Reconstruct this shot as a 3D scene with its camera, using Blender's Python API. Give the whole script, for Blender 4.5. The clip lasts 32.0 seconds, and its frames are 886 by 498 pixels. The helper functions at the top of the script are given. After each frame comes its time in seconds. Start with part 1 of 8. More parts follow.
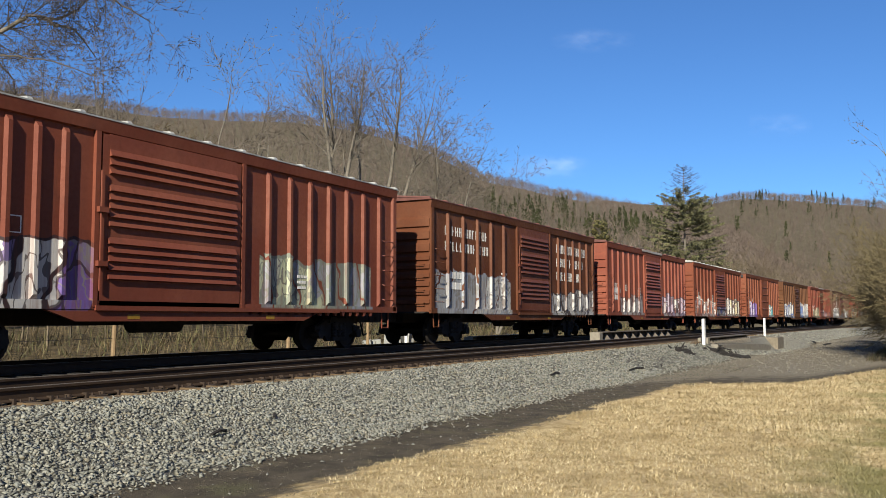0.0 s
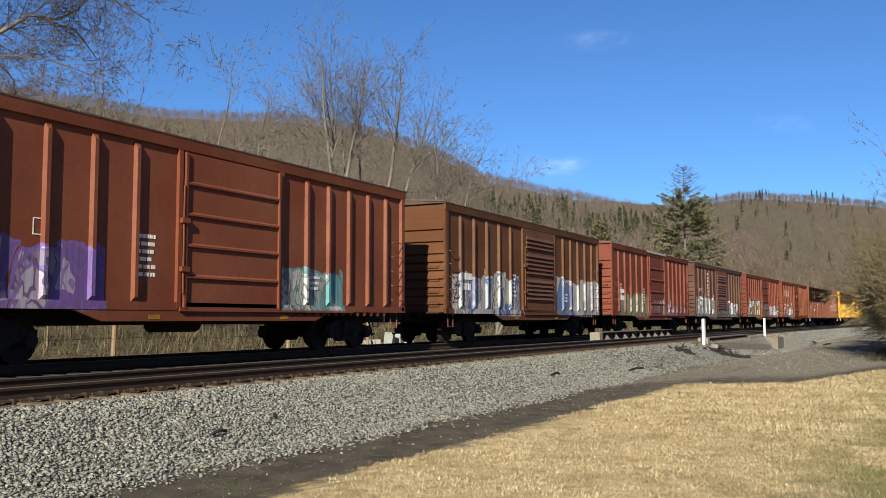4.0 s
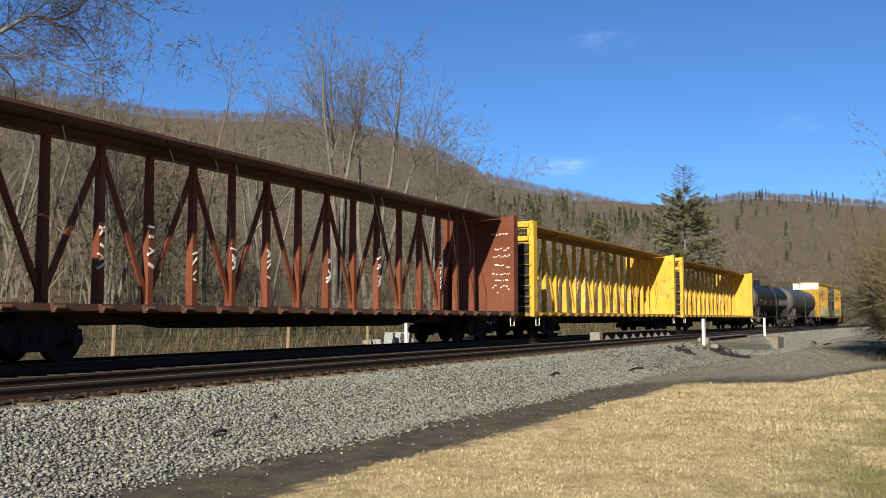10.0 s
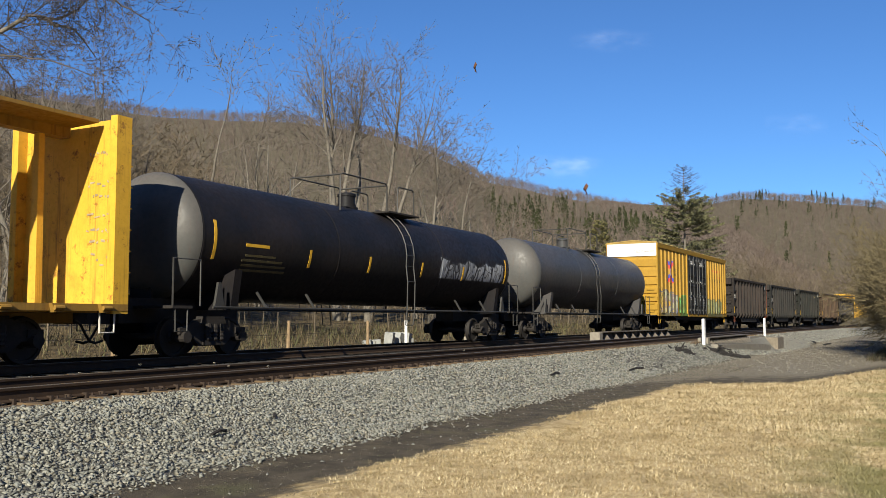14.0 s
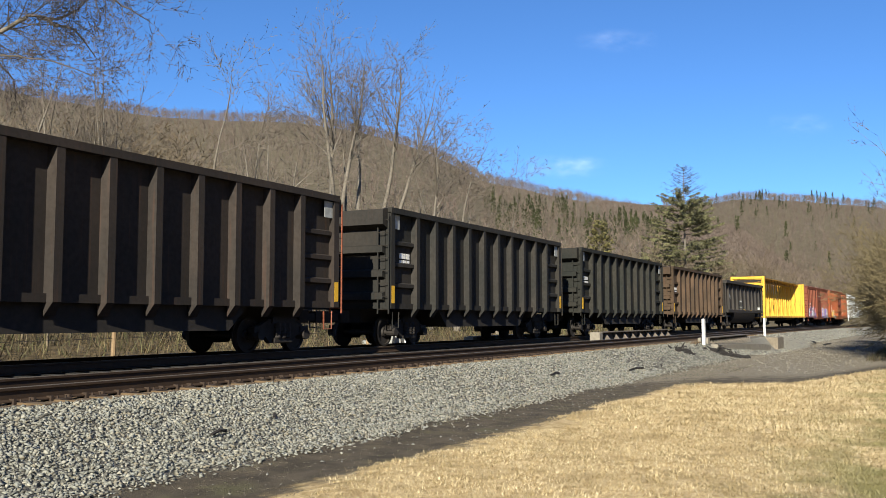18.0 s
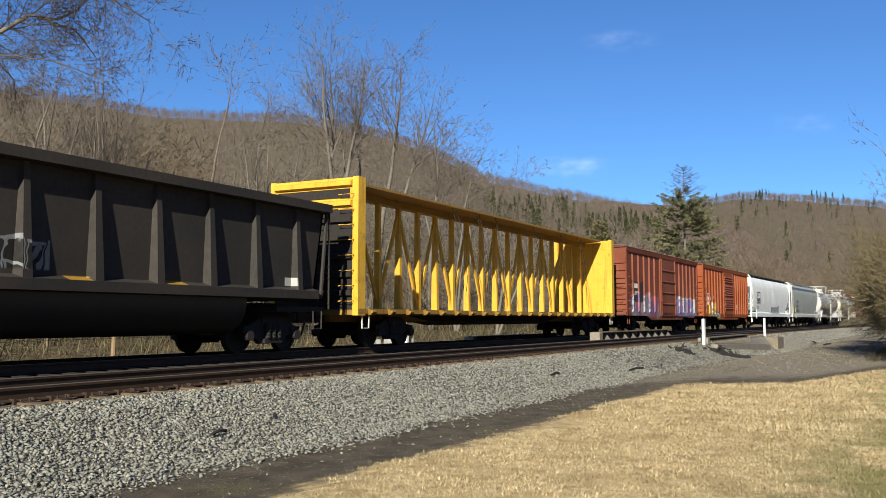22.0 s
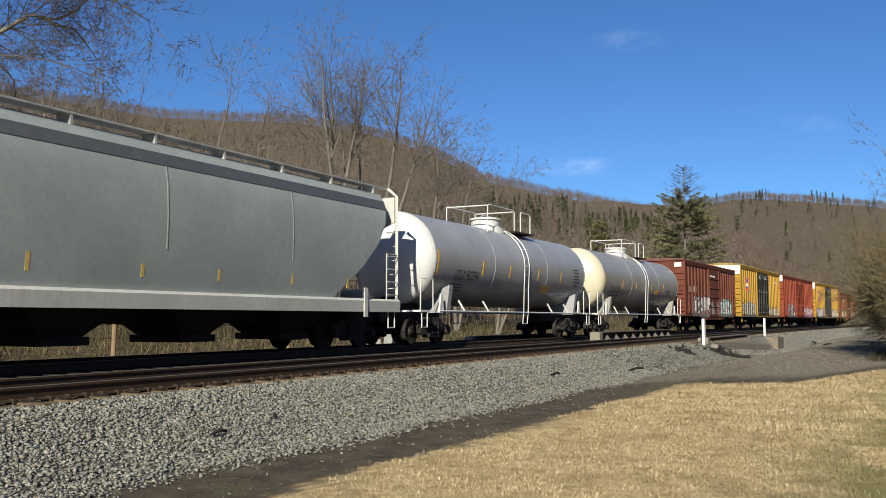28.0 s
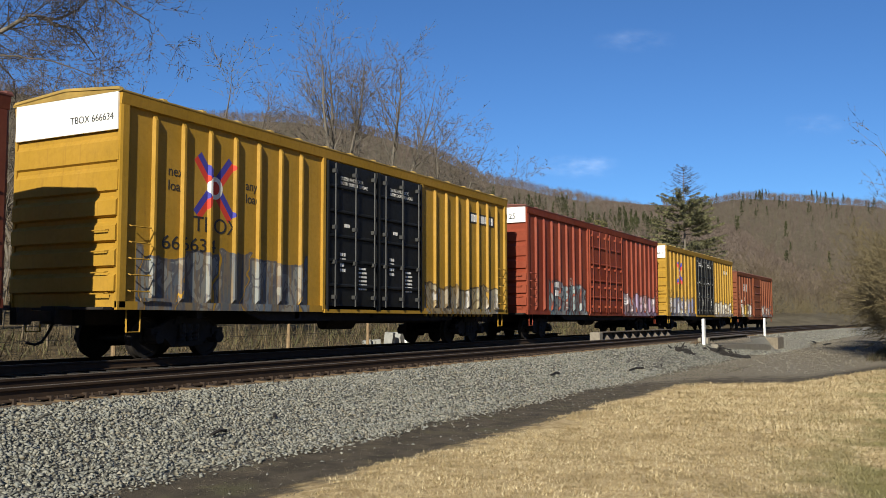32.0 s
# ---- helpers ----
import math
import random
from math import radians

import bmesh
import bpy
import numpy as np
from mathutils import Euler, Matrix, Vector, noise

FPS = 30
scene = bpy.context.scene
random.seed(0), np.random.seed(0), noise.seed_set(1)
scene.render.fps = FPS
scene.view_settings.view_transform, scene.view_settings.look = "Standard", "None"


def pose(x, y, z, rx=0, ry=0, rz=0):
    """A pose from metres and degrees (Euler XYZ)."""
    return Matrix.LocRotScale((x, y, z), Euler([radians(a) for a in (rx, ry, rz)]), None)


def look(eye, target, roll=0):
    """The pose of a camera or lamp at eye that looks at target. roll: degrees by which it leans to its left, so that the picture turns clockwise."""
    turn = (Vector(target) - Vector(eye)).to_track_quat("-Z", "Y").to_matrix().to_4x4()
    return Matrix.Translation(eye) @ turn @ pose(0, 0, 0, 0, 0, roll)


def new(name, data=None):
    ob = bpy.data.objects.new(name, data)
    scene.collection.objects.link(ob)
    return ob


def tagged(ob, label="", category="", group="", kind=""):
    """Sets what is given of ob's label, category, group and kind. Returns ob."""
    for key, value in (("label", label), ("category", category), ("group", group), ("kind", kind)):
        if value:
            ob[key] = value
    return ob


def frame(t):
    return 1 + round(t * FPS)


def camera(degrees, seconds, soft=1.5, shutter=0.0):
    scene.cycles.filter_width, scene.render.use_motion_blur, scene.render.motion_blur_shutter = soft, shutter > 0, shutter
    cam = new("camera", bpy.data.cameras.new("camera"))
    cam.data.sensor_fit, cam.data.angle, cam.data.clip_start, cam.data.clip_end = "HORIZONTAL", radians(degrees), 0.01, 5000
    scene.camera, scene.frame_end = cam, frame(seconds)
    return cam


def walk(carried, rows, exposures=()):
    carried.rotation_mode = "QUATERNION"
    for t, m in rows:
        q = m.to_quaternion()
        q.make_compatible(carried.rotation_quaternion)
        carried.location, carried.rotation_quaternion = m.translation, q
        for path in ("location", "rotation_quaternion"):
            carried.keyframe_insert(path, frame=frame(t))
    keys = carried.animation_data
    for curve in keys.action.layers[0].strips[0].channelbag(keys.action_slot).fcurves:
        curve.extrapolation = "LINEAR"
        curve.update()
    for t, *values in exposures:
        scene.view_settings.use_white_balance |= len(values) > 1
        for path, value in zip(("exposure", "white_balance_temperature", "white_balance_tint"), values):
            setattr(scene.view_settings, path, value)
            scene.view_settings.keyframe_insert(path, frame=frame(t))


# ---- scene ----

# ---- camera: it stands still on a low tripod beside the line ----
EYE = (0.0, 0.0, 0.778)
YAW, PITCH = radians(27.62), radians(4.43)
cam = camera(51.75, 32.0, soft=0.85, shutter=0.0)
AIM = (EYE[0] + math.cos(YAW) * math.cos(PITCH), EYE[1] + math.sin(YAW) * math.cos(PITCH), EYE[2] + math.sin(PITCH))
walk(cam, [(0.0, look(EYE, AIM, -0.1)), (32.0, look(EYE, AIM, -0.1))],
     exposures=[(0.0, 0.70), (3.0, 0.74), (6.0, 0.76), (8.0, 0.75), (9.0, 0.82), (10.0, 0.72), (11.0, 0.62), (12.0, 0.53), (13.0, 0.50), (14.0, 0.72), (17.0, 0.80), (18.0, 1.0),
                (19.0, 1.02), (20.0, 0.98), (22.0, 0.78), (23.0, 0.61), (24.0, 0.66), (25.0, 0.68), (28.0, 0.50), (29.0, 0.48), (31.0, 0.62), (32.0, 0.50)])

# ---- daylight: clear winter sky, low sun from behind the left shoulder ----
TO_SUN = Vector((-1.0, -0.25, 0.55)).normalized()
world = bpy.data.worlds.new("sky")
scene.world = world
world.use_nodes = True
wn, wl = world.node_tree.nodes, world.node_tree.links
sky = wn.new("ShaderNodeTexSky")
sky.sky_type = "NISHITA"
sky.sun_disc = False
sky.sun_elevation = math.asin(TO_SUN.z)
sky.sun_rotation = math.atan2(TO_SUN.x, TO_SUN.y)
sky.altitude, sky.air_density, sky.dust_density, sky.ozone_density = 1500, 1.0, 0.1, 4.0
clear = wn.new("ShaderNodeMix")
clear.data_type, clear.blend_type = "RGBA", "MULTIPLY"
clear.inputs[0].default_value = 1.0
clear.inputs[7].default_value = (0.66, 1.0, 1.34, 1)
wl.new(sky.outputs[0], clear.inputs[6])
wl.new(clear.outputs[2], wn["Background"].inputs[0])
wn["Background"].inputs[1].default_value = 0.058
sun_data = bpy.data.lights.new("sun", "SUN")
sun_data.energy, sun_data.angle, sun_data.color = 5.0, radians(0.53), (1.0, 0.945, 0.79)
sun = new("sun", sun_data)
sun.matrix_world = look(TO_SUN * 300, (0, 0, 0))

# ---- the line: straight, then a gentle curve to the right ----
CURVE_X, CURVE_C = 31.2, 0.00058
NEAR_TRACK, FAR_TRACK = 10.2, 14.9
GAUGE = 0.75


def bend(x):
    """How far the line has swung to the right at x."""
    return 0.5 * CURVE_C * max(x - CURVE_X, 0.0) ** 2


def turn(x):
    return -math.degrees(math.atan(CURVE_C * max(x - CURVE_X, 0.0)))


def run(t):
    """Metres that the train has rolled by t seconds; it slows a little."""
    u = t / 32.0
    return 565.376 * u + 3.55 * u ** 2 - 59.036 * u ** 3 + 28.637 * u ** 4


# ---- building helpers ----
class Shape:
    """A mesh in the making: corners and faces."""

    def __init__(self):
        self.v, self.f = [], []

    def add(self, verts, faces):
        n = len(self.v)
        self.v.extend(tuple(p) for p in verts)
        self.f.extend(tuple(i + n for i in f) for f in faces)
        return self

    def box(self, x0, x1, y0, y1, z0, z1):
        return self.add([(x0, y0, z0), (x1, y0, z0), (x1, y1, z0), (x0, y1, z0), (x0, y0, z1), (x1, y0, z1), (x1, y1, z1), (x0, y1, z1)],
                        [(0, 3, 2, 1), (4, 5, 6, 7), (0, 1, 5, 4), (1, 2, 6, 5), (2, 3, 7, 6), (3, 0, 4, 7)])

    def prism(self, pts, axis, a, b):
        """Extrude a flat outline along x, y or z from a to b. Outline: (y, z), (x, z) or (x, y)."""
        n = len(pts)
        put = {"x": lambda p, t: (t, p[0], p[1]), "y": lambda p, t: (p[0], t, p[1]), "z": lambda p, t: (p[0], p[1], t)}[axis]
        vs = [put(p, a) for p in pts] + [put(p, b) for p in pts]
        fs = [tuple(range(n))[::-1], tuple(range(n, 2 * n))] + [(i, (i + 1) % n, n + (i + 1) % n, n + i) for i in range(n)]
        return self.add(vs, fs)

    def rod(self, p, q, r, r2=None, n=6, caps=True):
        p, q = Vector(p), Vector(q)
        d = (q - p)
        if d.length < 1e-6:
            return self
        d.normalize()
        u = d.orthogonal().normalized()
        w = d.cross(u)
        r2 = r if r2 is None else r2
        ring = [(math.cos(2 * math.pi * i / n), math.sin(2 * math.pi * i / n)) for i in range(n)]
        vs = [p + (u * c + w * s) * r for c, s in ring] + [q + (u * c + w * s) * r2 for c, s in ring]
        fs = [(i, (i + 1) % n, n + (i + 1) % n, n + i) for i in range(n)]
        if caps:
            fs += [tuple(range(n))[::-1], tuple(range(n, 2 * n))]
        return self.add(vs, fs)

    def path(self, pts, r, n=5):
        """One bent tube through all the points."""
        pts = [Vector(p) for p in pts]
        vs, fs = [], []
        for i, p in enumerate(pts):
            d = (pts[min(i + 1, len(pts) - 1)] - pts[max(i - 1, 0)]).normalized()
            u = d.cross(Vector((0.13, 0.97, 0.21))).normalized()
            w = d.cross(u)
            vs += [p + (u * math.cos(2 * math.pi * k / n) + w * math.sin(2 * math.pi * k / n)) * r for k in range(n)]
        for i in range(len(pts) - 1):
            fs += [(i * n + k, i * n + (k + 1) % n, (i + 1) * n + (k + 1) % n, (i + 1) * n + k) for k in range(n)]
        fs += [tuple(range(n))[::-1], tuple(range((len(pts) - 1) * n, len(pts) * n))]
        return self.add(vs, fs)

    def lathe(self, prof, axis, n=24, centre=(0, 0, 0)):
        """Turn a profile of (along, radius) round an axis."""
        vs, fs = [], []
        for a, r in prof:
            for i in range(n):
                c, s = math.cos(2 * math.pi * i / n) * r, math.sin(2 * math.pi * i / n) * r
                p = {"x": (a, c, s), "y": (c, a, s), "z": (c, s, a)}[axis]
                vs.append((p[0] + centre[0], p[1] + centre[1], p[2] + centre[2]))
        for k in range(len(prof) - 1):
            for i in range(n):
                j = (i + 1) % n
                fs.append((k * n + i, k * n + j, (k + 1) * n + j, (k + 1) * n + i))
        fs += [tuple(range(n))[::-1], tuple(range((len(prof) - 1) * n, len(prof) * n))]
        return self.add(vs, fs)

    def mesh(self, name, mat, smooth=False):
        me = bpy.data.meshes.new(name)
        me.from_pydata(self.v, [], self.f)
        bm = bmesh.new()
        bm.from_mesh(me)
        bmesh.ops.recalc_face_normals(bm, faces=bm.faces)
        if smooth:
            for f in bm.faces:
                f.smooth = True
            for e in bm.edges:
                if len(e.link_faces) == 2 and e.calc_face_angle(0) > 0.7:
                    e.smooth = False
        bm.to_mesh(me)
        bm.free()
        for m in (mat if isinstance(mat, (list, tuple)) else [mat]):
            me.materials.append(m)
        return me


def part(name, shape, mat, parent, label="", smooth=False, at=None):
    """One mesh object under a thing or a part. shape: a Shape, or a mesh to be shared."""
    me = shape.mesh(name, mat, smooth) if isinstance(shape, Shape) else shape
    ob = new(name, me)
    ob.parent = parent
    if at is not None:
        ob.matrix_basis = at
    if label:
        tagged(ob, label)
    return ob


def thing(name, label, category, group="", kind="", at=None):
    ob = new(name)
    ob.empty_display_size = 0.2
    if at is not None:
        ob.matrix_basis = at
    return tagged(ob, label, category, group, kind)


def solid(name, shape, mat, label="", category="", group="", kind="", smooth=False, at=None):
    """A thing or a piece of the setting that is one mesh."""
    me = shape.mesh(name, mat, smooth) if isinstance(shape, Shape) else shape
    ob = new(name, me)
    if at is not None:
        ob.matrix_basis = at
    return tagged(ob, label, category, group, kind)


def quick_mesh(name, verts, faces, mat):
    """A big mesh from arrays, all faces with the same number of corners."""
    verts, faces = np.asarray(verts, dtype=np.float32), np.asarray(faces, dtype=np.int32)
    me = bpy.data.meshes.new(name)
    k = faces.shape[1]
    me.vertices.add(len(verts))
    me.vertices.foreach_set("co", verts.ravel())
    me.loops.add(faces.size)
    me.loops.foreach_set("vertex_index", faces.ravel())
    me.polygons.add(len(faces))
    me.polygons.foreach_set("loop_start", np.arange(0, faces.size, k, dtype=np.int32))
    me.update(calc_edges=True)
    me.validate()
    me.materials.append(mat)
    return me


# ---- materials ----
class Nodes:
    """Short hand for a node material."""

    def __init__(self, name, rough=0.6, metal=0.0, spec=0.5):
        self.mat = bpy.data.materials.new(name)
        self.mat.use_nodes = True
        self.t = self.mat.node_tree
        self.bsdf = self.t.nodes["Principled BSDF"]
        self.put("Roughness", rough)
        self.put("Metallic", metal)
        self.put("Specular IOR Level", spec)

    def put(self, socket, value):
        self.link(self.bsdf.inputs[socket], value)

    def link(self, socket, value):
        if isinstance(value, bpy.types.NodeSocket):
            self.t.links.new(value, socket)
        elif isinstance(value, (tuple, list)) and len(value) == 3 and socket.type == "RGBA":
            socket.default_value = (*value, 1)
        else:
            socket.default_value = value

    def node(self, kind, **inputs):
        n = self.t.nodes.new("ShaderNode" + kind)
        for k, v in inputs.items():
            self.link(n.inputs[k.replace("_", " ")], v)
        return n

    def place(self):
        return self.node("NewGeometry").outputs["Position"]

    def own(self):
        return self.node("TexCoord").outputs["Object"]

    def scaled(self, vec, s):
        n = self.node("VectorMath", )
        n.operation = "MULTIPLY"
        self.link(n.inputs[0], vec)
        n.inputs[1].default_value = s
        return n.outputs[0]

    def moved(self, vec, s):
        n = self.node("VectorMath")
        self.link(n.inputs[0], vec)
        n.inputs[1].default_value = s
        return n.outputs[0]

    def noise(self, vec, scale, detail=4, rough=0.55, distort=0.0):
        n = self.node("TexNoise", Vector=vec, Scale=scale, Detail=detail, Roughness=rough, Distortion=distort)
        return n.outputs["Fac"]

    def cells(self, vec, scale, feature="F1", out="Distance", chaos=1.0):
        n = self.t.nodes.new("ShaderNodeTexVoronoi")
        n.feature = feature
        self.link(n.inputs["Vector"], vec)
        self.link(n.inputs["Scale"], scale)
        n.inputs["Randomness"].default_value = chaos
        return n.outputs[out]

    def math(self, op, a, b=0.0, c=0.0):
        n = self.t.nodes.new("ShaderNodeMath")
        n.operation = op
        for i, v in enumerate((a, b, c)):
            self.link(n.inputs[i], v)
        return n.outputs[0]

    def step(self, v, lo, hi, a=0.0, b=1.0):
        """v from lo to hi becomes a to b, clamped and smooth."""
        n = self.t.nodes.new("ShaderNodeMapRange")
        n.interpolation_type = "SMOOTHSTEP"
        for i, x in enumerate((v, lo, hi, a, b)):
            self.link(n.inputs[i], x)
        return n.outputs[0]

    def mix(self, fac, a, b):
        n = self.t.nodes.new("ShaderNodeMix")
        n.data_type = "RGBA"
        self.link(n.inputs[0], fac)
        self.link(n.inputs[6], a)
        self.link(n.inputs[7], b)
        return n.outputs[2]

    def xyz(self, vec):
        n = self.t.nodes.new("ShaderNodeSeparateXYZ")
        self.link(n.inputs[0], vec)
        return n.outputs

    def join(self, x, y, z):
        n = self.t.nodes.new("ShaderNodeCombineXYZ")
        for i, v in enumerate((x, y, z)):
            self.link(n.inputs[i], v)
        return n.outputs[0]

    def bump(self, height, strength=0.3, dist=0.02):
        n = self.node("Bump", Height=height, Strength=strength, Distance=dist)
        self.put("Normal", n.outputs[0])

    def random(self):
        return self.node("ObjectInfo").outputs["Random"]

    def island(self):
        return self.node("NewGeometry").outputs["Random Per Island"]


def dull(c, k):
    return tuple(x * k for x in c)


def blend(a, b, k):
    return tuple(x + (y - x) * k for x, y in zip(a, b))


def paint(name, col, rust=0.35, soot=0.3, rough=0.55, fade=0.14, tags=(), seed=0.0, plates=(), cross=None, spec=0.25, spots=0.0):
    """Weathered car paint. tags: sprayed lettering as (x0, x1, z0, z1, fill, second fill, outline, letter size); plates: plain painted fields (x0, x1, z0, z1, colour)."""
    col = dull(col, 0.95)
    if col[0] > 2.3 * col[1] and col[2] > 0.2 * col[1]:
        col = (col[0] * 0.82, col[1] * 0.74, col[2] * 0.58)  # oxide reds lean to brown
    n = Nodes(name, rough, 0.0, spec)
    p = n.moved(n.own(), (seed * 7.3, 0, seed * 3.1))
    big = n.noise(p, 0.55, 3)
    fine = n.noise(p, 9.0, 5, 0.65)
    streak = n.noise(n.scaled(p, (6.0, 6.0, 0.35)), 1.6, 5, 0.6)
    c = n.mix(n.step(big, 0.3, 0.75), dull(col, 0.82), blend(col, (0.30, 0.17, 0.10), fade))
    c = n.mix(n.step(fine, 0.35, 0.8, 0, 0.35), c, dull(col, 0.55))
    c = n.mix(n.step(streak, 0.52, 0.78, 0, rust), c, (0.10, 0.042, 0.022))
    if spots:
        blot = n.noise(p, 3.2, 7, 0.78)
        c = n.mix(n.step(blot, 0.55, 0.66, 0, spots), c, (0.20, 0.075, 0.022))
    raw = n.own()
    x, _, z = n.xyz(raw)
    if cross:
        cx, cz, red, blue, white = cross
        u, w = n.math("SUBTRACT", x, cx), n.math("SUBTRACT", z, cz)
        for sg in (1, -1):
            across = n.math("ADD", n.math("MULTIPLY", u, 0.757), n.math("MULTIPLY", w, -0.653 * sg))
            length = n.math("ABSOLUTE", n.math("ADD", n.math("MULTIPLY", u, 0.653 * sg), n.math("MULTIPLY", w, 0.757)))
            bar = n.math("MULTIPLY", n.step(n.math("ABSOLUTE", across), 0.15, 0.14), n.step(length, 0.84, 0.82))
            c = n.mix(bar, c, n.mix(n.step(n.math("MULTIPLY", across, sg), -0.01, 0.01), blue, red))
        ring = n.math("SQRT", n.math("ADD", n.math("MULTIPLY", u, u), n.math("MULTIPLY", w, w)))
        c = n.mix(n.step(ring, 0.25, 0.24), c, n.mix(n.step(ring, 0.15, 0.14), white, red))
    for x0, x1, z0, z1, field in plates:
        inside = n.math("MULTIPLY", n.math("MULTIPLY", n.step(x, x0 - 0.01, x0 + 0.01), n.step(x, x1 + 0.01, x1 - 0.01)),
                        n.math("MULTIPLY", n.step(z, z0 - 0.01, z0 + 0.01), n.step(z, z1 + 0.01, z1 - 0.01)))
        c = n.mix(n.math("MULTIPLY", inside, 0.92), c, field)
    for k, (x0, x1, z0, z1, fa, fb, line, size) in enumerate(tags):
        fa, fb = dull(fa, 0.82), dull(fb, 0.82)
        size *= 0.68
        q = n.moved(p, (k * 3.7, 0, k * 1.9))
        # letters side by side, each with a height and a fill of its own
        u = n.math("ADD", n.math("DIVIDE", x, size * 1.8), n.math("MULTIPLY_ADD", n.noise(q, 1.2, 2), 1.0, n.math("MULTIPLY", z, (-0.22, 0.18, 0.10)[k % 3])))
        f = n.math("ABSOLUTE", n.math("SUBTRACT", n.math("FRACT", u), 0.5))
        own = n.t.nodes.new("ShaderNodeTexWhiteNoise")
        own.noise_dimensions = "1D"
        n.link(own.inputs["W"], n.math("ADD", n.math("FLOOR", u), seed * 17.0 + k * 5.0))
        pick, pick2, pick3 = n.xyz(own.outputs["Color"])
        top = n.math("ADD", n.math("MULTIPLY_ADD", n.noise(q, 1.6, 2), 0.55, z1 - 0.34), n.math("MULTIPLY", pick3, 0.24))
        under = n.math("SUBTRACT", top, z)
        inside = n.math("MULTIPLY", n.math("MULTIPLY", n.step(x, x0 + 0.05, x0 + 0.07), n.step(x, x1 - 0.05, x1 - 0.07)),
                        n.math("MULTIPLY", n.step(z, z0 - 0.12, z0 - 0.06), n.step(under, 0.0, 0.02)))
        # inner strokes and counters
        warp = n.t.nodes.new("ShaderNodeTexNoise")
        warp.inputs["Scale"].default_value = 1.7
        n.link(warp.inputs["Vector"], q)
        add = n.t.nodes.new("ShaderNodeVectorMath")
        n.link(add.inputs[0], n.scaled(warp.outputs["Color"], (0.5, 0.0, 0.5)))
        n.link(add.inputs[1], n.scaled(q, (1.0, 0.0, 0.6)))
        edge = n.cells(add.outputs[0], 0.62 / size, "DISTANCE_TO_EDGE", "Distance", 0.9)
        tone = n.xyz(n.cells(add.outputs[0], 0.62 / size, "F1", "Color", 0.9))[0]
        paintc = n.mix(n.step(n.math("ADD", n.math("MULTIPLY", pick, 0.5), n.math("MULTIPLY", tone, 0.5)), 0.44, 0.54), fa, fb)
        paintc = n.mix(n.step(tone, 0.72, 0.76, 0, 0.8), paintc, n.mix(pick2, fb, dull(fa, 0.4)))
        paintc = n.mix(n.step(fine, 0.5, 0.9, 0, 0.45), paintc, dull(fa, 0.6))
        lines = n.math("MAXIMUM", n.math("MAXIMUM", n.step(under, 0.085, 0.06), n.step(f, 0.42, 0.45)), n.math("MULTIPLY", n.step(edge, 0.034, 0.020, 0, 0.85), n.step(pick2, 0.3, 0.32)))
        stroke = n.math("ABSOLUTE", n.math("SUBTRACT", n.noise(n.scaled(q, (1.7, 1.0, 0.9)), 2.2, 1, 0.5, 0.7), 0.5))
        paintc = n.mix(n.step(stroke, 0.040, 0.026, 0, 0.8), paintc, n.mix(n.step(pick, 0.5, 0.52), line, dull(fa, 0.35)))
        paintc = n.mix(lines, paintc, line)
        bare = n.math("MULTIPLY", n.step(f, 0.465, 0.475), n.step(pick3, 0.35, 0.37))
        keep = n.math("MULTIPLY", n.math("MULTIPLY", inside, n.math("SUBTRACT", 1.0, bare)), n.step(streak, 0.40, 0.70, 0.90, 0.45))
        c = n.mix(keep, c, paintc)
    c = n.mix(n.step(n.noise(p, 1.4, 6, 0.7), 0.5, 0.85, 0, soot), c, (0.035, 0.028, 0.023))
    n.put("Base Color", c)
    n.put("Roughness", n.step(fine, 0.2, 0.9, rough - 0.08, rough + 0.2))
    n.bump(n.math("ADD", n.math("MULTIPLY", fine, 0.25), big), 0.25, 0.03)
    return n.mat


def plain(name, col, rough=0.6, metal=0.0, vary=0.3, scale=6.0, bump=0.1, spec=0.5):
    n = Nodes(name, rough, metal, spec)
    p = n.own()
    a = n.noise(p, scale, 5, 0.6)
    b = n.noise(p, scale * 0.13, 3)
    c = n.mix(n.step(a, 0.25, 0.8), dull(col, 1 - vary), dull(col, 1 + vary * 0.4))
    n.put("Base Color", n.mix(n.step(b, 0.3, 0.8, 0, 0.45), c, dull(col, 1 - vary * 1.2)))
    n.bump(a, bump, 0.02)
    return n.mat


M_RUNNING = plain("running_gear_grime", (0.020, 0.015, 0.012), 0.85, 0, 0.5, 9, 0.3)
M_WHEEL = plain("wheel_steel", (0.024, 0.019, 0.016), 0.75, 0.1, 0.4, 7, 0.15)
M_GALV = plain("galvanised_roof", (0.50, 0.49, 0.46), 0.5, 0.35, 0.35, 2.5, 0.1)
M_WHITE = plain("white_lettering", (0.74, 0.72, 0.68), 0.6, 0, 0.12, 5, 0.02)
M_BLACK = plain("black_lettering", (0.02, 0.02, 0.022), 0.6, 0, 0.2, 5, 0.02)
M_YELLOWTAPE = plain("yellow_reflector", (0.75, 0.42, 0.03), 0.45, 0, 0.15, 7, 0.02)
M_WORNTAPE = plain("worn_yellow_reflector", (0.36, 0.20, 0.02), 0.5, 0, 0.5, 7, 0.02)
M_HOSE = plain("black_rubber_hose", (0.012, 0.012, 0.012), 0.7, 0, 0.2, 12, 0.05)
M_BRACKET = plain("white_step_steel", (0.66, 0.62, 0.55), 0.6, 0, 0.35, 9, 0.05)


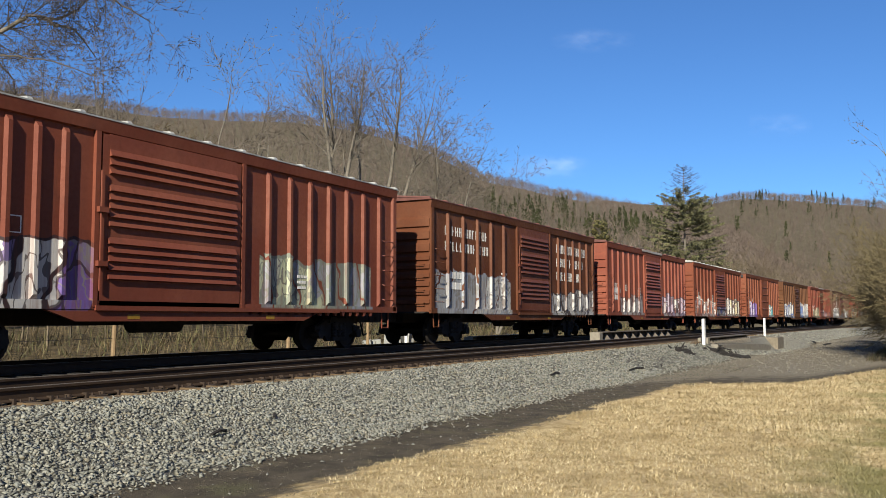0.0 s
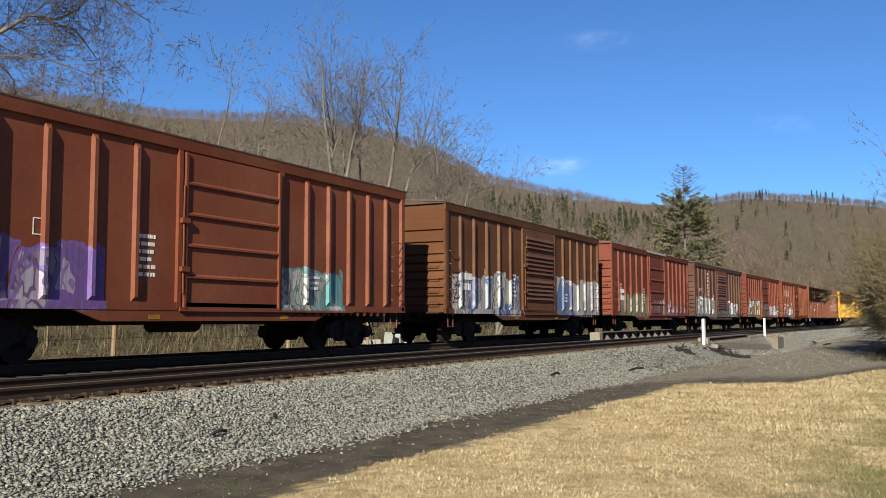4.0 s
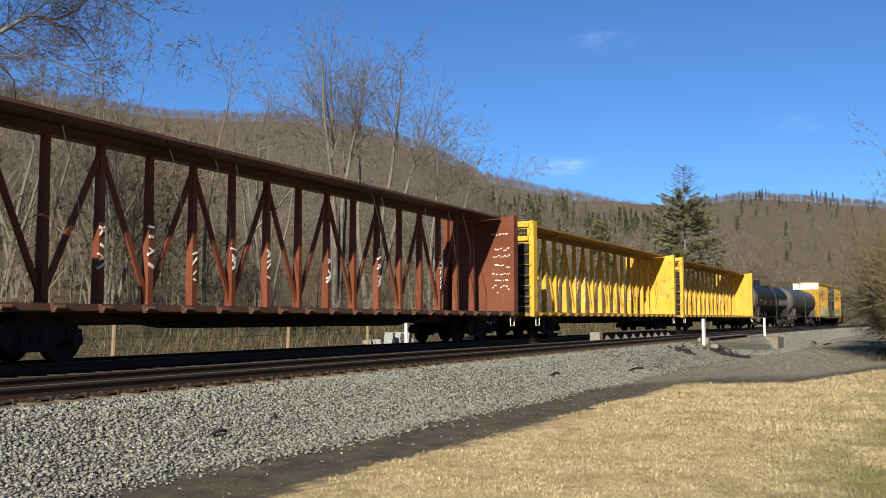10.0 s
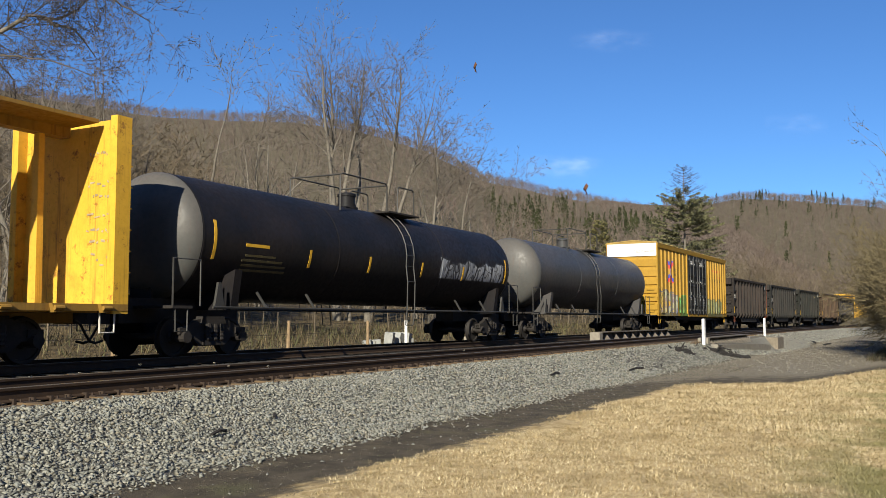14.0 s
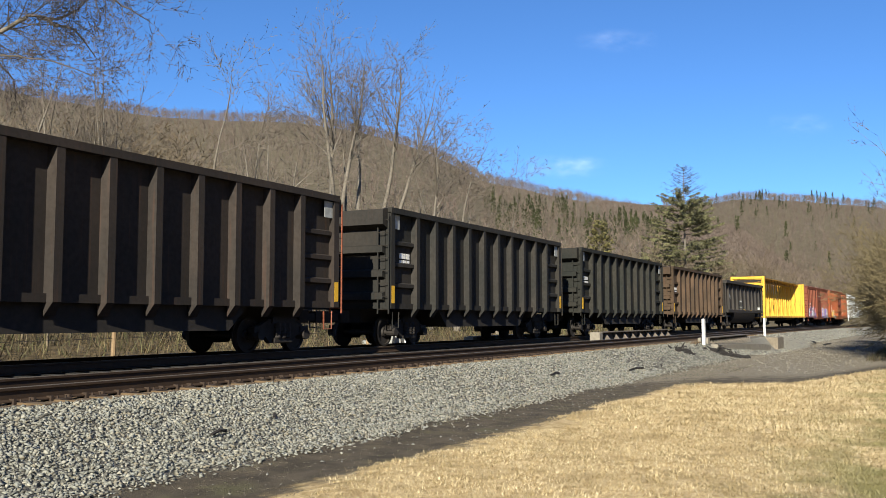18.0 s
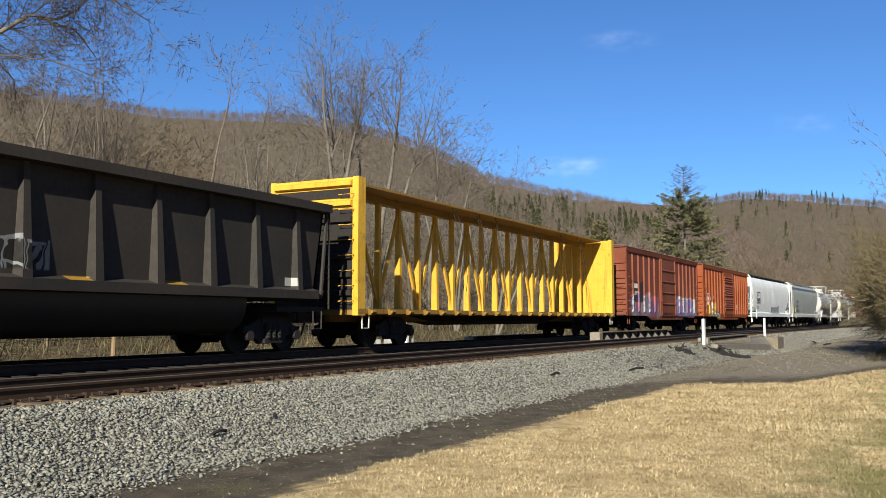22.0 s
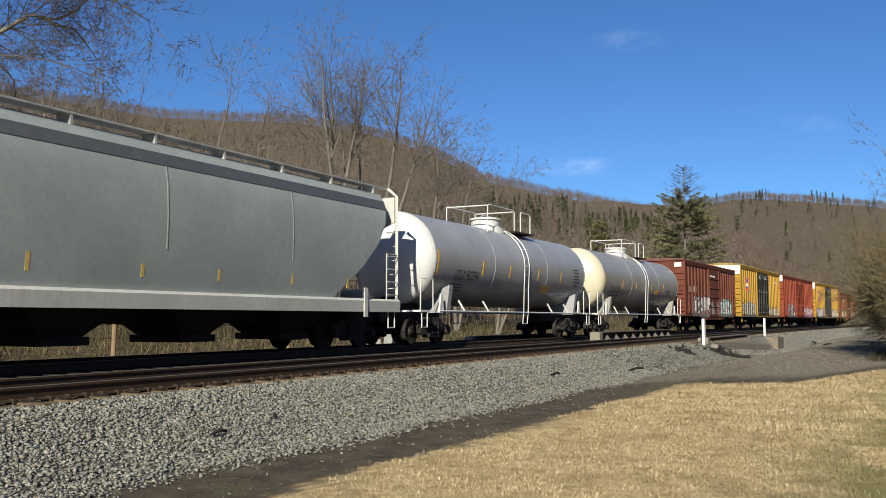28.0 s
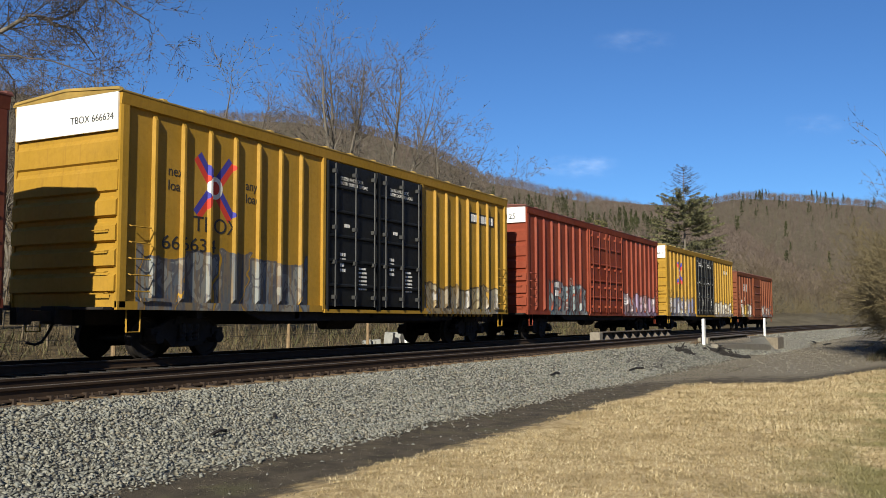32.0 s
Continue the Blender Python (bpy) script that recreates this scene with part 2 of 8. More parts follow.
# ---- ground: one sheet, banked up to the line, out to the horizon ----
PROFILE = ((-3000, -0.75), (-60, -0.75), (-20, -0.78), (4.9, -0.74), (5.3, -0.78), (6.4, -0.76), (6.9, -0.70), (8.35, -0.27), (8.8, -0.197), (11.9, -0.20),
           (13.3, -0.24), (16.6, -0.22), (17.2, -0.28), (18.2, -0.48), (21.0, -0.52), (24.0, -0.25), (34.0, 0.8), (60.0, 4.0), (300.0, 6.0), (3000, 6.0))


def ground_z(v):
    for (a, za), (b, zb) in zip(PROFILE, PROFILE[1:]):
        if v <= b:
            k = (v - a) / (b - a)
            return za + (zb - za) * k
    return PROFILE[-1][1]


def stream_dip(x, v):
    """The stream that the bridge crosses."""
    k = max(0.0, 1 - abs(x - 45.0 - (v - 10) * 0.25) / 6.0)
    side = max(0.0, min(1.0, (v - 8.4) / 0.3))
    bank = -0.5 * max(0.0, min(1.0, (x - 41.0) / 12.0)) * max(0.0, min(1.0, (63.0 - x) / 3.5)) * max(0.0, min(1.0, (v - 5.8) / 1.2)) * max(0.0, min(1.0, (8.3 - v) / 0.4))
    return bank - 1.5 * min(1.0, k * 2.0) * side * (1 if v < 17 else max(0, 1 - (v - 17) / 3))


def lawn_edge(x, v):
    """How far past the lawn's end a place lies."""
    return x - np.minimum(np.maximum(25.2 - 0.75 * v, 35.84 - 4.55 * v), 33.21 - 2.27 * v)


def make_ground_material():
    n = Nodes("lawn_dirt_and_ballast", 0.95, 0, 0.2)
    p = n.place()
    x, y, z = n.xyz(p)
    over = n.math("MAXIMUM", n.math("SUBTRACT", x, CURVE_X), 0.0)
    v = n.math("ADD", y, n.math("MULTIPLY", n.math("MULTIPLY", over, over), 0.5 * CURVE_C))
    fine = n.noise(p, 22.0, 6, 0.7)
    mid = n.noise(p, 2.6, 5, 0.6)
    big = n.noise(p, 0.35, 4)
    # dry winter lawn
    lawn = n.mix(n.step(n.noise(p, 6.0, 5, 0.65), 0.32, 0.70), (0.30, 0.21, 0.095), (0.60, 0.46, 0.255))
    lawn = n.mix(n.step(n.noise(p, 0.9, 4, 0.6), 0.45, 0.62, 0, 0.30), lawn, (0.56, 0.43, 0.24))
    lawn = n.mix(n.step(n.noise(p, 38.0, 5, 0.7), 0.42, 0.66, 0, 0.75), lawn, (0.25, 0.175, 0.08))
    lawn = n.mix(n.step(n.noise(p, 1.6, 6, 0.7), 0.50, 0.66, 0, 0.75), lawn, (0.23, 0.165, 0.07))
    lawn = n.mix(n.step(big, 0.56, 0.72, 0, 0.4), lawn, (0.19, 0.17, 0.055))
    lawn = n.mix(n.math("MULTIPLY", n.step(y, 1.9, 0.2), n.step(n.noise(p, 0.8, 3), 0.4, 0.65, 0, 0.8)), lawn, (0.15, 0.145, 0.045))
    # cinders and soil beside the ballast
    soil = n.mix(n.step(mid, 0.3, 0.7), (0.045, 0.036, 0.025), (0.095, 0.076, 0.052))
    soil = n.mix(n.step(fine, 0.66, 0.78, 0, 0.4), soil, (0.17, 0.155, 0.12))
    soil = n.mix(n.step(n.noise(p, 1.3, 4), 0.55, 0.7, 0, 0.5), soil, (0.085, 0.085, 0.035))
    # limestone ballast; dark base and cell edges paint the shade between stones
    col = n.cells(p, 21.0, "F1", "Color")
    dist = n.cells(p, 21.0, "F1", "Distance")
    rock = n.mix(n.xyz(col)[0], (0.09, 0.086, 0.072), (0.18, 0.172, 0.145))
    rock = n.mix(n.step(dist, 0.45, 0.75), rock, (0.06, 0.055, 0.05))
    rock = n.mix(n.step(n.math("ADD", x, n.math("MULTIPLY", mid, 6.0)), 48.0, 60.0), rock, (0.22, 0.205, 0.17))
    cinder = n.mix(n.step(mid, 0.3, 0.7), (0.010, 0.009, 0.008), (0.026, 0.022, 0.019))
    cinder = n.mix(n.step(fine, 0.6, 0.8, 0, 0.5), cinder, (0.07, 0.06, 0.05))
    path = n.mix(n.step(mid, 0.3, 0.7), (0.30, 0.235, 0.15), (0.46, 0.37, 0.25))
    litter = n.mix(n.step(mid, 0.35, 0.65), (0.06, 0.043, 0.022), (0.16, 0.115, 0.06))
    litter = n.mix(n.step(fine, 0.4, 0.8, 0, 0.6), litter, (0.05, 0.045, 0.02))
    wob = n.math("ADD", v, n.math("ADD", n.math("MULTIPLY", n.math("SUBTRACT", mid, 0.5), 1.3), n.math("MULTIPLY", n.math("SUBTRACT", big, 0.5), 1.2)))
    wob2 = n.math("ADD", v, n.math("MULTIPLY", n.math("SUBTRACT", mid, 0.5), 0.8))
    c = n.mix(n.step(wob, 4.95, 5.35), lawn, soil)
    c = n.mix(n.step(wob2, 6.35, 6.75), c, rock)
    c = n.mix(n.step(wob2, 8.7, 9.4), c, n.mix(n.step(mid, 0.35, 0.6), (0.13, 0.085, 0.05), (0.20, 0.15, 0.10)))
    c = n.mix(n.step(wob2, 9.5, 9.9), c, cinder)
    c = n.mix(n.step(wob2, 17.3, 17.8), c, path)
    c = n.mix(n.step(wob, 20.6, 21.8), c, litter)
    # the lawn gives way to litter along the line in the distance
    line = lambda a, k: n.math("MULTIPLY_ADD", v, -k, a)
    edge = n.math("MINIMUM", n.math("MAXIMUM", line(25.2, 0.75), line(35.84, 4.55)), line(33.21, 2.27))
    past = n.math("SUBTRACT", n.math("ADD", x, n.math("MULTIPLY", n.math("SUBTRACT", mid, 0.5), 5.5)), edge)
    near = n.step(v, 6.6, 6.2)
    gravel = n.mix(n.step(fine, 0.35, 0.7), (0.15, 0.126, 0.090), (0.28, 0.24, 0.175))
    gravel = n.mix(n.step(mid, 0.5, 0.75, 0, 0.5), gravel, (0.13, 0.105, 0.075))
    c = n.mix(n.math("MULTIPLY", near, n.step(past, -0.2, 0.5)), c, soil)
    c = n.mix(n.math("MULTIPLY", near, n.step(past, 1.0, 4.5, 0, 0.92)), c, gravel)
    c = n.mix(n.math("MULTIPLY", n.step(x, 36.0, 44.0), n.step(v, 2.4, 1.0)), c, litter)
    n.put("Base Color", c)
    h = n.math("ADD", n.math("MULTIPLY", fine, 0.5), n.math("MULTIPLY", dist, n.step(v, 6.3, 6.6)))
    n.bump(h, 0.9, 0.05)
    return n.mat


M_GROUND = make_ground_material()


def make_ground():
    xs = [-3000, -800, -200, -60, -20] + [i * 1.0 for i in range(-10, 130)] + [130 + 5 * i for i in range(35)] + [320, 380, 450, 600, 900, 1500, 3000]
    vs = sorted({a for a, _ in PROFILE} | {-15, -10, -6, -4, -2, 0, 1, 2, 3, 4, 5.9, 7.3, 7.8, 10, 12.6, 15, 19, 20, 22, 26, 29, 40, 50, 80, 120, 180, 500, 1000})
    verts = []
    for x in xs:
        for v in vs:
            dz = 0.0 if -8 < v < 12.8 and 0 < x < 110 else 0.04 * noise.noise((x * 0.35, v * 0.35, 0))
            if v > 18:
                dz = 0.12 * noise.noise((x * 0.3, v * 0.3, 5))
            y = v - (bend(x) if x < 330 else bend(330))
            verts.append((x, y, ground_z(v) + dz * (1 if x < 400 else 0) + stream_dip(x, v)))
    m = len(vs)
    faces = [(i * m + j, (i + 1) * m + j, (i + 1) * m + j + 1, i * m + j + 1) for i in range(len(xs) - 1) for j in range(m - 1)]
    ob = new("ground", quick_mesh("ground", verts, faces, M_GROUND))
    ob.data.shade_smooth()
    return tagged(ob, "dry tan winter lawn beside grey limestone ballast and dark cinders", "ground", kind="structure")


make_ground()

# ---- the two tracks ----
M_RAIL = plain("rusty_rail_side", (0.055, 0.032, 0.018), 0.7, 0.3, 0.3, 8, 0.1)
M_HEAD = plain("polished_rail_head", (0.20, 0.165, 0.125), 0.5, 0.6, 0.15, 5, 0.03)
M_TIE = plain("weathered_tie_wood", (0.115, 0.074, 0.036), 0.9, 0, 0.4, 7, 0.4)
M_PLATE = plain("rusted_tie_plate", (0.055, 0.034, 0.022), 0.8, 0.2, 0.4, 12, 0.2)


def rail_outline(o):
    return [(o - 0.070, -0.172), (o + 0.070, -0.172), (o + 0.070, -0.160), (o + 0.012, -0.140), (o + 0.012, -0.045), (o + 0.036, -0.036),
            (o + 0.036, -0.006), (o - 0.036, -0.006), (o - 0.036, -0.036), (o - 0.012, -0.045), (o - 0.012, -0.140), (o - 0.070, -0.160)]


def along(outline, v0, xs):
    """Sweep an outline of (side, height) along the line at lateral v0."""
    s = Shape()
    k = len(outline)
    vs = []
    for x in xs:
        for o, z in outline:
            vs.append((x, v0 + o - bend(x), z))
    fs = [(i * k + j, i * k + (j + 1) % k, (i + 1) * k + (j + 1) % k, (i + 1) * k + j) for i in range(len(xs) - 1) for j in range(k)]
    fs += [tuple(range(k))[::-1], tuple(range((len(xs) - 1) * k, len(xs) * k))]
    return s.add(vs, fs)


TRACK_XS = [-40, -20, 0, 15, 31] + [31 + 8 * i for i in range(1, 40)]


def make_track(name, v0, label):
    t = thing(name, label, "railway track", kind="structure")
    for side in (-GAUGE, GAUGE):
        part("rail", along(rail_outline(side), v0, TRACK_XS), M_RAIL, t)
        part("rail_head", along([(side - 0.030, -0.0062), (side + 0.030, -0.0062), (side + 0.026, 0.0), (side - 0.026, 0.0)], v0, TRACK_XS), M_HEAD, t, "rail top polished by wheels")
    return t


near_track = make_track("track_near", NEAR_TRACK, "empty railway track with rusty rails and wooden ties")
far_track = make_track("track_far", FAR_TRACK, "railway track under the freight train, with near-black ties")


# ---- rolling stock: shared running gear ----
def wheelset_mesh():
    s = Shape()
    for sg in (-1, 1):
        y = 0.72 * sg
        s.lathe([(y - 0.075 * sg, 0.0), (y - 0.075 * sg, 0.445), (y - 0.045 * sg, 0.447), (y - 0.04 * sg, 0.420), (y + 0.065 * sg, 0.414), (y + 0.065 * sg, 0.355),
                 (y + 0.03 * sg, 0.345), (y + 0.01 * sg, 0.15), (y + 0.07 * sg, 0.12), (y + 0.07 * sg, 0.0)], "y", 18)
    s.rod((0, -1.08, 0), (0, 1.08, 0), 0.075, n=10)
    return s.mesh("wheelset", M_WHEEL, True)


def sideframe_mesh():
    s = Shape()
    out = [(-1.05, 0.50), (-1.05, 0.60), (-0.78, 0.66), (-0.45, 0.80), (0.45, 0.80), (0.78, 0.66), (1.05, 0.60), (1.05, 0.50), (0.80, 0.42), (0.62, 0.40), (0.42, 0.22), (-0.42, 0.22), (-0.62, 0.40), (-0.80, 0.42)]
    s.prism(out, "y", -0.06, 0.06)
    s.prism([(-0.40, 0.70), (0.40, 0.70), (0.34, 0.86), (-0.34, 0.86)], "y", -0.10, 0.10)
    s.prism([(-0.33, 0.24), (0.33, 0.24), (0.33, 0.34), (-0.33, 0.34)], "y", -0.14, 0.14)
    for x in (-0.2, 0.0, 0.2):
        s.lathe([(0.34, 0.075), (0.37, 0.09), (0.41, 0.075), (0.45, 0.09), (0.49, 0.075), (0.53, 0.09), (0.57, 0.075), (0.62, 0.09), (0.70, 0.08)], "z", 9, (x, -0.10, 0))
    for x in (-0.89, 0.89):
        s.rod((x, -0.18, 0.42), (x, 0.10, 0.42), 0.125, n=12)
        s.box(x - 0.16, x + 0.16, -0.10, 0.10, 0.48, 0.62)
    return s.mesh("sideframe", M_RUNNING)


def bolster_mesh():
    s = Shape()
    s.prism([(-1.15, 0.52), (-0.4, 0.40), (0.4, 0.40), (1.15, 0.52), (1.15, 0.72), (-1.15, 0.72)], "x", -0.2, 0.2)
    s.rod((0, 0, 0.7), (0, 0, 0.86), 0.2, n=12)
    for sg in (-1, 1):
        s.box(sg * 0.42 - 0.05, sg * 0.42 + 0.05, -0.9, 0.9, 0.36, 0.46)
        for y in (-0.72, 0.72):
            s.box(sg * 0.42 - 0.05, sg * 0.42 + 0.06, y - 0.09, y + 0.09, 0.30, 0.55)
    return s.mesh("truck", M_RUNNING)


ME_WHEELSET, ME_FRAME, ME_BOLSTER = wheelset_mesh(), sideframe_mesh(), bolster_mesh()
ROLLING = []  # wheelsets, each with its car's place in the train


def add_truck(car, mid, x):
    tr = part("truck", ME_BOLSTER, None, car, at=pose(x, 0, 0))
    for y, rz in ((-1.0, 0), (1.0, 180)):
        part("sideframe", ME_FRAME, None, tr, at=pose(0, y, 0, 0, 0, rz))
    for dx in (-0.89, 0.89):
        w = part("wheelset", ME_WHEELSET, None, tr, at=pose(dx, 0, 0.42))
        ROLLING.append((w, mid + x + dx, dx))


def coupler_mesh():
    s = Shape()
    s.box(-0.75, 0.0, -0.09, 0.09, 0.76, 0.96)
    s.prism([(0.0, -0.12), (0.22, -0.16), (0.30, -0.10), (0.24, 0.0), (0.30, 0.13), (0.2, 0.17), (0.0, 0.12)], "z", 0.70, 1.02)
    s.box(-0.85, -0.45, -0.2, 0.2, 0.70, 1.05)
    return s.mesh("coupler", M_RUNNING)


def hose_mesh():
    s = Shape()
    s.path([(-0.15, -0.32, 0.78), (0.0, -0.34, 0.70), (0.16, -0.30, 0.50), (0.36, -0.2, 0.36), (0.62, -0.06, 0.32), (0.85, 0.0, 0.36)], 0.028, 6)
    return s.mesh("air_hose", M_HOSE)


ME_COUPLER, ME_HOSE = coupler_mesh(), hose_mesh()
TRAIN = []  # (car, its middle's place in the train)


def start_car(name, label, mid, half, reach, truck_x, group="cars of the freight train"):
    """half: half the body's length; reach: from the middle to the coupler's face."""
    car = thing(name, label, "freight car", group)
    TRAIN.append((car, mid))
    for sg in (-1, 1):
        add_truck(car, mid, sg * truck_x)
        part("coupler", ME_COUPLER, None, car, at=pose(sg * (reach - 0.2), 0, 0, 0, 0, 0 if sg > 0 else 180))
        part("air_hose", ME_HOSE, None, car, "black rubber air hose", at=pose(sg * (half - 0.1), 0, 0, 0, 0, 0 if sg > 0 else 180))
    return car


def lettering(text, size, x, z, y, mat, car, label="", squeeze=1.0, align="LEFT", rot=None, name="lettering"):
    cu = bpy.data.curves.new(name, "FONT")
    cu.body, cu.size, cu.align_x, cu.extrude = text, size, align, 0.002
    tmp = bpy.data.objects.new("tmp", cu)
    me = bpy.data.meshes.new_from_object(tmp)
    bpy.data.objects.remove(tmp)
    me.materials.clear()
    me.materials.append(mat)
    m = (rot or pose(x, y, z, 90, 0, 0)) @ Matrix.Diagonal((squeeze, 1, 1, 1))
    return part(name, me, None, car, label, at=m)


def bars(x0, x1, z0, z1, y, mat, car, rows=1, seed=1, name="stencil_line", gap=0.35):
    """Unreadable lines of lettering as plain bars."""
    s = Shape()
    rnd = random.Random(seed)
    h = (z1 - z0) / rows
    for r in range(rows):
        zz = z1 - (r + 1) * h
        x = x0
        end = x1 - rnd.random() * 0.25 * (x1 - x0)
        while x < end:
            w = h * rnd.uniform(0.4, 1.3)
            s.box(x, min(x + w, x1), y - 0.004, y + 0.002, zz + h * gap * 0.5, zz + h * (1 - gap * 0.5))
            x += w + h * rnd.uniform(0.12, 0.3)
    ob = part(name, s, mat, car)
    ob["kind"] = "stuff"
    return ob


def strokes(x0, x1, z0, z1, y, mat, car, seed, name="company_name"):
    """A painted name as upright and lying bars of the letters' weight."""
    s = Shape()
    rnd = random.Random(seed)
    h, x = z1 - z0, x0
    w = h * 0.15
    while x < x1 - h * 0.6:
        wide = h * rnd.uniform(0.48, 0.66)
        s.box(x, x + w, y - 0.004, y + 0.002, z0, z1)
        if rnd.random() < 0.75:
            s.box(x + wide - w, x + wide, y - 0.004, y + 0.002, z0, z1)
        z = rnd.choice((z0, z1 - w, (z0 + z1 - w) / 2))
        s.box(x + w, x + wide - w, y - 0.004, y + 0.002, z, z + w)
        x += wide + h * 0.28
    part(name, s, mat, car)["kind"] = "stuff"


IRONS = {}


def ladder(car, mat, x, y, z0, z1, n, wide=0.42, axis="x", stiles=False, out=0.07, name="grab_iron"):
    """Rungs standing off a wall, each on its own; out: how far, with its sign."""
    key = (mat.name, wide, axis, out)
    if key not in IRONS:
        s = Shape()
        h = wide / 2
        if axis == "x":
            s.path([(-h, 0, 0), (-h, out, -0.02), (h, out, -0.02), (h, 0, 0)], 0.014, 5)
        else:
            s.path([(0, -h, 0), (out, -h, -0.02), (out, h, -0.02), (0, h, 0)], 0.014, 5)
        IRONS[key] = s.mesh(name, mat)
    for i in range(n):
        part(name, IRONS[key], None, car, at=pose(x, y, z0 + (z1 - z0) * i / max(n - 1, 1)))
    if stiles:
        for sg in (-1, 1):
            s = Shape()
            if axis == "x":
                s.box(x + sg * wide / 2 - 0.02, x + sg * wide / 2 + 0.02, y + out - 0.012, y + out + 0.012, z0 - 0.15, z1 + 0.15)
            else:
                s.box(x + out - 0.012, x + out + 0.012, y + sg * wide / 2 - 0.02, y + sg * wide / 2 + 0.02, z0 - 0.15, z1 + 0.15)
            part("ladder_stile", s, mat, car)


def stirrup(car, mat, x, y):
    s = Shape()
    s.path([(x - 0.18, y, 1.0), (x - 0.17, y, 0.55), (x + 0.17, y, 0.55), (x + 0.18, y, 1.0)], 0.02, 5)
    return part("step", s, mat, car, "white sill step" if mat == M_BRACKET else "")


# ---- boxcars ----
def end_shape(x, sg, w, z0, z1, bands):
    """A pressed end: flat field with lying corrugations that stand out towards sg."""
    s = Shape()
    out = [(x, z0)]
    for a, b, d in bands:
        out += [(x, a), (x + sg * d, a + 0.035), (x + sg * d, b - 0.09), (x, b)]
    out += [(x, z1), (x - sg * 0.08, z1), (x - sg * 0.08, z0)]
    s.prism(out, "y", -w, w)
    return s


def corrugated_door(x0, x1, z0, z1, y, sg, pitch=0.165, groups=(0, 1, 2)):
    s = Shape()
    pts = [(y, z0)]
    rows = int((z1 - z0 - 0.1) / pitch)
    for k in range(rows):
        z = z0 + 0.06 + pitch * k
        if k % (rows // len(groups) + 1) != rows // len(groups):
            pts += [(y, z), (y + sg * 0.065, z + 0.02), (y + sg * 0.05, z + 0.05), (y + sg * 0.004, z + pitch * 0.86)]
    pts += [(y, z1), (y - sg * 0.05, z1), (y - sg * 0.05, z0)]
    return s.prism(pts, "x", x0, x1)


M_RODS = plain("dark_lock_rod", (0.055, 0.055, 0.055), 0.5, 0.2, 0.3, 9, 0.05)


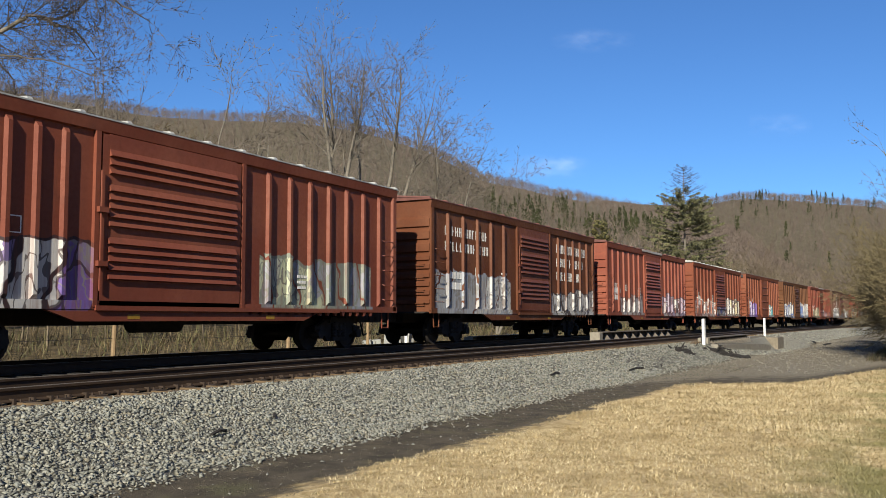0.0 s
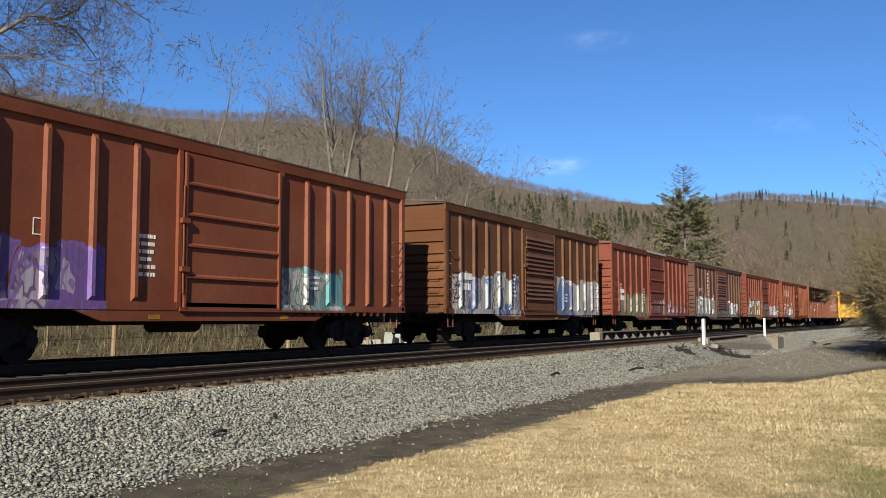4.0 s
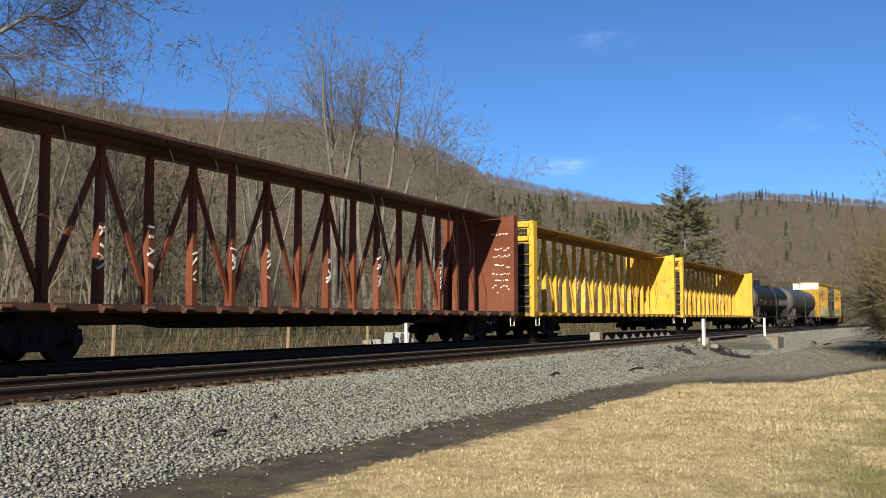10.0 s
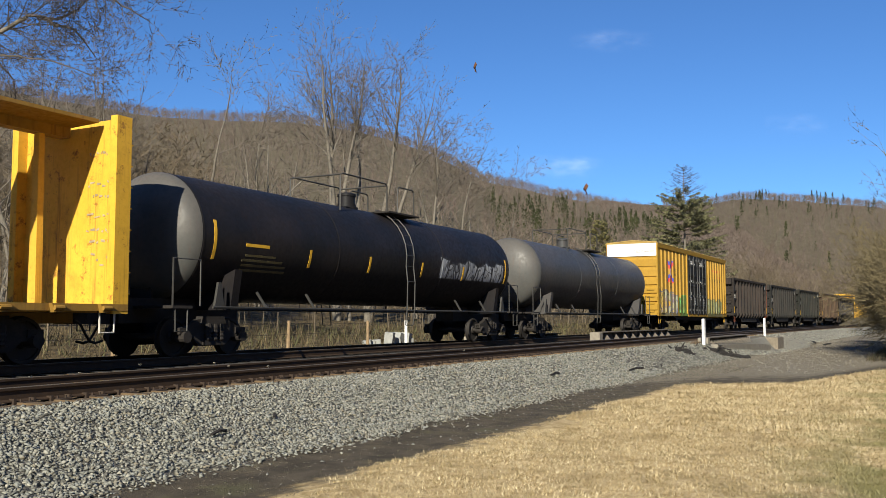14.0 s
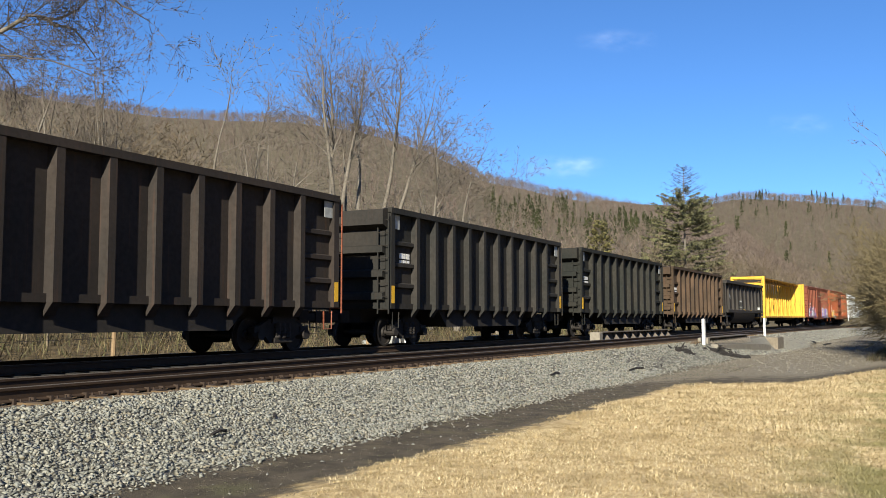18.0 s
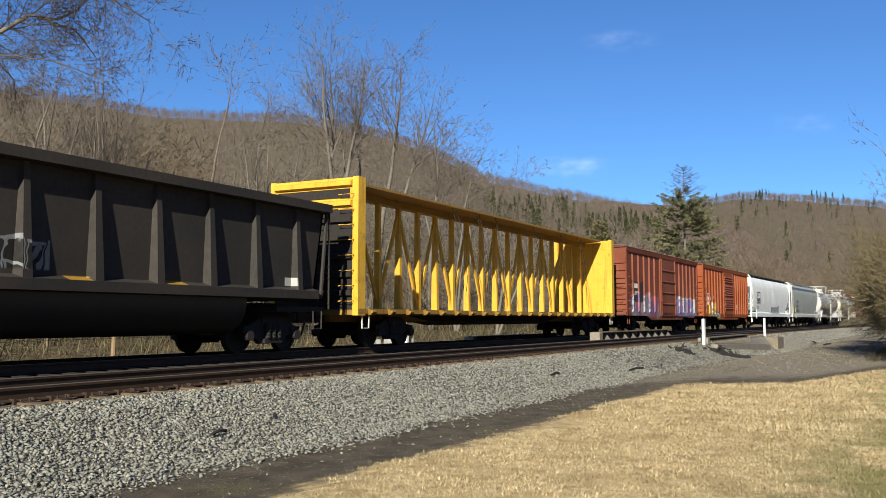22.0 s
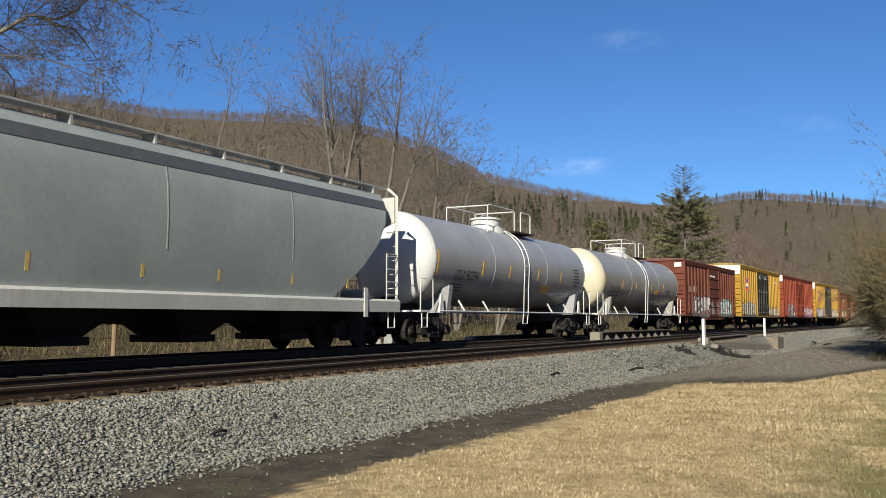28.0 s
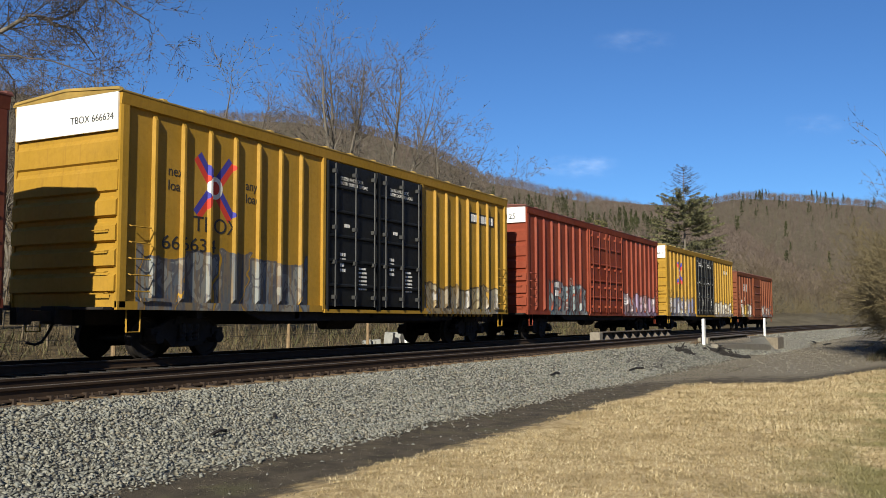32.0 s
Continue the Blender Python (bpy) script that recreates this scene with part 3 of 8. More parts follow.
def boxcar(mid, length, label, mat, H=4.55, W=3.08, ribs=7, door="louvre", door_mat=None, door_w=3.0, door_x=0.0, end_bands=None, roof_mat=None,
           plate=None, cushion=1.3, name="boxcar", rib_w=0.115, tall=False, side_rib_z=None, rail_mat=None):
    half = length / 2
    truck_x = half - 2.35
    car = start_car(name, label, mid, half, half + cushion - 0.35, truck_x)
    door_mat, roof_mat, rail_mat = door_mat or mat, roof_mat or M_GALV, rail_mat or mat
    z0, zt = 1.02, H - 0.30
    sheet = W / 2 - 0.09
    body = Shape()
    body.box(-half + 0.06, half - 0.06, -sheet, sheet, z0, H - 0.06)
    part("body", body, mat, car)
    for sg in (-1, 1):
        s = Shape()
        s.prism([(sg * (sheet - 0.02), H - 0.29), (sg * (W / 2 - 0.03), H - 0.26), (sg * (W / 2), H - 0.05), (sg * (W / 2), H), (sg * (sheet - 0.02), H)], "x", -half, half)
        part("top_chord", s, rail_mat, car)
        s = Shape()
        s.box(-half, half, sg * sheet if sg > 0 else -(W / 2 - 0.02), (W / 2 - 0.02) if sg > 0 else -sheet, 0.98, 1.14)
        x = door_x + door_w / 2 + 0.3
        while x < half - 1.2:
            s.prism([(x, 0.99), (x + 0.16, 0.99), (x + 0.11, 0.88), (x + 0.05, 0.88)], "y", sg * (W / 2 - 0.10), sg * (W / 2 - 0.03))
            x += 0.34
        part("side_sill", s, mat, car)
        s = Shape()
        s.prism([(-truck_x + 1.35, 1.0), (truck_x - 1.35, 1.0), (truck_x - 2.1, 0.76), (-truck_x + 2.1, 0.76)], "y", sg * (sheet - (0.12 if tall else 0.03)), sg * (sheet - 0.05 if tall else W / 2 - 0.03))
        part("fishbelly_sill", s, M_RUNNING if tall else mat, car)
        for x in () if tall else (-4.67, -2.05, 2.1, 4.7):
            if abs(x) < truck_x - 2.15:
                s = Shape()
                s.box(x - 0.15, x + 0.15, sg * (W / 2 - 0.03) - 0.004, sg * (W / 2 - 0.03) + 0.004, 0.80, 0.89)
                part("reflector_plate", s, M_WORNTAPE, car, "worn yellow reflective patch on the sill")
        # corner posts
        for e in (-1, 1):
            s = Shape()
            x0 = e * half
            s.prism([(x0, sg * (sheet - 0.02)), (x0, sg * (W / 2 - 0.04)), (x0 - e * 0.05, sg * (W / 2 - 0.02)), (x0 - e * 0.20, sg * (W / 2 - 0.02)), (x0 - e * 0.25, sg * (sheet - 0.02))], "z", z0, H - 0.27)
            part("corner_post", s, mat, car)
        # hat-section posts
        dx0, dx1 = door_x - door_w / 2, door_x + door_w / 2
        n_r = ribs if isinstance(ribs, (list, tuple)) else (ribs, ribs)
        posts = [(-half + 0.10) + (dx0 - 0.22 + half - 0.10) * (i + 1) / (n_r[0] + 1) for i in range(n_r[0])]
        posts += [(dx1 + 0.22) + (half - 0.10 - dx1 - 0.22) * (i + 1) / (n_r[1] + 1) for i in range(n_r[1])]
        for x in posts:
            s = Shape()
            k = rib_w / 2
            a, b = sg * (sheet - 0.01), sg * (W / 2 - 0.01)
            zb, zc = z0 + 0.10, zt + 0.02
            lo = [(x - k * 1.35, a, zb), (x - k * 0.72, b, zb + 0.10), (x + k * 0.72, b, zb + 0.10), (x + k * 1.35, a, zb)]
            hi = [(x - k * 1.35, a, zc), (x - k * 0.72, b, zc - 0.14), (x + k * 0.72, b, zc - 0.14), (x + k * 1.35, a, zc)]
            s.add(lo + hi, [(0, 1, 5, 4), (1, 2, 6, 5), (2, 3, 7, 6), (0, 3, 2, 1), (4, 5, 6, 7)])
            part("side_post", s, mat, car)
        # door frame and door
        for x in (dx0 - 0.16, dx1 + 0.05):
            s = Shape()
            s.box(x, x + 0.11, min(sg * sheet, sg * (W / 2 - 0.01)), max(sg * sheet, sg * (W / 2 - 0.01)), z0, zt + 0.03)
            part("door_post", s, mat, car)
        y = sg * (sheet + 0.07)
        doors = [(dx0, dx1)] if door not in ("plug2", "black2") else [(dx0, door_x - 0.02), (door_x + 0.02, dx1)]
        for a, b in doors:
            lo, hi = min(y, y - sg * 0.05), max(y, y - sg * 0.05)
            if door == "louvre":
                dob = part("door", corrugated_door(a + 0.16, b - 0.16, z0 + 0.45, zt - 0.10, y, sg), door_mat, car)
                for q in ((a, a + 0.16, z0 + 0.02, zt), (b - 0.16, b, z0 + 0.02, zt), (a + 0.16, b - 0.16, zt - 0.10, zt + 0.02), (a + 0.16, b - 0.16, z0, z0 + 0.45)):
                    s = Shape()
                    s.box(q[0], q[1], lo, hi, q[2], q[3])
                    part("door_edge", s, door_mat, dob)
            else:
                s = Shape()
                s.box(a, b, min(y - sg * 0.06, y), max(y - sg * 0.06, y), z0, zt)
                dob = part("door", s, door_mat, car)
                count = 4 if door in ("panel", "plug2") else 5
                for k in range(1, count + 1):
                    zz = z0 + (zt - z0) * k / (count + 1)
                    s = Shape()
                    s.prism([(y, zz - 0.05), (y + sg * 0.045, zz - 0.02), (y + sg * 0.045, zz + 0.02), (y, zz + 0.06)], "x", a + 0.06, b - 0.06)
                    part("door_rib", s, door_mat, dob)
                for x in (a, b - 0.06):
                    s = Shape()
                    s.box(x, x + 0.06, min(y, y + sg * 0.05), max(y, y + sg * 0.05), z0, zt)
                    part("door_edge", s, door_mat, dob)
            if door in ("plug2", "black2"):
                for xx in (a + 0.28, (a + b) / 2, b - 0.28):
                    r = Shape()
                    r.rod((xx, y + sg * 0.09, z0 + 0.1), (xx, y + sg * 0.09, zt - 0.05), 0.022, n=6)
                    for zz in (z0 + 0.3, z0 + 1.2, z0 + 2.1, zt - 0.3):
                        r.box(xx - 0.05, xx + 0.05, min(y, y + sg * 0.11), max(y, y + sg * 0.11), zz, zz + 0.10)
                    part("lock_rod", r, M_RODS if door == "black2" else door_mat, dob)
            else:
                r = Shape()
                r.rod((a - 0.05, y + sg * 0.05, z0 + 0.3), (a - 0.05, y + sg * 0.05, zt - 0.7), 0.02)
                for zz in (z0 + 0.75, z0 + 1.75):
                    r.box(a - 0.12, a + 0.10, min(y, y + sg * 0.09), max(y, y + sg * 0.09), zz, zz + 0.10)
                part("latch", r, door_mat, dob)
        # door track
        s = Shape()
        s.box(dx0 - 0.1, min(dx1 + door_w, half - 0.4), min(sg * (sheet + 0.02), sg * (W / 2 + 0.02)), max(sg * (sheet + 0.02), sg * (W / 2 + 0.02)), z0 - 0.06, z0 + 0.03)
        part("door_track", s, mat, car)
        # ladders and steps at both ends
        for e in (-1, 1):
            ladder(car, mat, e * (half - 0.52), sg * (W / 2 - 0.03), 1.35, 3.0 if not tall else 2.6, 5, 0.5, "x", False, sg * 0.06)
            stirrup(car, mat, e * (half - 0.5), sg * (W / 2 - 0.12))
    # ends
    bands = end_bands or [(1.25, 1.48, 0.07), (1.52, 1.75, 0.07), (1.79, 2.02, 0.07), (2.06, 2.29, 0.07), (2.33, 2.56, 0.07), (2.60, 2.83, 0.07),
                          (2.87, 3.22, 0.07), (3.26, 3.61, 0.07), (3.65, 4.0, 0.07)]
    if tall:
        bands = [(a, b, d) for a, b, d in [(1.3, 1.7, 0.09), (1.78, 2.18, 0.09), (2.26, 2.66, 0.09), (2.74, 3.14, 0.09), (3.22, 3.72, 0.06), (3.80, 4.30, 0.05)]]
    for e in (-1, 1):
        part("end_wall", end_shape(e * (half - 0.04), e, sheet + 0.02, z0, H - 0.02, bands), mat, car)
        ladder(car, mat, e * (half + 0.04), -1.1, 1.3, 2.5, 4, 0.4, "y", False, e * 0.09, "end_ladder")
        s = Shape()
        s.box(min(e * half, e * (half + 0.22)), max(e * half, e * (half + 0.22)), -1.4, 1.4, 0.98, 1.03)
        part("crossover_platform", s, M_RUNNING, car)
        if plate:
            s = Shape()
            s.box(min(e * (half - 0.02), e * (half + 0.034)), max(e * (half - 0.02), e * (half + 0.034)), -sheet, sheet, plate[0], plate[1])
            part("end_plate", s, plate[2], car, "white band across the car's end")
    # roof
    s = Shape()
    s.add([(-half - 0.04, -W / 2 - 0.01, H), (-half - 0.04, 0, H + 0.13), (-half - 0.04, W / 2 + 0.01, H), (half + 0.04, -W / 2 - 0.01, H), (half + 0.04, 0, H + 0.13), (half + 0.04, W / 2 + 0.01, H),
           (-half - 0.04, -W / 2 - 0.01, H - 0.03), (half + 0.04, -W / 2 - 0.01, H - 0.03), (-half - 0.04, W / 2 + 0.01, H - 0.03), (half + 0.04, W / 2 + 0.01, H - 0.03)],
          [(0, 1, 4, 3), (1, 2, 5, 4), (6, 0, 3, 7), (2, 8, 9, 5), (0, 6, 8, 2, 1), (3, 4, 5, 9, 7)])
    count = int(length / 1.12)
    for i in range(count + 1):
        x = -half + length * i / count
        for sg in (-1, 1):
            s.add([(x - 0.06, sg * (W / 2 - 0.02), H), (x + 0.06, sg * (W / 2 - 0.02), H), (x + 0.05, sg * (W / 2 - 0.06), H + 0.06), (x - 0.05, sg * (W / 2 - 0.06), H + 0.06),
                   (x - 0.05, 0, H + 0.18), (x + 0.05, 0, H + 0.18), (x - 0.06, 0, H + 0.12), (x + 0.06, 0, H + 0.12)],
                  [(0, 1, 2, 3), (3, 2, 5, 4), (0, 3, 4, 6), (1, 7, 5, 2)])
    part("roof", s, roof_mat, car, "weathered ribbed sheet-metal roof")
    # underframe
    s = Shape()
    s.box(-half + 0.3, half - 0.3, -0.33, 0.33, 0.68, 1.02)
    part("centre_sill", s, M_RUNNING, car)
    for x in (-truck_x, -truck_x / 2, 0.0, truck_x / 2, truck_x):
        s = Shape()
        s.box(x - 0.08, x + 0.08, -sheet + 0.05, sheet - 0.05, 0.82, 1.02)
        part("crossbearer", s, M_RUNNING, car)
    s = Shape()
    s.rod((-1.4, -0.75, 0.72), (-0.1, -0.75, 0.72), 0.2, n=12)
    part("air_reservoir", s, M_RUNNING, car)
    return car


# ---- centre-beam lumber flats ----
def centerbeam(mid, half, label, mat, bulk_mat, deck_mat, H=4.66, bays=16, letters=None, seed=1):
    car = start_car("lumber_flatcar", label, mid, half, half + 0.75, half - 2.6)
    zd = 1.06
    s = Shape()
    s.box(-half, half, -1.42, 1.42, zd - 0.14, zd)
    s.box(-half + 0.3, half - 0.3, -0.35, 0.35, 0.72, zd - 0.14)
    part("deck", s, deck_mat, car)
    s = Shape()
    s.prism([(-half + 4.6, zd - 0.142), (half - 4.6, zd - 0.142), (half - 7.0, 0.60), (-half + 7.0, 0.60)], "y", -0.36, 0.36)
    part("belly_sill", s, M_RUNNING, car, "grimy deep belly of the centre sill")
    for sg in (-1, 1):
        s = Shape()
        s.box(-half, half, min(sg * 1.42, sg * 1.50), max(sg * 1.42, sg * 1.50), zd - 0.11, zd + 0.02)
        part("side_sill", s, deck_mat, car)
        s = Shape()
        s.path([(-half + 4.2, sg * 1.0, zd - 0.16), (-half + 5.0, sg * 1.0, 0.70), (half - 5.0, sg * 1.0, 0.70), (half - 4.2, sg * 1.0, zd - 0.16)], 0.022, 5)
        part("brake_pipe", s, M_RUNNING, car)
    # winches along the sill
    ws = Shape()
    ws.prism([(-0.13, zd + 0.02), (0.13, zd + 0.02), (0.08, zd - 0.14), (-0.08, zd - 0.14)], "y", -0.09, 0.05)
    ws.rod((-0.10, -0.11, zd - 0.06), (0.10, -0.11, zd - 0.06), 0.045, n=8)
    me = ws.mesh("winch", deck_mat)
    n = 22
    for i in range(n):
        x = -half + 0.6 + (2 * half - 1.2) * i / (n - 1)
        part("winch", me, None, car, at=pose(x, -1.50, 0))
        part("winch", me, None, car, at=pose(x, 1.50, 0, 0, 0, 180))
    # top chord; the darker deck paint stands in for its shaded underside
    s = Shape()
    s.prism([(-0.92, H - 0.07), (-0.92, H), (0.92, H), (0.92, H - 0.07), (0.14, H - 0.10), (0.14, H - 0.30), (-0.14, H - 0.30), (-0.14, H - 0.10)], "x", -half + 0.3, half - 0.3)
    part("top_chord", s, deck_mat, car)
    xs = [-half + 0.9 + (2 * half - 1.8) * i / bays for i in range(bays + 1)]
    for i, x in enumerate(xs):
        s = Shape()
        w = 0.075
        s.add([(x - w, -0.11, zd), (x + w, -0.11, zd), (x + w, 0.11, zd), (x - w, 0.11, zd), (x - w * 0.85, -0.07, H - 0.28), (x + w * 0.85, -0.07, H - 0.28), (x + w * 0.85, 0.07, H - 0.28), (x - w * 0.85, 0.07, H - 0.28)],
              [(0, 3, 2, 1), (4, 5, 6, 7), (0, 1, 5, 4), (1, 2, 6, 5), (2, 3, 7, 6), (3, 0, 4, 7)])
        part("upright", s, mat, car)
    for i in range(bays):
        a, b = xs[i], xs[i + 1]
        if i in (0, bays - 1):
            continue
        if i % 2:
            a, b = b, a
        s = Shape()
        d = Vector((b - a, 0, H - 0.5 - zd))
        q = Vector((d.z, 0, -d.x)).normalized() * 0.058
        z1 = H - 0.4
        p0, p1 = Vector((a, 0, zd + 0.15)), Vector((b, 0, z1))
        vs = []
        for y in (-0.035, 0.035):
            vs += [(p0 - q) + Vector((0, y, 0)), (p0 + q) + Vector((0, y, 0)), (p1 + q) + Vector((0, y, 0)), (p1 - q) + Vector((0, y, 0))]
        s.add(vs, [(0, 1, 2, 3), (7, 6, 5, 4), (0, 4, 5, 1), (1, 5, 6, 2), (2, 6, 7, 3), (3, 7, 4, 0)])
        part("diagonal", s, mat, car)
    # bulkheads at both ends
    for e in (-1, 1):
        s = Shape()
        xa, xb = e * half, e * (half - 0.14)
        s.box(min(xa, xb), max(xa, xb), -1.46, 1.46, zd, H)
        b = part("bulkhead", s, bulk_mat, car)
        for sg in (-1, 1):
            s = Shape()
            s.box(min(xa + e * 0.004, xb - e * 0.22), max(xa + e * 0.004, xb - e * 0.22), sg * 1.40 - 0.09, sg * 1.40 + 0.09, zd - 0.16, H + 0.02)
            part("bulkhead_post", s, bulk_mat, b)
        # lower ribs are near-black: the end's shade put into their colour
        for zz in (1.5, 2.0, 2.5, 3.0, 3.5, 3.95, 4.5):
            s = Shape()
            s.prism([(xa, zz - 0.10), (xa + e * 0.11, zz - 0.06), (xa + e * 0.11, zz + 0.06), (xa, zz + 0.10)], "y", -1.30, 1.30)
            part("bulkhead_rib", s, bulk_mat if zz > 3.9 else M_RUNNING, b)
        # near-black sheets stand in for the shaded back and the dark openings
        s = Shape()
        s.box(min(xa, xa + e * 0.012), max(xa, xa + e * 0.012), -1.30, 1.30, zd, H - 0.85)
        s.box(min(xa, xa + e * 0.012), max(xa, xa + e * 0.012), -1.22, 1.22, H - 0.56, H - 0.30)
        part("bulkhead_back", s, M_RUNNING, b, "near-black sheet painting shade on the bulkhead's back")
        ladder(car, bulk_mat, e * (half + 0.01), -1.15, 1.3, 4.2, 8, 0.4, "y", False, e * 0.16)
        for sg in (-1, 1):
            stirrup(car, M_BRACKET, e * (half - 0.45), sg * 1.44)
    # slack tie-down cables hanging from the chord
    rnd = random.Random(seed)
    for i in range(9):
        x = rnd.uniform(-half + 2, half - 2)
        s = Shape()
        pts = []
        sag = rnd.uniform(0.4, 1.0)
        for k in range(7):
            u = k / 6
            pts.append((x + u * rnd.uniform(0.5, 0.9), -0.80 - 0.15 * math.sin(u * 3.1), H - 0.05 - (H - zd - sag) * u))
        s.path(pts, 0.012, 4)
        part("tie_down_cable", s, M_RUNNING, car)
    spare = 0.15 if mat == bulk_mat else 0.6
    if letters:
        for i, x in enumerate(xs[3:-2]):
            if letters == "panel":
                rs = random.Random(seed * 31 + i)
                if rs.random() < spare:
                    continue
                s = Shape()
                zz = rs.uniform(1.6, 2.0)
                for _ in range(rs.randint(4, 8)):
                    w, tilt, h = rs.uniform(0.04, 0.078), rs.uniform(-0.10, 0.15), rs.uniform(0.03, 0.08)
                    s.prism([(x - w, zz), (x + w, zz + tilt), (x + w, zz + tilt + h), (x - w, zz + h)], "y", -0.112, -0.05)
                    zz += rs.uniform(0.10, 0.24)
                part("sprayed_mark", s, M_WHITE, car)["kind"] = "stuff"
            elif i % 3 == 0:
                bars(x - 0.10, x + 0.10, 1.9, 2.5, -0.152, M_WHITE, car, 2, seed + i, "sprayed_mark", 0.3)
    return car


# ---- tank cars ----
def tank(mid, half, label, mat, head_mat, R=1.52, zc=2.98, rail_mat=None, ladder_x=0.2, dome_x=-0.6, bands=True, frame_mat=None, stripes=(), platform="white", dome_r=0.62, reach=9.15, axle=6.5):
    car = start_car("tank_car", label, mid, reach - 0.65, reach, axle)
    rail_mat = rail_mat or M_BRACKET
    frame_mat = frame_mat or M_RUNNING
    s = Shape()
    s.lathe([(-half, R), (-half * 0.33, R), (half * 0.33, R), (half, R)], "x", 48, (0, 0, zc))
    part("shell", s, mat, car, smooth=True)
    for e in (-1, 1):
        prof = [(e * half, R)] + [(e * (half + 0.62 * math.sin(a)), R * math.cos(a)) for a in [i * math.pi / 2 / 8 for i in range(1, 9)]]
        prof[-1] = (prof[-1][0], 0.01)
        s = Shape()
        s.lathe(prof, "x", 48, (0, 0, zc))
        part("tank_head", s, head_mat, car, "domed tank end", smooth=True)
    if bands:
        for x in (-half + 0.05, -half * 0.36, half * 0.36, half - 0.05):
            s = Shape()
            s.lathe([(x - 0.02, R - 0.01), (x - 0.02, R + 0.008), (x + 0.02, R + 0.008), (x + 0.02, R - 0.01)], "x", 48, (0, 0, zc))
            part("weld_band", s, mat, car, smooth=True)
    # stub sills, saddles, walkway rail
    for e in (-1, 1):
        s = Shape()
        s.box(min(e * (half - 2.4), e * (reach - 0.65)), max(e * (half - 2.4), e * (reach - 0.65)), -0.34, 0.34, 0.72, 1.25)
        part("stub_sill", s, frame_mat, car)
        s = Shape()
        x0 = e * (half - 1.1)
        s.prism([(-1.35, 1.0), (1.35, 1.0), (1.48, 1.9), (1.1, 1.75), (0.5, 1.52), (-0.5, 1.52), (-1.1, 1.75), (-1.48, 1.9)], "x", x0 - 0.12, x0 + 0.12)
        part("saddle", s, mat, car)
        s = Shape()
        s.box(min(e * (half + 0.30), e * (half + 0.88)), max(e * (half + 0.30), e * (half + 0.88)), -1.45, 1.45, 1.02, 1.08)
        part("end_platform", s, rail_mat if platform == "white" else frame_mat, car)
        for sg in (-1, 1):
            s = Shape()
            x1, x2 = e * (half + 0.05), e * (half + 0.85)
            s.path([(x1, sg * 1.42, 1.08), (x1, sg * 1.42, 2.05), (x2, sg * 1.42, 2.05), (x2, sg * 1.42, 1.08)], 0.02, 5)
            part("handrail", s, rail_mat, car)
            stirrup(car, rail_mat, e * (half + 0.6), sg * 1.42)
            s = Shape()
            s.prism([(e * (half - 0.72), 1.03), (e * (half - 0.40), 1.03), (e * (half - 0.52), 1.60), (e * (half - 0.60), 1.60)], "y", sg * 1.36, sg * 1.42)
            part("bolster_plate", s, rail_mat, car)
        s = Shape()
        s.box(e * (half + 0.32) - 0.03, e * (half + 0.32) + 0.03, -0.3, 0.3, 1.1, 1.5)
        s.rod((e * (half + 0.55), 0.35, 1.32), (e * (half + 0.55), 0.95, 1.32), 0.17, n=12)
        part("brake_gear", s, frame_mat, car)
    for sg in (-1, 1):
        s = Shape()
        s.rod((-half + 0.3, sg * 1.46, 1.05), (half - 0.3, sg * 1.46, 1.05), 0.028, n=6)
        part("side_rail", s, rail_mat, car)
        for x in (-half + 2.1, -half + 4.0, half - 4.0, half - 2.1):
            s = Shape()
            s.rod((x, sg * 1.46, 1.05), (x - 0.16, sg * 1.30, 1.42), 0.035, n=6)
            part("rail_bracket", s, rail_mat, car)
        # side ladder bent over the shell
        arc = [math.radians(a) for a in range(-10, 75, 12)]
        line = [(sg * (1.47), 0.62), (sg * 1.52, 1.05), (sg * 1.54, 1.9)] + [(sg * (R + 0.09) * math.cos(a), zc + (R + 0.09) * math.sin(a)) for a in arc]
        for dx in (-0.22, 0.22):
            st = Shape()
            st.path([(ladder_x + dx, y, z) for y, z in line], 0.02, 5)
            part("ladder_stile", st, rail_mat, car)
        for k in range(11):
            u = k / 10 * (len(line) - 1)
            i = min(int(u), len(line) - 2)
            q = u - i
            y, z = line[i][0] + (line[i + 1][0] - line[i][0]) * q, line[i][1] + (line[i + 1][1] - line[i][1]) * q
            rg = Shape()
            rg.rod((ladder_x - 0.22, y, z), (ladder_x + 0.22, y, z), 0.014, n=5)
            part("ladder_rung", rg, rail_mat, car)
    # valve housing and top platform
    zt = zc + R
    s = Shape()
    s.lathe([(zt - 0.25, dome_r * 1.2), (zt + 0.03, dome_r * 1.2), (zt + 0.03, dome_r), (zt + 0.12, dome_r), (zt + 0.12, dome_r * 0.9), (zt + 0.36, dome_r * 0.9), (zt + 0.36, dome_r), (zt + 0.42, dome_r), (zt + 0.46, dome_r * 0.75), (zt + 0.46, 0.01)], "z", 20, (dome_x, 0, 0))
    part("valve_housing", s, rail_mat if platform == "white" else mat, car, smooth=True)
    s = Shape()
    s.box(dome_x + 0.75, dome_x + 2.6, -1.0, 1.0, zt - 0.08, zt - 0.03)
    part("top_platform", s, frame_mat, car)
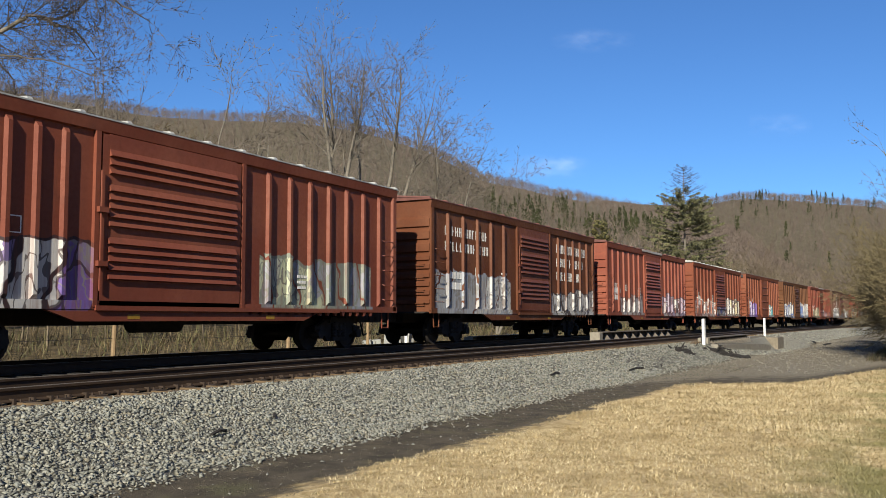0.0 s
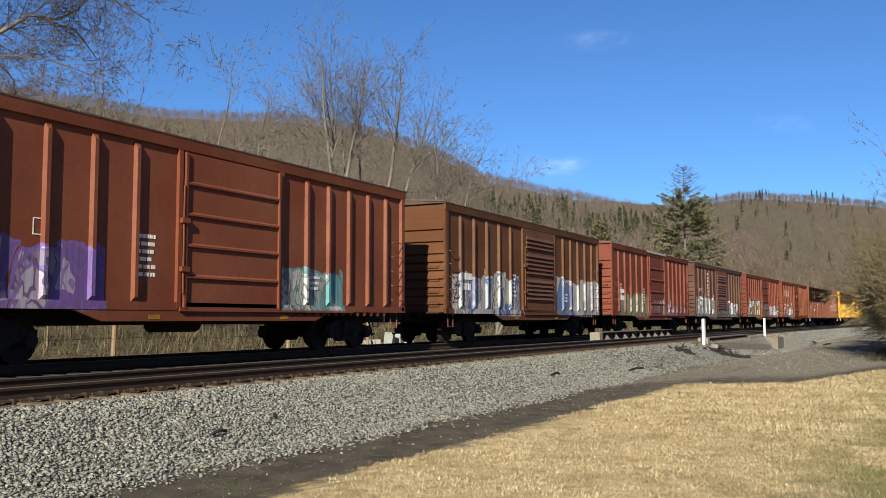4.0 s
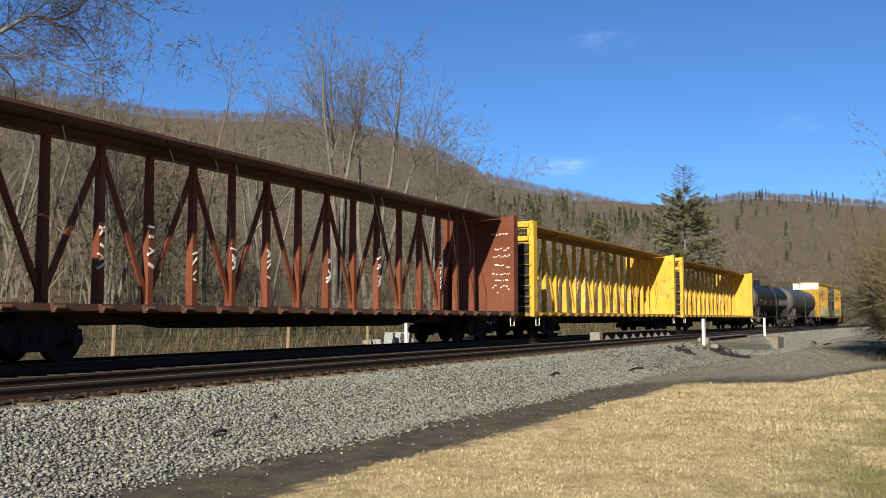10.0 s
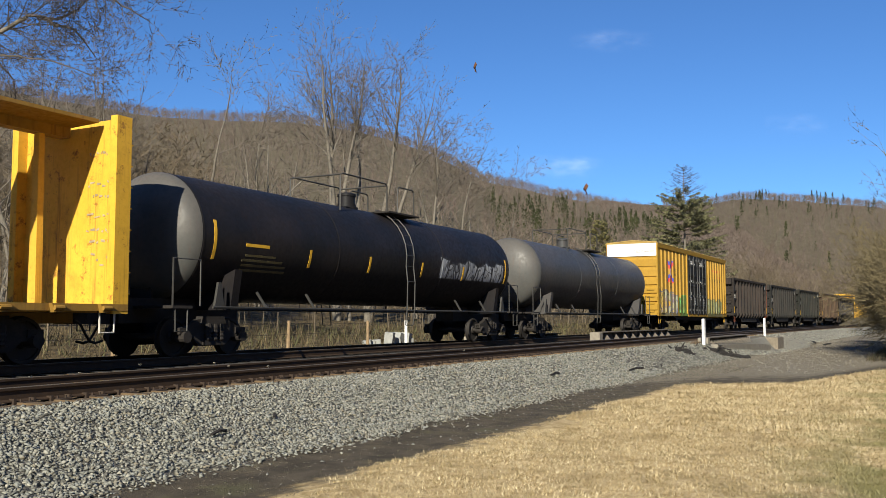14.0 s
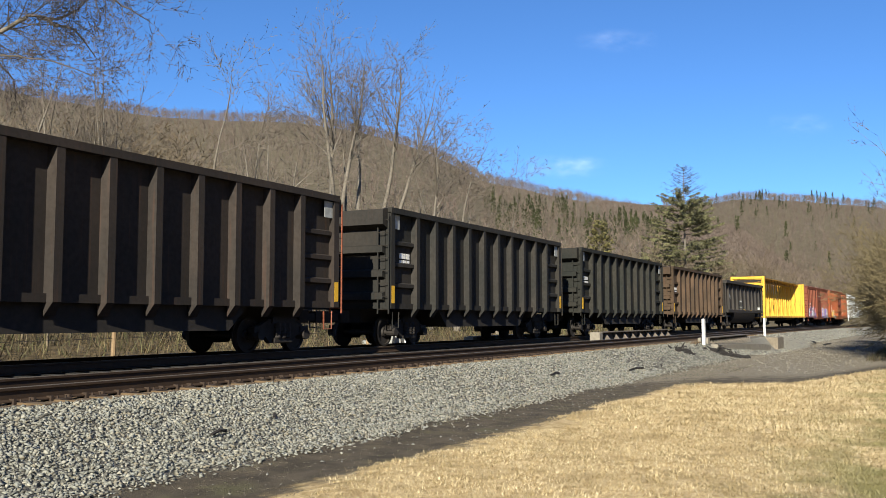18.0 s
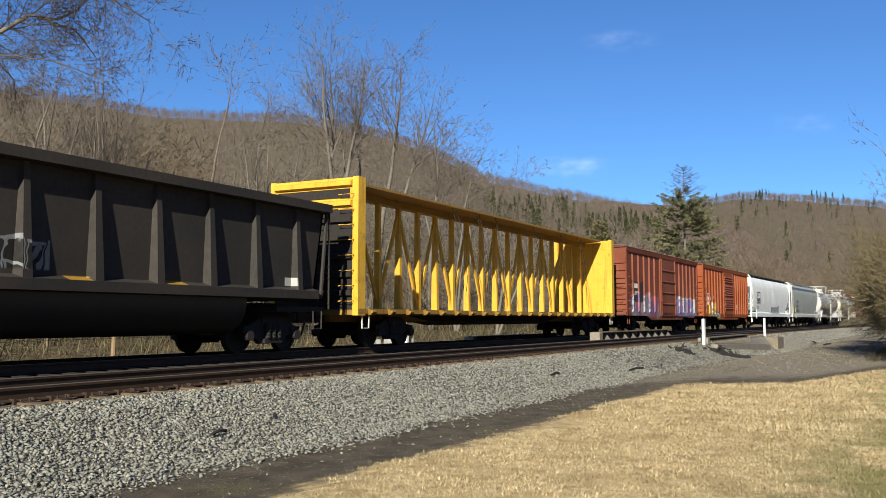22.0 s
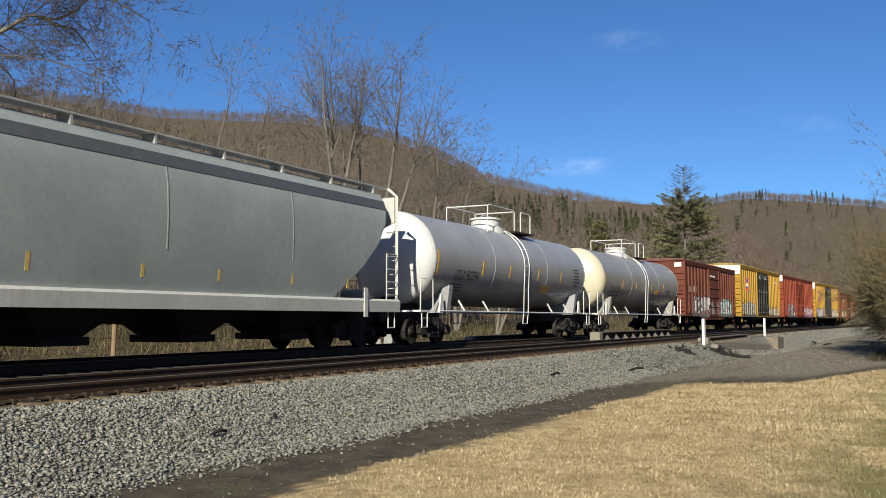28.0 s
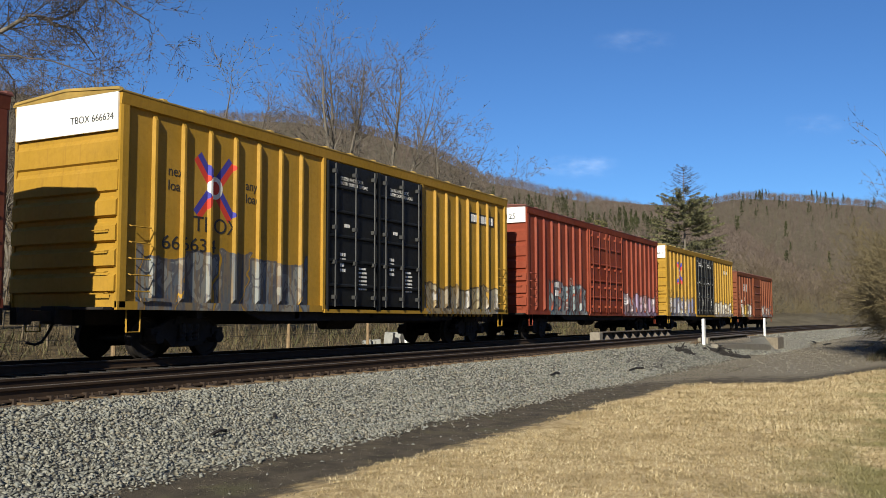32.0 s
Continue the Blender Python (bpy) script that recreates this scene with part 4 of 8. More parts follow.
    for y in (-0.85, 0.85):
        s = Shape()
        s.path([(dome_x - 1.6, y, zt - 0.25), (dome_x - 1.6, y, zt + 0.72), (dome_x - 1.5, y, zt + 0.78), (dome_x + 0.8, y, zt + 0.78), (dome_x + 0.88, y, zt + 0.72), (dome_x + 0.88, y, zt - 0.05)], 0.024, 5)
        part("top_rail", s, rail_mat, car)
        s = Shape()
        s.path([(dome_x + 1.5, y, zt - 0.05), (dome_x + 1.5, y, zt + 0.72), (dome_x + 1.58, y, zt + 0.78), (dome_x + 2.42, y, zt + 0.78), (dome_x + 2.5, y, zt + 0.72), (dome_x + 2.5, y, zt - 0.05)], 0.024, 5)
        part("top_rail", s, rail_mat, car)
    s = Shape()
    s.path([(dome_x - 1.6, -0.85, zt + 0.74), (dome_x - 1.6, 0.85, zt + 0.74)], 0.024, 5)
    part("top_rail", s, rail_mat, car)
    s = Shape()
    s.path([(dome_x + 0.88, -0.85, zt + 0.74), (dome_x + 0.88, 0.85, zt + 0.74)], 0.024, 5)
    part("top_rail", s, rail_mat, car)
    for x, z0, z1 in stripes:
        on_shell("reflector_stripe", x - 0.045, x + 0.045, z0, z1, M_YELLOWTAPE, car, R, zc)
    return car


def on_shell(name, x0, x1, z0, z1, mat, car, R, zc, label=""):
    """A painted field laid on the near side of a round shell."""
    a0, a1 = math.asin((z0 - zc) / R), math.asin((z1 - zc) / R)
    s = Shape()
    vs, fs = [], []
    for k in range(5):
        a = a0 + (a1 - a0) * k / 4
        for r in (R + 0.005, R - 0.01):
            for x in (x0, x1):
                vs.append((x, -r * math.cos(a), zc + r * math.sin(a)))
    for k in range(4):
        i = 4 * k
        fs += [(i, i + 1, i + 5, i + 4), (i, i + 4, i + 6, i + 2), (i + 1, i + 3, i + 7, i + 5)]
    fs += [(0, 2, 3, 1), (16, 17, 19, 18)]
    s.add(vs, fs)
    return part(name, s, mat, car, label)


def on_tank(text, size, x, z, car, R, zc, squeeze=1.0, mat=None):
    """Lettering laid against the near side of a tank, its foot at height z."""
    a = math.asin((z + size * 0.35 - zc) / R)
    y = -(R + 0.03) * math.cos(a)
    m = pose(x, y + size * 0.35 * math.sin(-a), z, 90 - math.degrees(a), 0, 0)
    return lettering(text, size, x, z, y, mat or M_BLACK, car, rot=m, squeeze=squeeze)


def print_lines(car, x0, x1, z0, z1, rows, R, zc, mat, seed):
    """Small print on a shell as plain bars."""
    rnd = random.Random(seed)
    for r in range(rows):
        z = z0 + (z1 - z0) * (r + 0.25) / rows
        on_shell("stencil_line", x0 + rnd.uniform(0, 0.1), x1 - rnd.uniform(0, 0.4) * (x1 - x0), z, z + (z1 - z0) / rows * 0.45, mat, car, R, zc)


# ---- high-sided coal gondolas ----
def gondola(mid, half, label, mat, H=4.0, ladder_mat=None, corner_plate=None, name="gondola"):
    car = start_car(name, label, mid, half, half + 1.2, half - 1.75)
    ladder_mat = ladder_mat or mat
    W, sheet, zb = 3.1, 1.36, 1.15
    bay = 1.55
    t = 0.05
    for sg in (-1, 1):
        s = Shape()
        s.box(-half, half, min(sg * sheet, sg * (sheet - t)), max(sg * sheet, sg * (sheet - t)), zb, H - 0.08)
        part("side_sheet", s, mat, car)
        s = Shape()
        s.prism([(sg * (sheet - 0.08), H - 0.16), (sg * (W / 2), H - 0.16), (sg * (W / 2), H), (sg * (sheet - 0.08), H)], "x", -half - 0.03, half + 0.03)
        part("top_chord", s, mat, car)
        s = Shape()
        s.prism([(sg * (sheet - 0.02), zb - 0.06), (sg * (sheet + 0.06), zb - 0.06), (sg * (sheet + 0.06), zb + 0.1), (sg * (sheet - 0.02), zb + 0.1)], "x", -half, half)
        part("side_sill", s, mat, car)
        n = 10
        for i in range(n):
            x = -half + bay + (2 * half - 2 * bay) * i / (n - 1)
            s = Shape()
            k = 0.12
            a, b = sg * (sheet - 0.01), sg * (W / 2 - 0.01)
            lo, hi, cut = zb - 0.05, H - 0.14, zb - 0.30
            q = [(x - k * 1.2, a), (x - k * 0.75, b), (x + k * 0.75, b), (x + k * 1.2, a)]
            vs = [(px, py, lo) for px, py in q] + [(px, py, hi) for px, py in q] + [(x - k, a, cut), (x + k, a, cut)]
            s.add(vs, [(0, 1, 5, 4), (1, 2, 6, 5), (2, 3, 7, 6), (4, 5, 6, 7), (0, 8, 1), (1, 8, 9, 2), (2, 9, 3)])
            part("side_post", s, mat, car)
        for e in (-1, 1):
            s = Shape()
            x = e * (half - 0.08)
            s.box(x - 0.11, x + 0.11, min(sg * (sheet - 0.02), sg * (W / 2 - 0.02)), max(sg * (sheet - 0.02), sg * (W / 2 - 0.02)), zb - 0.05, H - 0.14)
            part("corner_post", s, mat, car)
            for zz in (zb + 0.62, zb + 1.22, zb + 1.85):
                s = Shape()
                xa, xb = e * (half - 0.18), e * (half - bay + 0.12)
                s.prism([(sg * (sheet - 0.01), zz - 0.09), (sg * (W / 2 - 0.10), zz - 0.05), (sg * (W / 2 - 0.10), zz + 0.05), (sg * (sheet - 0.01), zz + 0.09)], "x", min(xa, xb), max(xa, xb))
                part("side_stiffener", s, mat, car)
            ladder(car, ladder_mat if e > 0 else mat, e * (half + 0.16), sg * (W / 2 - 0.22), 1.1, H - 0.35, 8, 0.36, "y", True, 0.02)
            stirrup(car, ladder_mat, e * (half - 0.35), sg * (W / 2 - 0.1))
    for e in (-1, 1):
        s = Shape()
        x = e * half
        s.box(min(x, x - e * t), max(x, x - e * t), -sheet, sheet, zb - 0.05, H - 0.08)
        w = part("end_wall", s, mat, car)
        for zz in (zb + 0.3, zb + 0.95, zb + 1.65):
            s = Shape()
            s.prism([(x, zz - 0.14), (x + e * 0.16, zz - 0.09), (x + e * 0.16, zz + 0.09), (x, zz + 0.14)], "y", -sheet + 0.05, sheet - 0.05)
            part("end_stiffener", s, mat, w)
        s = Shape()
        s.prism([(x, H - 0.62), (x + e * 0.30, H - 0.50), (x + e * 0.30, H - 0.06), (x, H - 0.02)], "y", -sheet - 0.05, sheet + 0.05)
        part("end_cap", s, mat, w, "boxed grey top of the end wall")
        if corner_plate:
            for sg in (-1, 1):
                s = Shape()
                s.box(min(x - e * 0.55, x - e * 0.03), max(x - e * 0.55, x - e * 0.03), sg * (W / 2 - 0.09), sg * (W / 2 - 0.085) + sg * 0.004, H - 0.60, H - 0.18)
                part("corner_plate", s, corner_plate, car, "pale worn corner plate")
    s = Shape()
    s.box(-half + 0.05, half - 0.05, -sheet + 0.05, sheet - 0.05, zb, zb + 0.06)
    s.box(-half + 0.2, half - 0.2, -0.35, 0.35, 0.70, zb)
    part("floor", s, M_RUNNING, car)
    for sg in (-1, 1):
        s = Shape()
        s.prism([(-half + 3.2, zb), (half - 3.2, zb), (half - 3.9, 0.55), (-half + 3.9, 0.55)], "y", min(sg * 0.40, sg * 1.28), max(sg * 0.40, sg * 1.28))
        part("tub", s, M_RUNNING, car)
    return car


def tub_gondola(mid, half, label, mat, H=3.72):
    car = start_car("gondola", label, mid, half, half + 0.75, half - 1.75)
    W, zb = 3.1, 1.28
    top_half, low_half = half, half - 0.45
    for sg in (-1, 1):
        y = sg * 1.33
        s = Shape()
        s.prism([(-low_half, zb), (low_half, zb), (top_half, H - 0.1), (-top_half, H - 0.1)], "y", y - sg * 0.05, y)
        part("side_sheet", s, mat, car)
        s = Shape()
        s.prism([(sg * 1.22, H - 0.24), (sg * (W / 2 + 0.02), H - 0.20), (sg * (W / 2 + 0.02), H), (sg * 1.22, H)], "x", -top_half - 0.05, top_half + 0.05)
        part("top_chord", s, mat, car)
        s = Shape()
        s.prism([(sg * 1.30, zb - 0.02), (sg * (W / 2 - 0.02), zb + 0.02), (sg * (W / 2 - 0.02), zb + 0.22), (sg * 1.30, zb + 0.30)], "x", -low_half, low_half)
        part("side_sill", s, mat, car)
        for i in range(9):
            x = -low_half + 0.75 + (2 * low_half - 1.5) * i / 8
            s = Shape()
            a, b, c = sg * 1.32, sg * (W / 2 - 0.03), sg * 1.40
            s.add([(x - 0.17, a, zb + 0.1), (x - 0.10, b, zb + 0.2), (x + 0.10, b, zb + 0.2), (x + 0.17, a, zb + 0.1), (x - 0.09, a, H - 0.22), (x - 0.06, c, H - 0.22), (x + 0.06, c, H - 0.22), (x + 0.09, a, H - 0.22)],
                  [(0, 1, 5, 4), (1, 2, 6, 5), (2, 3, 7, 6), (0, 3, 2, 1), (4, 5, 6, 7)])
            part("side_post", s, mat, car)
        s = Shape()
        arc = [math.radians(a) for a in range(0, 91, 15)]
        pts = [(sg * 0.25, zb), (sg * 1.38, zb)] + [(sg * (0.60 + 0.78 * math.cos(a)), zb - 0.15 - 0.68 * math.sin(a)) for a in arc] + [(sg * 0.25, zb - 0.83)]
        s.prism(pts, "x", -low_half + 2.6, low_half - 2.6)
        part("tub", s, M_TUB, car, "rounded black tub under the car", smooth=True)
        for e in (-1, 1):
            ladder(car, mat, e * (half + 0.05), sg * 1.25, 1.2, H - 0.3, 8, 0.36, "y", True, e * 0.05)
            stirrup(car, mat, e * (half - 0.35), sg * 1.4)
            s = Shape()
            s.rod((e * (low_half + 0.2), sg * 1.42, zb + 0.05), (e * (top_half + 0.0), sg * 1.42, H - 0.2), 0.05, n=6)
            part("end_brace", s, mat, car)
    for e in (-1, 1):
        s = Shape()
        s.add([(e * low_half, -1.33, zb), (e * low_half, 1.33, zb), (e * top_half, 1.33, H - 0.1), (e * top_half, -1.33, H - 0.1),
               (e * (low_half - 0.06), -1.33, zb), (e * (low_half - 0.06), 1.33, zb), (e * (top_half - 0.06), 1.33, H - 0.1), (e * (top_half - 0.06), -1.33, H - 0.1)],
              [(0, 1, 2, 3), (4, 7, 6, 5), (0, 4, 5, 1), (1, 5, 6, 2), (2, 6, 7, 3), (3, 7, 4, 0)])
        part("end_wall", s, mat, car)
        s = Shape()
        s.box(min(e * (half - 1.9), e * half), max(e * (half - 1.9), e * half), -1.35, 1.35, 0.98, 1.10)
        part("end_sill", s, M_RUNNING, car)
    s = Shape()
    s.box(-half + 0.1, half - 0.1, -0.34, 0.34, 0.62, 1.2)
    s.box(-low_half, low_half, -1.3, 1.3, zb - 0.02, zb + 0.04)
    part("centre_sill", s, M_RUNNING, car)
    return car


M_TUB = plain("black_tub_steel", (0.022, 0.020, 0.019), 0.5, 0.1, 0.3, 5, 0.1)


# ---- covered hoppers ----
def hopper(mid, half, label, mat, trim_mat, roof_mat, H=4.45, bays=4, walkway_mat=None, stripe=None):
    car = start_car("covered_hopper", label, mid, half, half + 0.75, half - 1.75)
    walkway_mat = walkway_mat or M_GALV
    hw = 1.52
    # bulging body with sloped ends, as stacked outlines
    rows = []
    levels = [(1.30, 1.40, 3.3), (1.6, 1.45, 2.85), (2.2, 1.51, 1.95), (2.9, 1.53, 1.15), (3.5, 1.50, 0.75), (3.9, 1.44, 0.62), (4.15, 1.33, 0.58), (H - 0.08, 1.18, 0.56)]
    s = Shape()
    vs, k = [], 0
    xs_n = 13
    for z, w, inset in levels:
        xe = half - inset
        ring = []
        for i in range(xs_n):
            x = -xe + 2 * xe * i / (xs_n - 1)
            ring.append((x, -w, z))
        for i in range(xs_n):
            x = xe - 2 * xe * i / (xs_n - 1)
            ring.append((x, w, z))
        vs += ring
        k = len(ring)
    fs = []
    for a in range(len(levels) - 1):
        for i in range(k):
            j = (i + 1) % k
            fs.append((a * k + i, a * k + j, (a + 1) * k + j, (a + 1) * k + i))
    fs += [tuple(range(k))[::-1], tuple(range((len(levels) - 1) * k, len(levels) * k))]
    s.add(vs, fs)
    part("body", s, mat, car, smooth=True)
    # roof
    s = Shape()
    s.prism([(-1.20, H - 0.10), (-0.75, H + 0.06), (0.75, H + 0.06), (1.20, H - 0.10)], "x", -half + 0.52, half - 0.52)
    part("roof", s, roof_mat, car)
    if stripe:
        for sg in (-1, 1):
            s = Shape()
            s.add([(-half + 0.63, sg * 1.452, 3.90), (half - 0.63, sg * 1.452, 3.90), (half - 0.58, sg * 1.342, 4.16), (-half + 0.58, sg * 1.342, 4.16),
                   (-half + 0.63, sg * 1.43, 3.90), (half - 0.63, sg * 1.43, 3.90), (half - 0.58, sg * 1.32, 4.16), (-half + 0.58, sg * 1.32, 4.16)],
                  [(0, 1, 2, 3), (4, 7, 6, 5), (0, 3, 7, 4), (1, 5, 6, 2), (3, 2, 6, 7), (0, 4, 5, 1)])
            part("roof_edge_band", s, stripe, car, "dark grey band under the roof edge")
    # seams where the inner partitions press through
    for i in range(1, bays):
        x = -half + 0.9 + (2 * half - 1.8) * i / bays
        for sg in (-1, 1):
            s = Shape()
            pts = [(sg * (w - 0.052), z) for z, w, _ in levels[2:6]]
            s.path([(x, y, z) for y, z in pts], 0.06, 10)
            part("partition_seam", s, mat, car, smooth=True)
    # running boards
    for sg in (-1, 1):
        s = Shape()
        y = sg * 0.95
        s.box(-half + 0.1, half - 0.1, y - 0.20, y + 0.20, H + 0.13, H + 0.17)
        part("running_board", s, walkway_mat, car, "grated roof walkway")
        n = 9
        for i in range(n):
            x = -half + 0.8 + (2 * half - 1.6) * i / (n - 1)
            s = Shape()
            s.box(x - 0.03, x + 0.03, y - 0.19, y + 0.19, H - 0.14, H + 0.13)
            part("board_bracket", s, walkway_mat, car)
    for i in range(7):
        x = -half + 1.5 + (2 * half - 3.0) * i / 6
        s = Shape()
        s.box(x - 1.05, x + 1.05, -0.32, 0.32, H + 0.06, H + 0.15)
        part("hatch_cover", s, roof_mat, car)
    # sills and end frames
    for sg in (-1, 1):
        s = Shape()
        s.prism([(sg * 1.38, 1.0), (sg * 1.54, 1.0), (sg * 1.56, 1.30), (sg * 1.50, 1.36), (sg * 1.38, 1.36)], "x", -half, half)
        part("side_sill", s, trim_mat, car)
        for e in (-1, 1):
            s = Shape()
            x = e * (half - 0.06)
            s.path([(x, sg * 1.46, 1.1), (x, sg * 1.46, H - 0.10), (x - e * 0.1, sg * 1.22, H + 0.14)], 0.055, 4)
            part("corner_post", s, trim_mat, car)
            s = Shape()
            s.path([(x - e * 0.62, sg * 1.50, 1.3), (x - e * 0.62, sg * 1.50, 2.65), (x, sg * 1.48, 2.65)], 0.022, 5)
            part("handrail", s, trim_mat, car)
            ladder(car, trim_mat, e * (half - 0.36), sg * 1.50, 1.5, 2.6, 4, 0.56, "x", False, sg * 0.03)
            ladder(car, trim_mat, e * (half - 0.02), sg * 1.28, 1.3, H - 0.3, 8, 0.36, "y", False, e * 0.04)
            stirrup(car, trim_mat, e * (half - 0.35), sg * 1.46)
            s = Shape()
            s.prism([(e * (half - 1.95), 0.86), (e * (half - 1.78), 0.86), (e * (half - 1.78), 1.65), (e * (half - 1.95), 1.65)], "y", sg * 1.55, sg * 1.58)
            part("jacking_plate", s, trim_mat, car)
    for e in (-1, 1):
        s = Shape()
        x = e * (half - 0.10)
        s.prism([(-1.42, H - 0.85), (-1.05, H - 1.0), (-0.75, H - 1.5), (-0.6, H - 1.5), (-0.85, H - 0.95), (0.85, H - 0.95), (0.6, H - 1.5), (0.75, H - 1.5), (1.05, H - 1.0), (1.42, H - 0.85), (1.42, H - 0.12), (-1.42, H - 0.12)], "x", x - 0.03, x + 0.03)
        part("end_panel", s, trim_mat, car)
        s = Shape()
        s.box(min(e * (half - 3.2), e * half), max(e * (half - 3.2), e * half), -1.40, 1.40, 1.02, 1.10)
        part("end_platform", s, trim_mat, car)
        for y in (-0.55, 0.55):
            s = Shape()
            s.path([(e * (half - 0.3), y, 1.1), (e * (half - 1.15), y, 3.0)], 0.06, 4)
            part("slope_brace", s, trim_mat, car)
        s = Shape()
        s.rod((e * (half - 0.9), -0.95, 1.45), (e * (half - 0.9), -0.2, 1.45), 0.20, n=12)
        part("brake_reservoir", s, trim_mat, car, smooth=True)
    # outlet bays
    for i in range(bays):
        x = -half + 3.9 + (2 * half - 7.8) * (i / max(bays - 1, 1))
        s = Shape()
        s.add([(x - 1.45, -1.30, 1.30), (x + 1.45, -1.30, 1.30), (x + 1.45, 1.30, 1.30), (x - 1.45, 1.30, 1.30), (x - 0.42, -0.60, 0.42), (x + 0.42, -0.60, 0.42), (x + 0.42, 0.60, 0.42), (x - 0.42, 0.60, 0.42)],
              [(0, 1, 2, 3), (4, 7, 6, 5), (0, 4, 5, 1), (1, 5, 6, 2), (2, 6, 7, 3), (3, 7, 4, 0)])
        s.box(x - 0.55, x + 0.55, -0.75, 0.75, 0.30, 0.46)
        part("outlet_bay", s, M_RUNNING, car)
    s = Shape()
    s.box(-half + 0.2, half - 0.2, -0.3, 0.3, 0.70, 1.10)
    part("centre_sill", s, M_RUNNING, car)
    return car


# ---- the train, front to rear ----
WHITE, SILVER, CREAM, INK = (0.66, 0.65, 0.62), (0.42, 0.43, 0.43), (0.62, 0.55, 0.36), (0.018, 0.018, 0.024)
BLUE, TEAL, PURPLE, GREEN, GOLD, PALE = (0.05, 0.13, 0.36), (0.12, 0.42, 0.44), (0.16, 0.11, 0.36), (0.02, 0.20, 0.06), (0.55, 0.38, 0.06), (0.33, 0.36, 0.40)
SIDE = -1.454  # just proud of a boxcar's near side sheet


def roof_of(name, col):
    return plain(name, col, 0.6, 0.1, 0.4, 2.0, 0.1)


R_RED, R_BROWN = roof_of("red_roof", (0.17, 0.06, 0.045)), roof_of("brown_roof", (0.10, 0.06, 0.045))
R_YELLOW, R_PATCH = roof_of("yellow_roof", (0.40, 0.26, 0.06)), roof_of("pale_patched_roof", (0.46, 0.43, 0.40))


def small_marks(car, seed, y=SIDE, col=None):
    """The usual small print of a boxcar: capacity lines, a load plate, a label square."""
    rnd = random.Random(seed)
    m = col or M_WHITE
    bars(-6.6, -5.5, 2.10, 2.34, y, m, car, 1, seed, gap=0.1)
    bars(-6.5, -5.6, 1.75, 2.0, y, m, car, 1, seed + 1, gap=0.1)
    bars(-2.5, -2.0, 1.6, 2.5, y, m, car, 6, seed + 2, gap=0.5)
    s = Shape()
    x, z = -4.75 + rnd.uniform(-0.1, 0.1), 2.25
    for a, b, c, d in ((0, 0.26, 0, 0.02), (0, 0.26, 0.28, 0.30), (0, 0.02, 0.02, 0.28), (0.24, 0.26, 0.02, 0.28)):
        s.box(x + a, x + b, y - 0.003, y + 0.002, z + c, z + d)
    part("stencil_frame", s, m, car)
    bars(3.2, 3.6, 1.5, 1.9, y, m, car, 3, seed + 3, gap=0.5)


def end_marks(car, half, text, z=4.28, size=0.17, mat=None, dark=None):
    """The number over the end of the car that leads."""
    # runs from the far side to the near side, as seen from ahead
    m = Matrix(((0, 0, -1, -half - 0.042), (-1, 0, 0, -0.15), (0, 1, 0, z), (0, 0, 0, 1)))
    if dark:
        s = Shape()
        s.box(-half - 0.040, -half - 0.02, -1.30, -0.10, z - 0.05, z + size)
        part("number_field", s, dark, car)
    return lettering(text, size, 0, 0, 0, mat or M_WHITE, car, rot=m)


def roof_patch(car, x0, x1, H=4.55, W=3.08):
    """Pale new sheets let into the near edge of a roof."""
    s = Shape()
    s.prism([(-W / 2 - 0.016, H - 0.10), (-W / 2 - 0.016, H + 0.012), (-0.6, H + 0.100), (-0.6, H + 0.088), (-W / 2 + 0.005, H + 0.004), (-W / 2 - 0.004, H - 0.10)], "x", x0, x1)
    part("roof_patch", s, R_PATCH, car, "pale grey sheets patched into the roof edge")


def car_bounds(a, b):
    return (a + b) / 2, (b - a) / 2


def red_boxcar(a, b, label, col, door, tags, seed, roof=None, rust=0.35, soot=0.3, number="", code="", door_col=None, H=4.55, ribs=5, door_w=3.15, door_x=0.28, marks=True, **kw):
    mid, half = car_bounds(a, b)
    mat = paint("boxcar_paint", col, rust, soot, tags=tags, seed=seed)
    dm = paint("door_paint", door_col, rust, soot, tags=tags, seed=seed + 0.5) if door_col else None
    car = boxcar(mid, 2 * half, label, mat, H, ribs=ribs, door=door, door_w=door_w, door_x=door_x, roof_mat=roof, door_mat=dm, **kw)
    if marks:
        small_marks(car, int(seed * 10) + 3)
    if code:
        lettering(code, 0.34, -6.62, 2.35, SIDE, M_WHITE, car)
    if number:
        lettering(number, 0.34, -6.62, 1.95, SIDE, M_WHITE, car)
        end_marks(car, half, code + " " + number if code else number, dark=M_BLACK if seed in (4, 9) else None)
    return car


c0 = red_boxcar(7.0, 22.7, "faded red boxcar with louvred door and pale graffiti", (0.24, 0.068, 0.05), "louvre",
                [(-7.8, -3.0, 1.05, 2.25, WHITE, PURPLE, INK, 0.75), (1.7, 6.6, 1.15, 2.15, PALE, (0.55, 0.6, 0.42), (0.2, 0.24, 0.2), 0.8)], 1.0, ribs=7, door_w=3.9, door_x=-0.95)
c1 = red_boxcar(24.8, 40.7, "rust-brown boxcar with cream lettering and silver graffiti", (0.155, 0.052, 0.026), "louvre",
                [(-7.6, -1.6, 1.05, 2.25, SILVER, WHITE, PALE, 0.75), (2.3, 7.8, 1.05, 1.95, SILVER, WHITE, INK, 0.7)], 2.0, R_RED, door_col=(0.17, 0.05, 0.035), door_x=0.58)
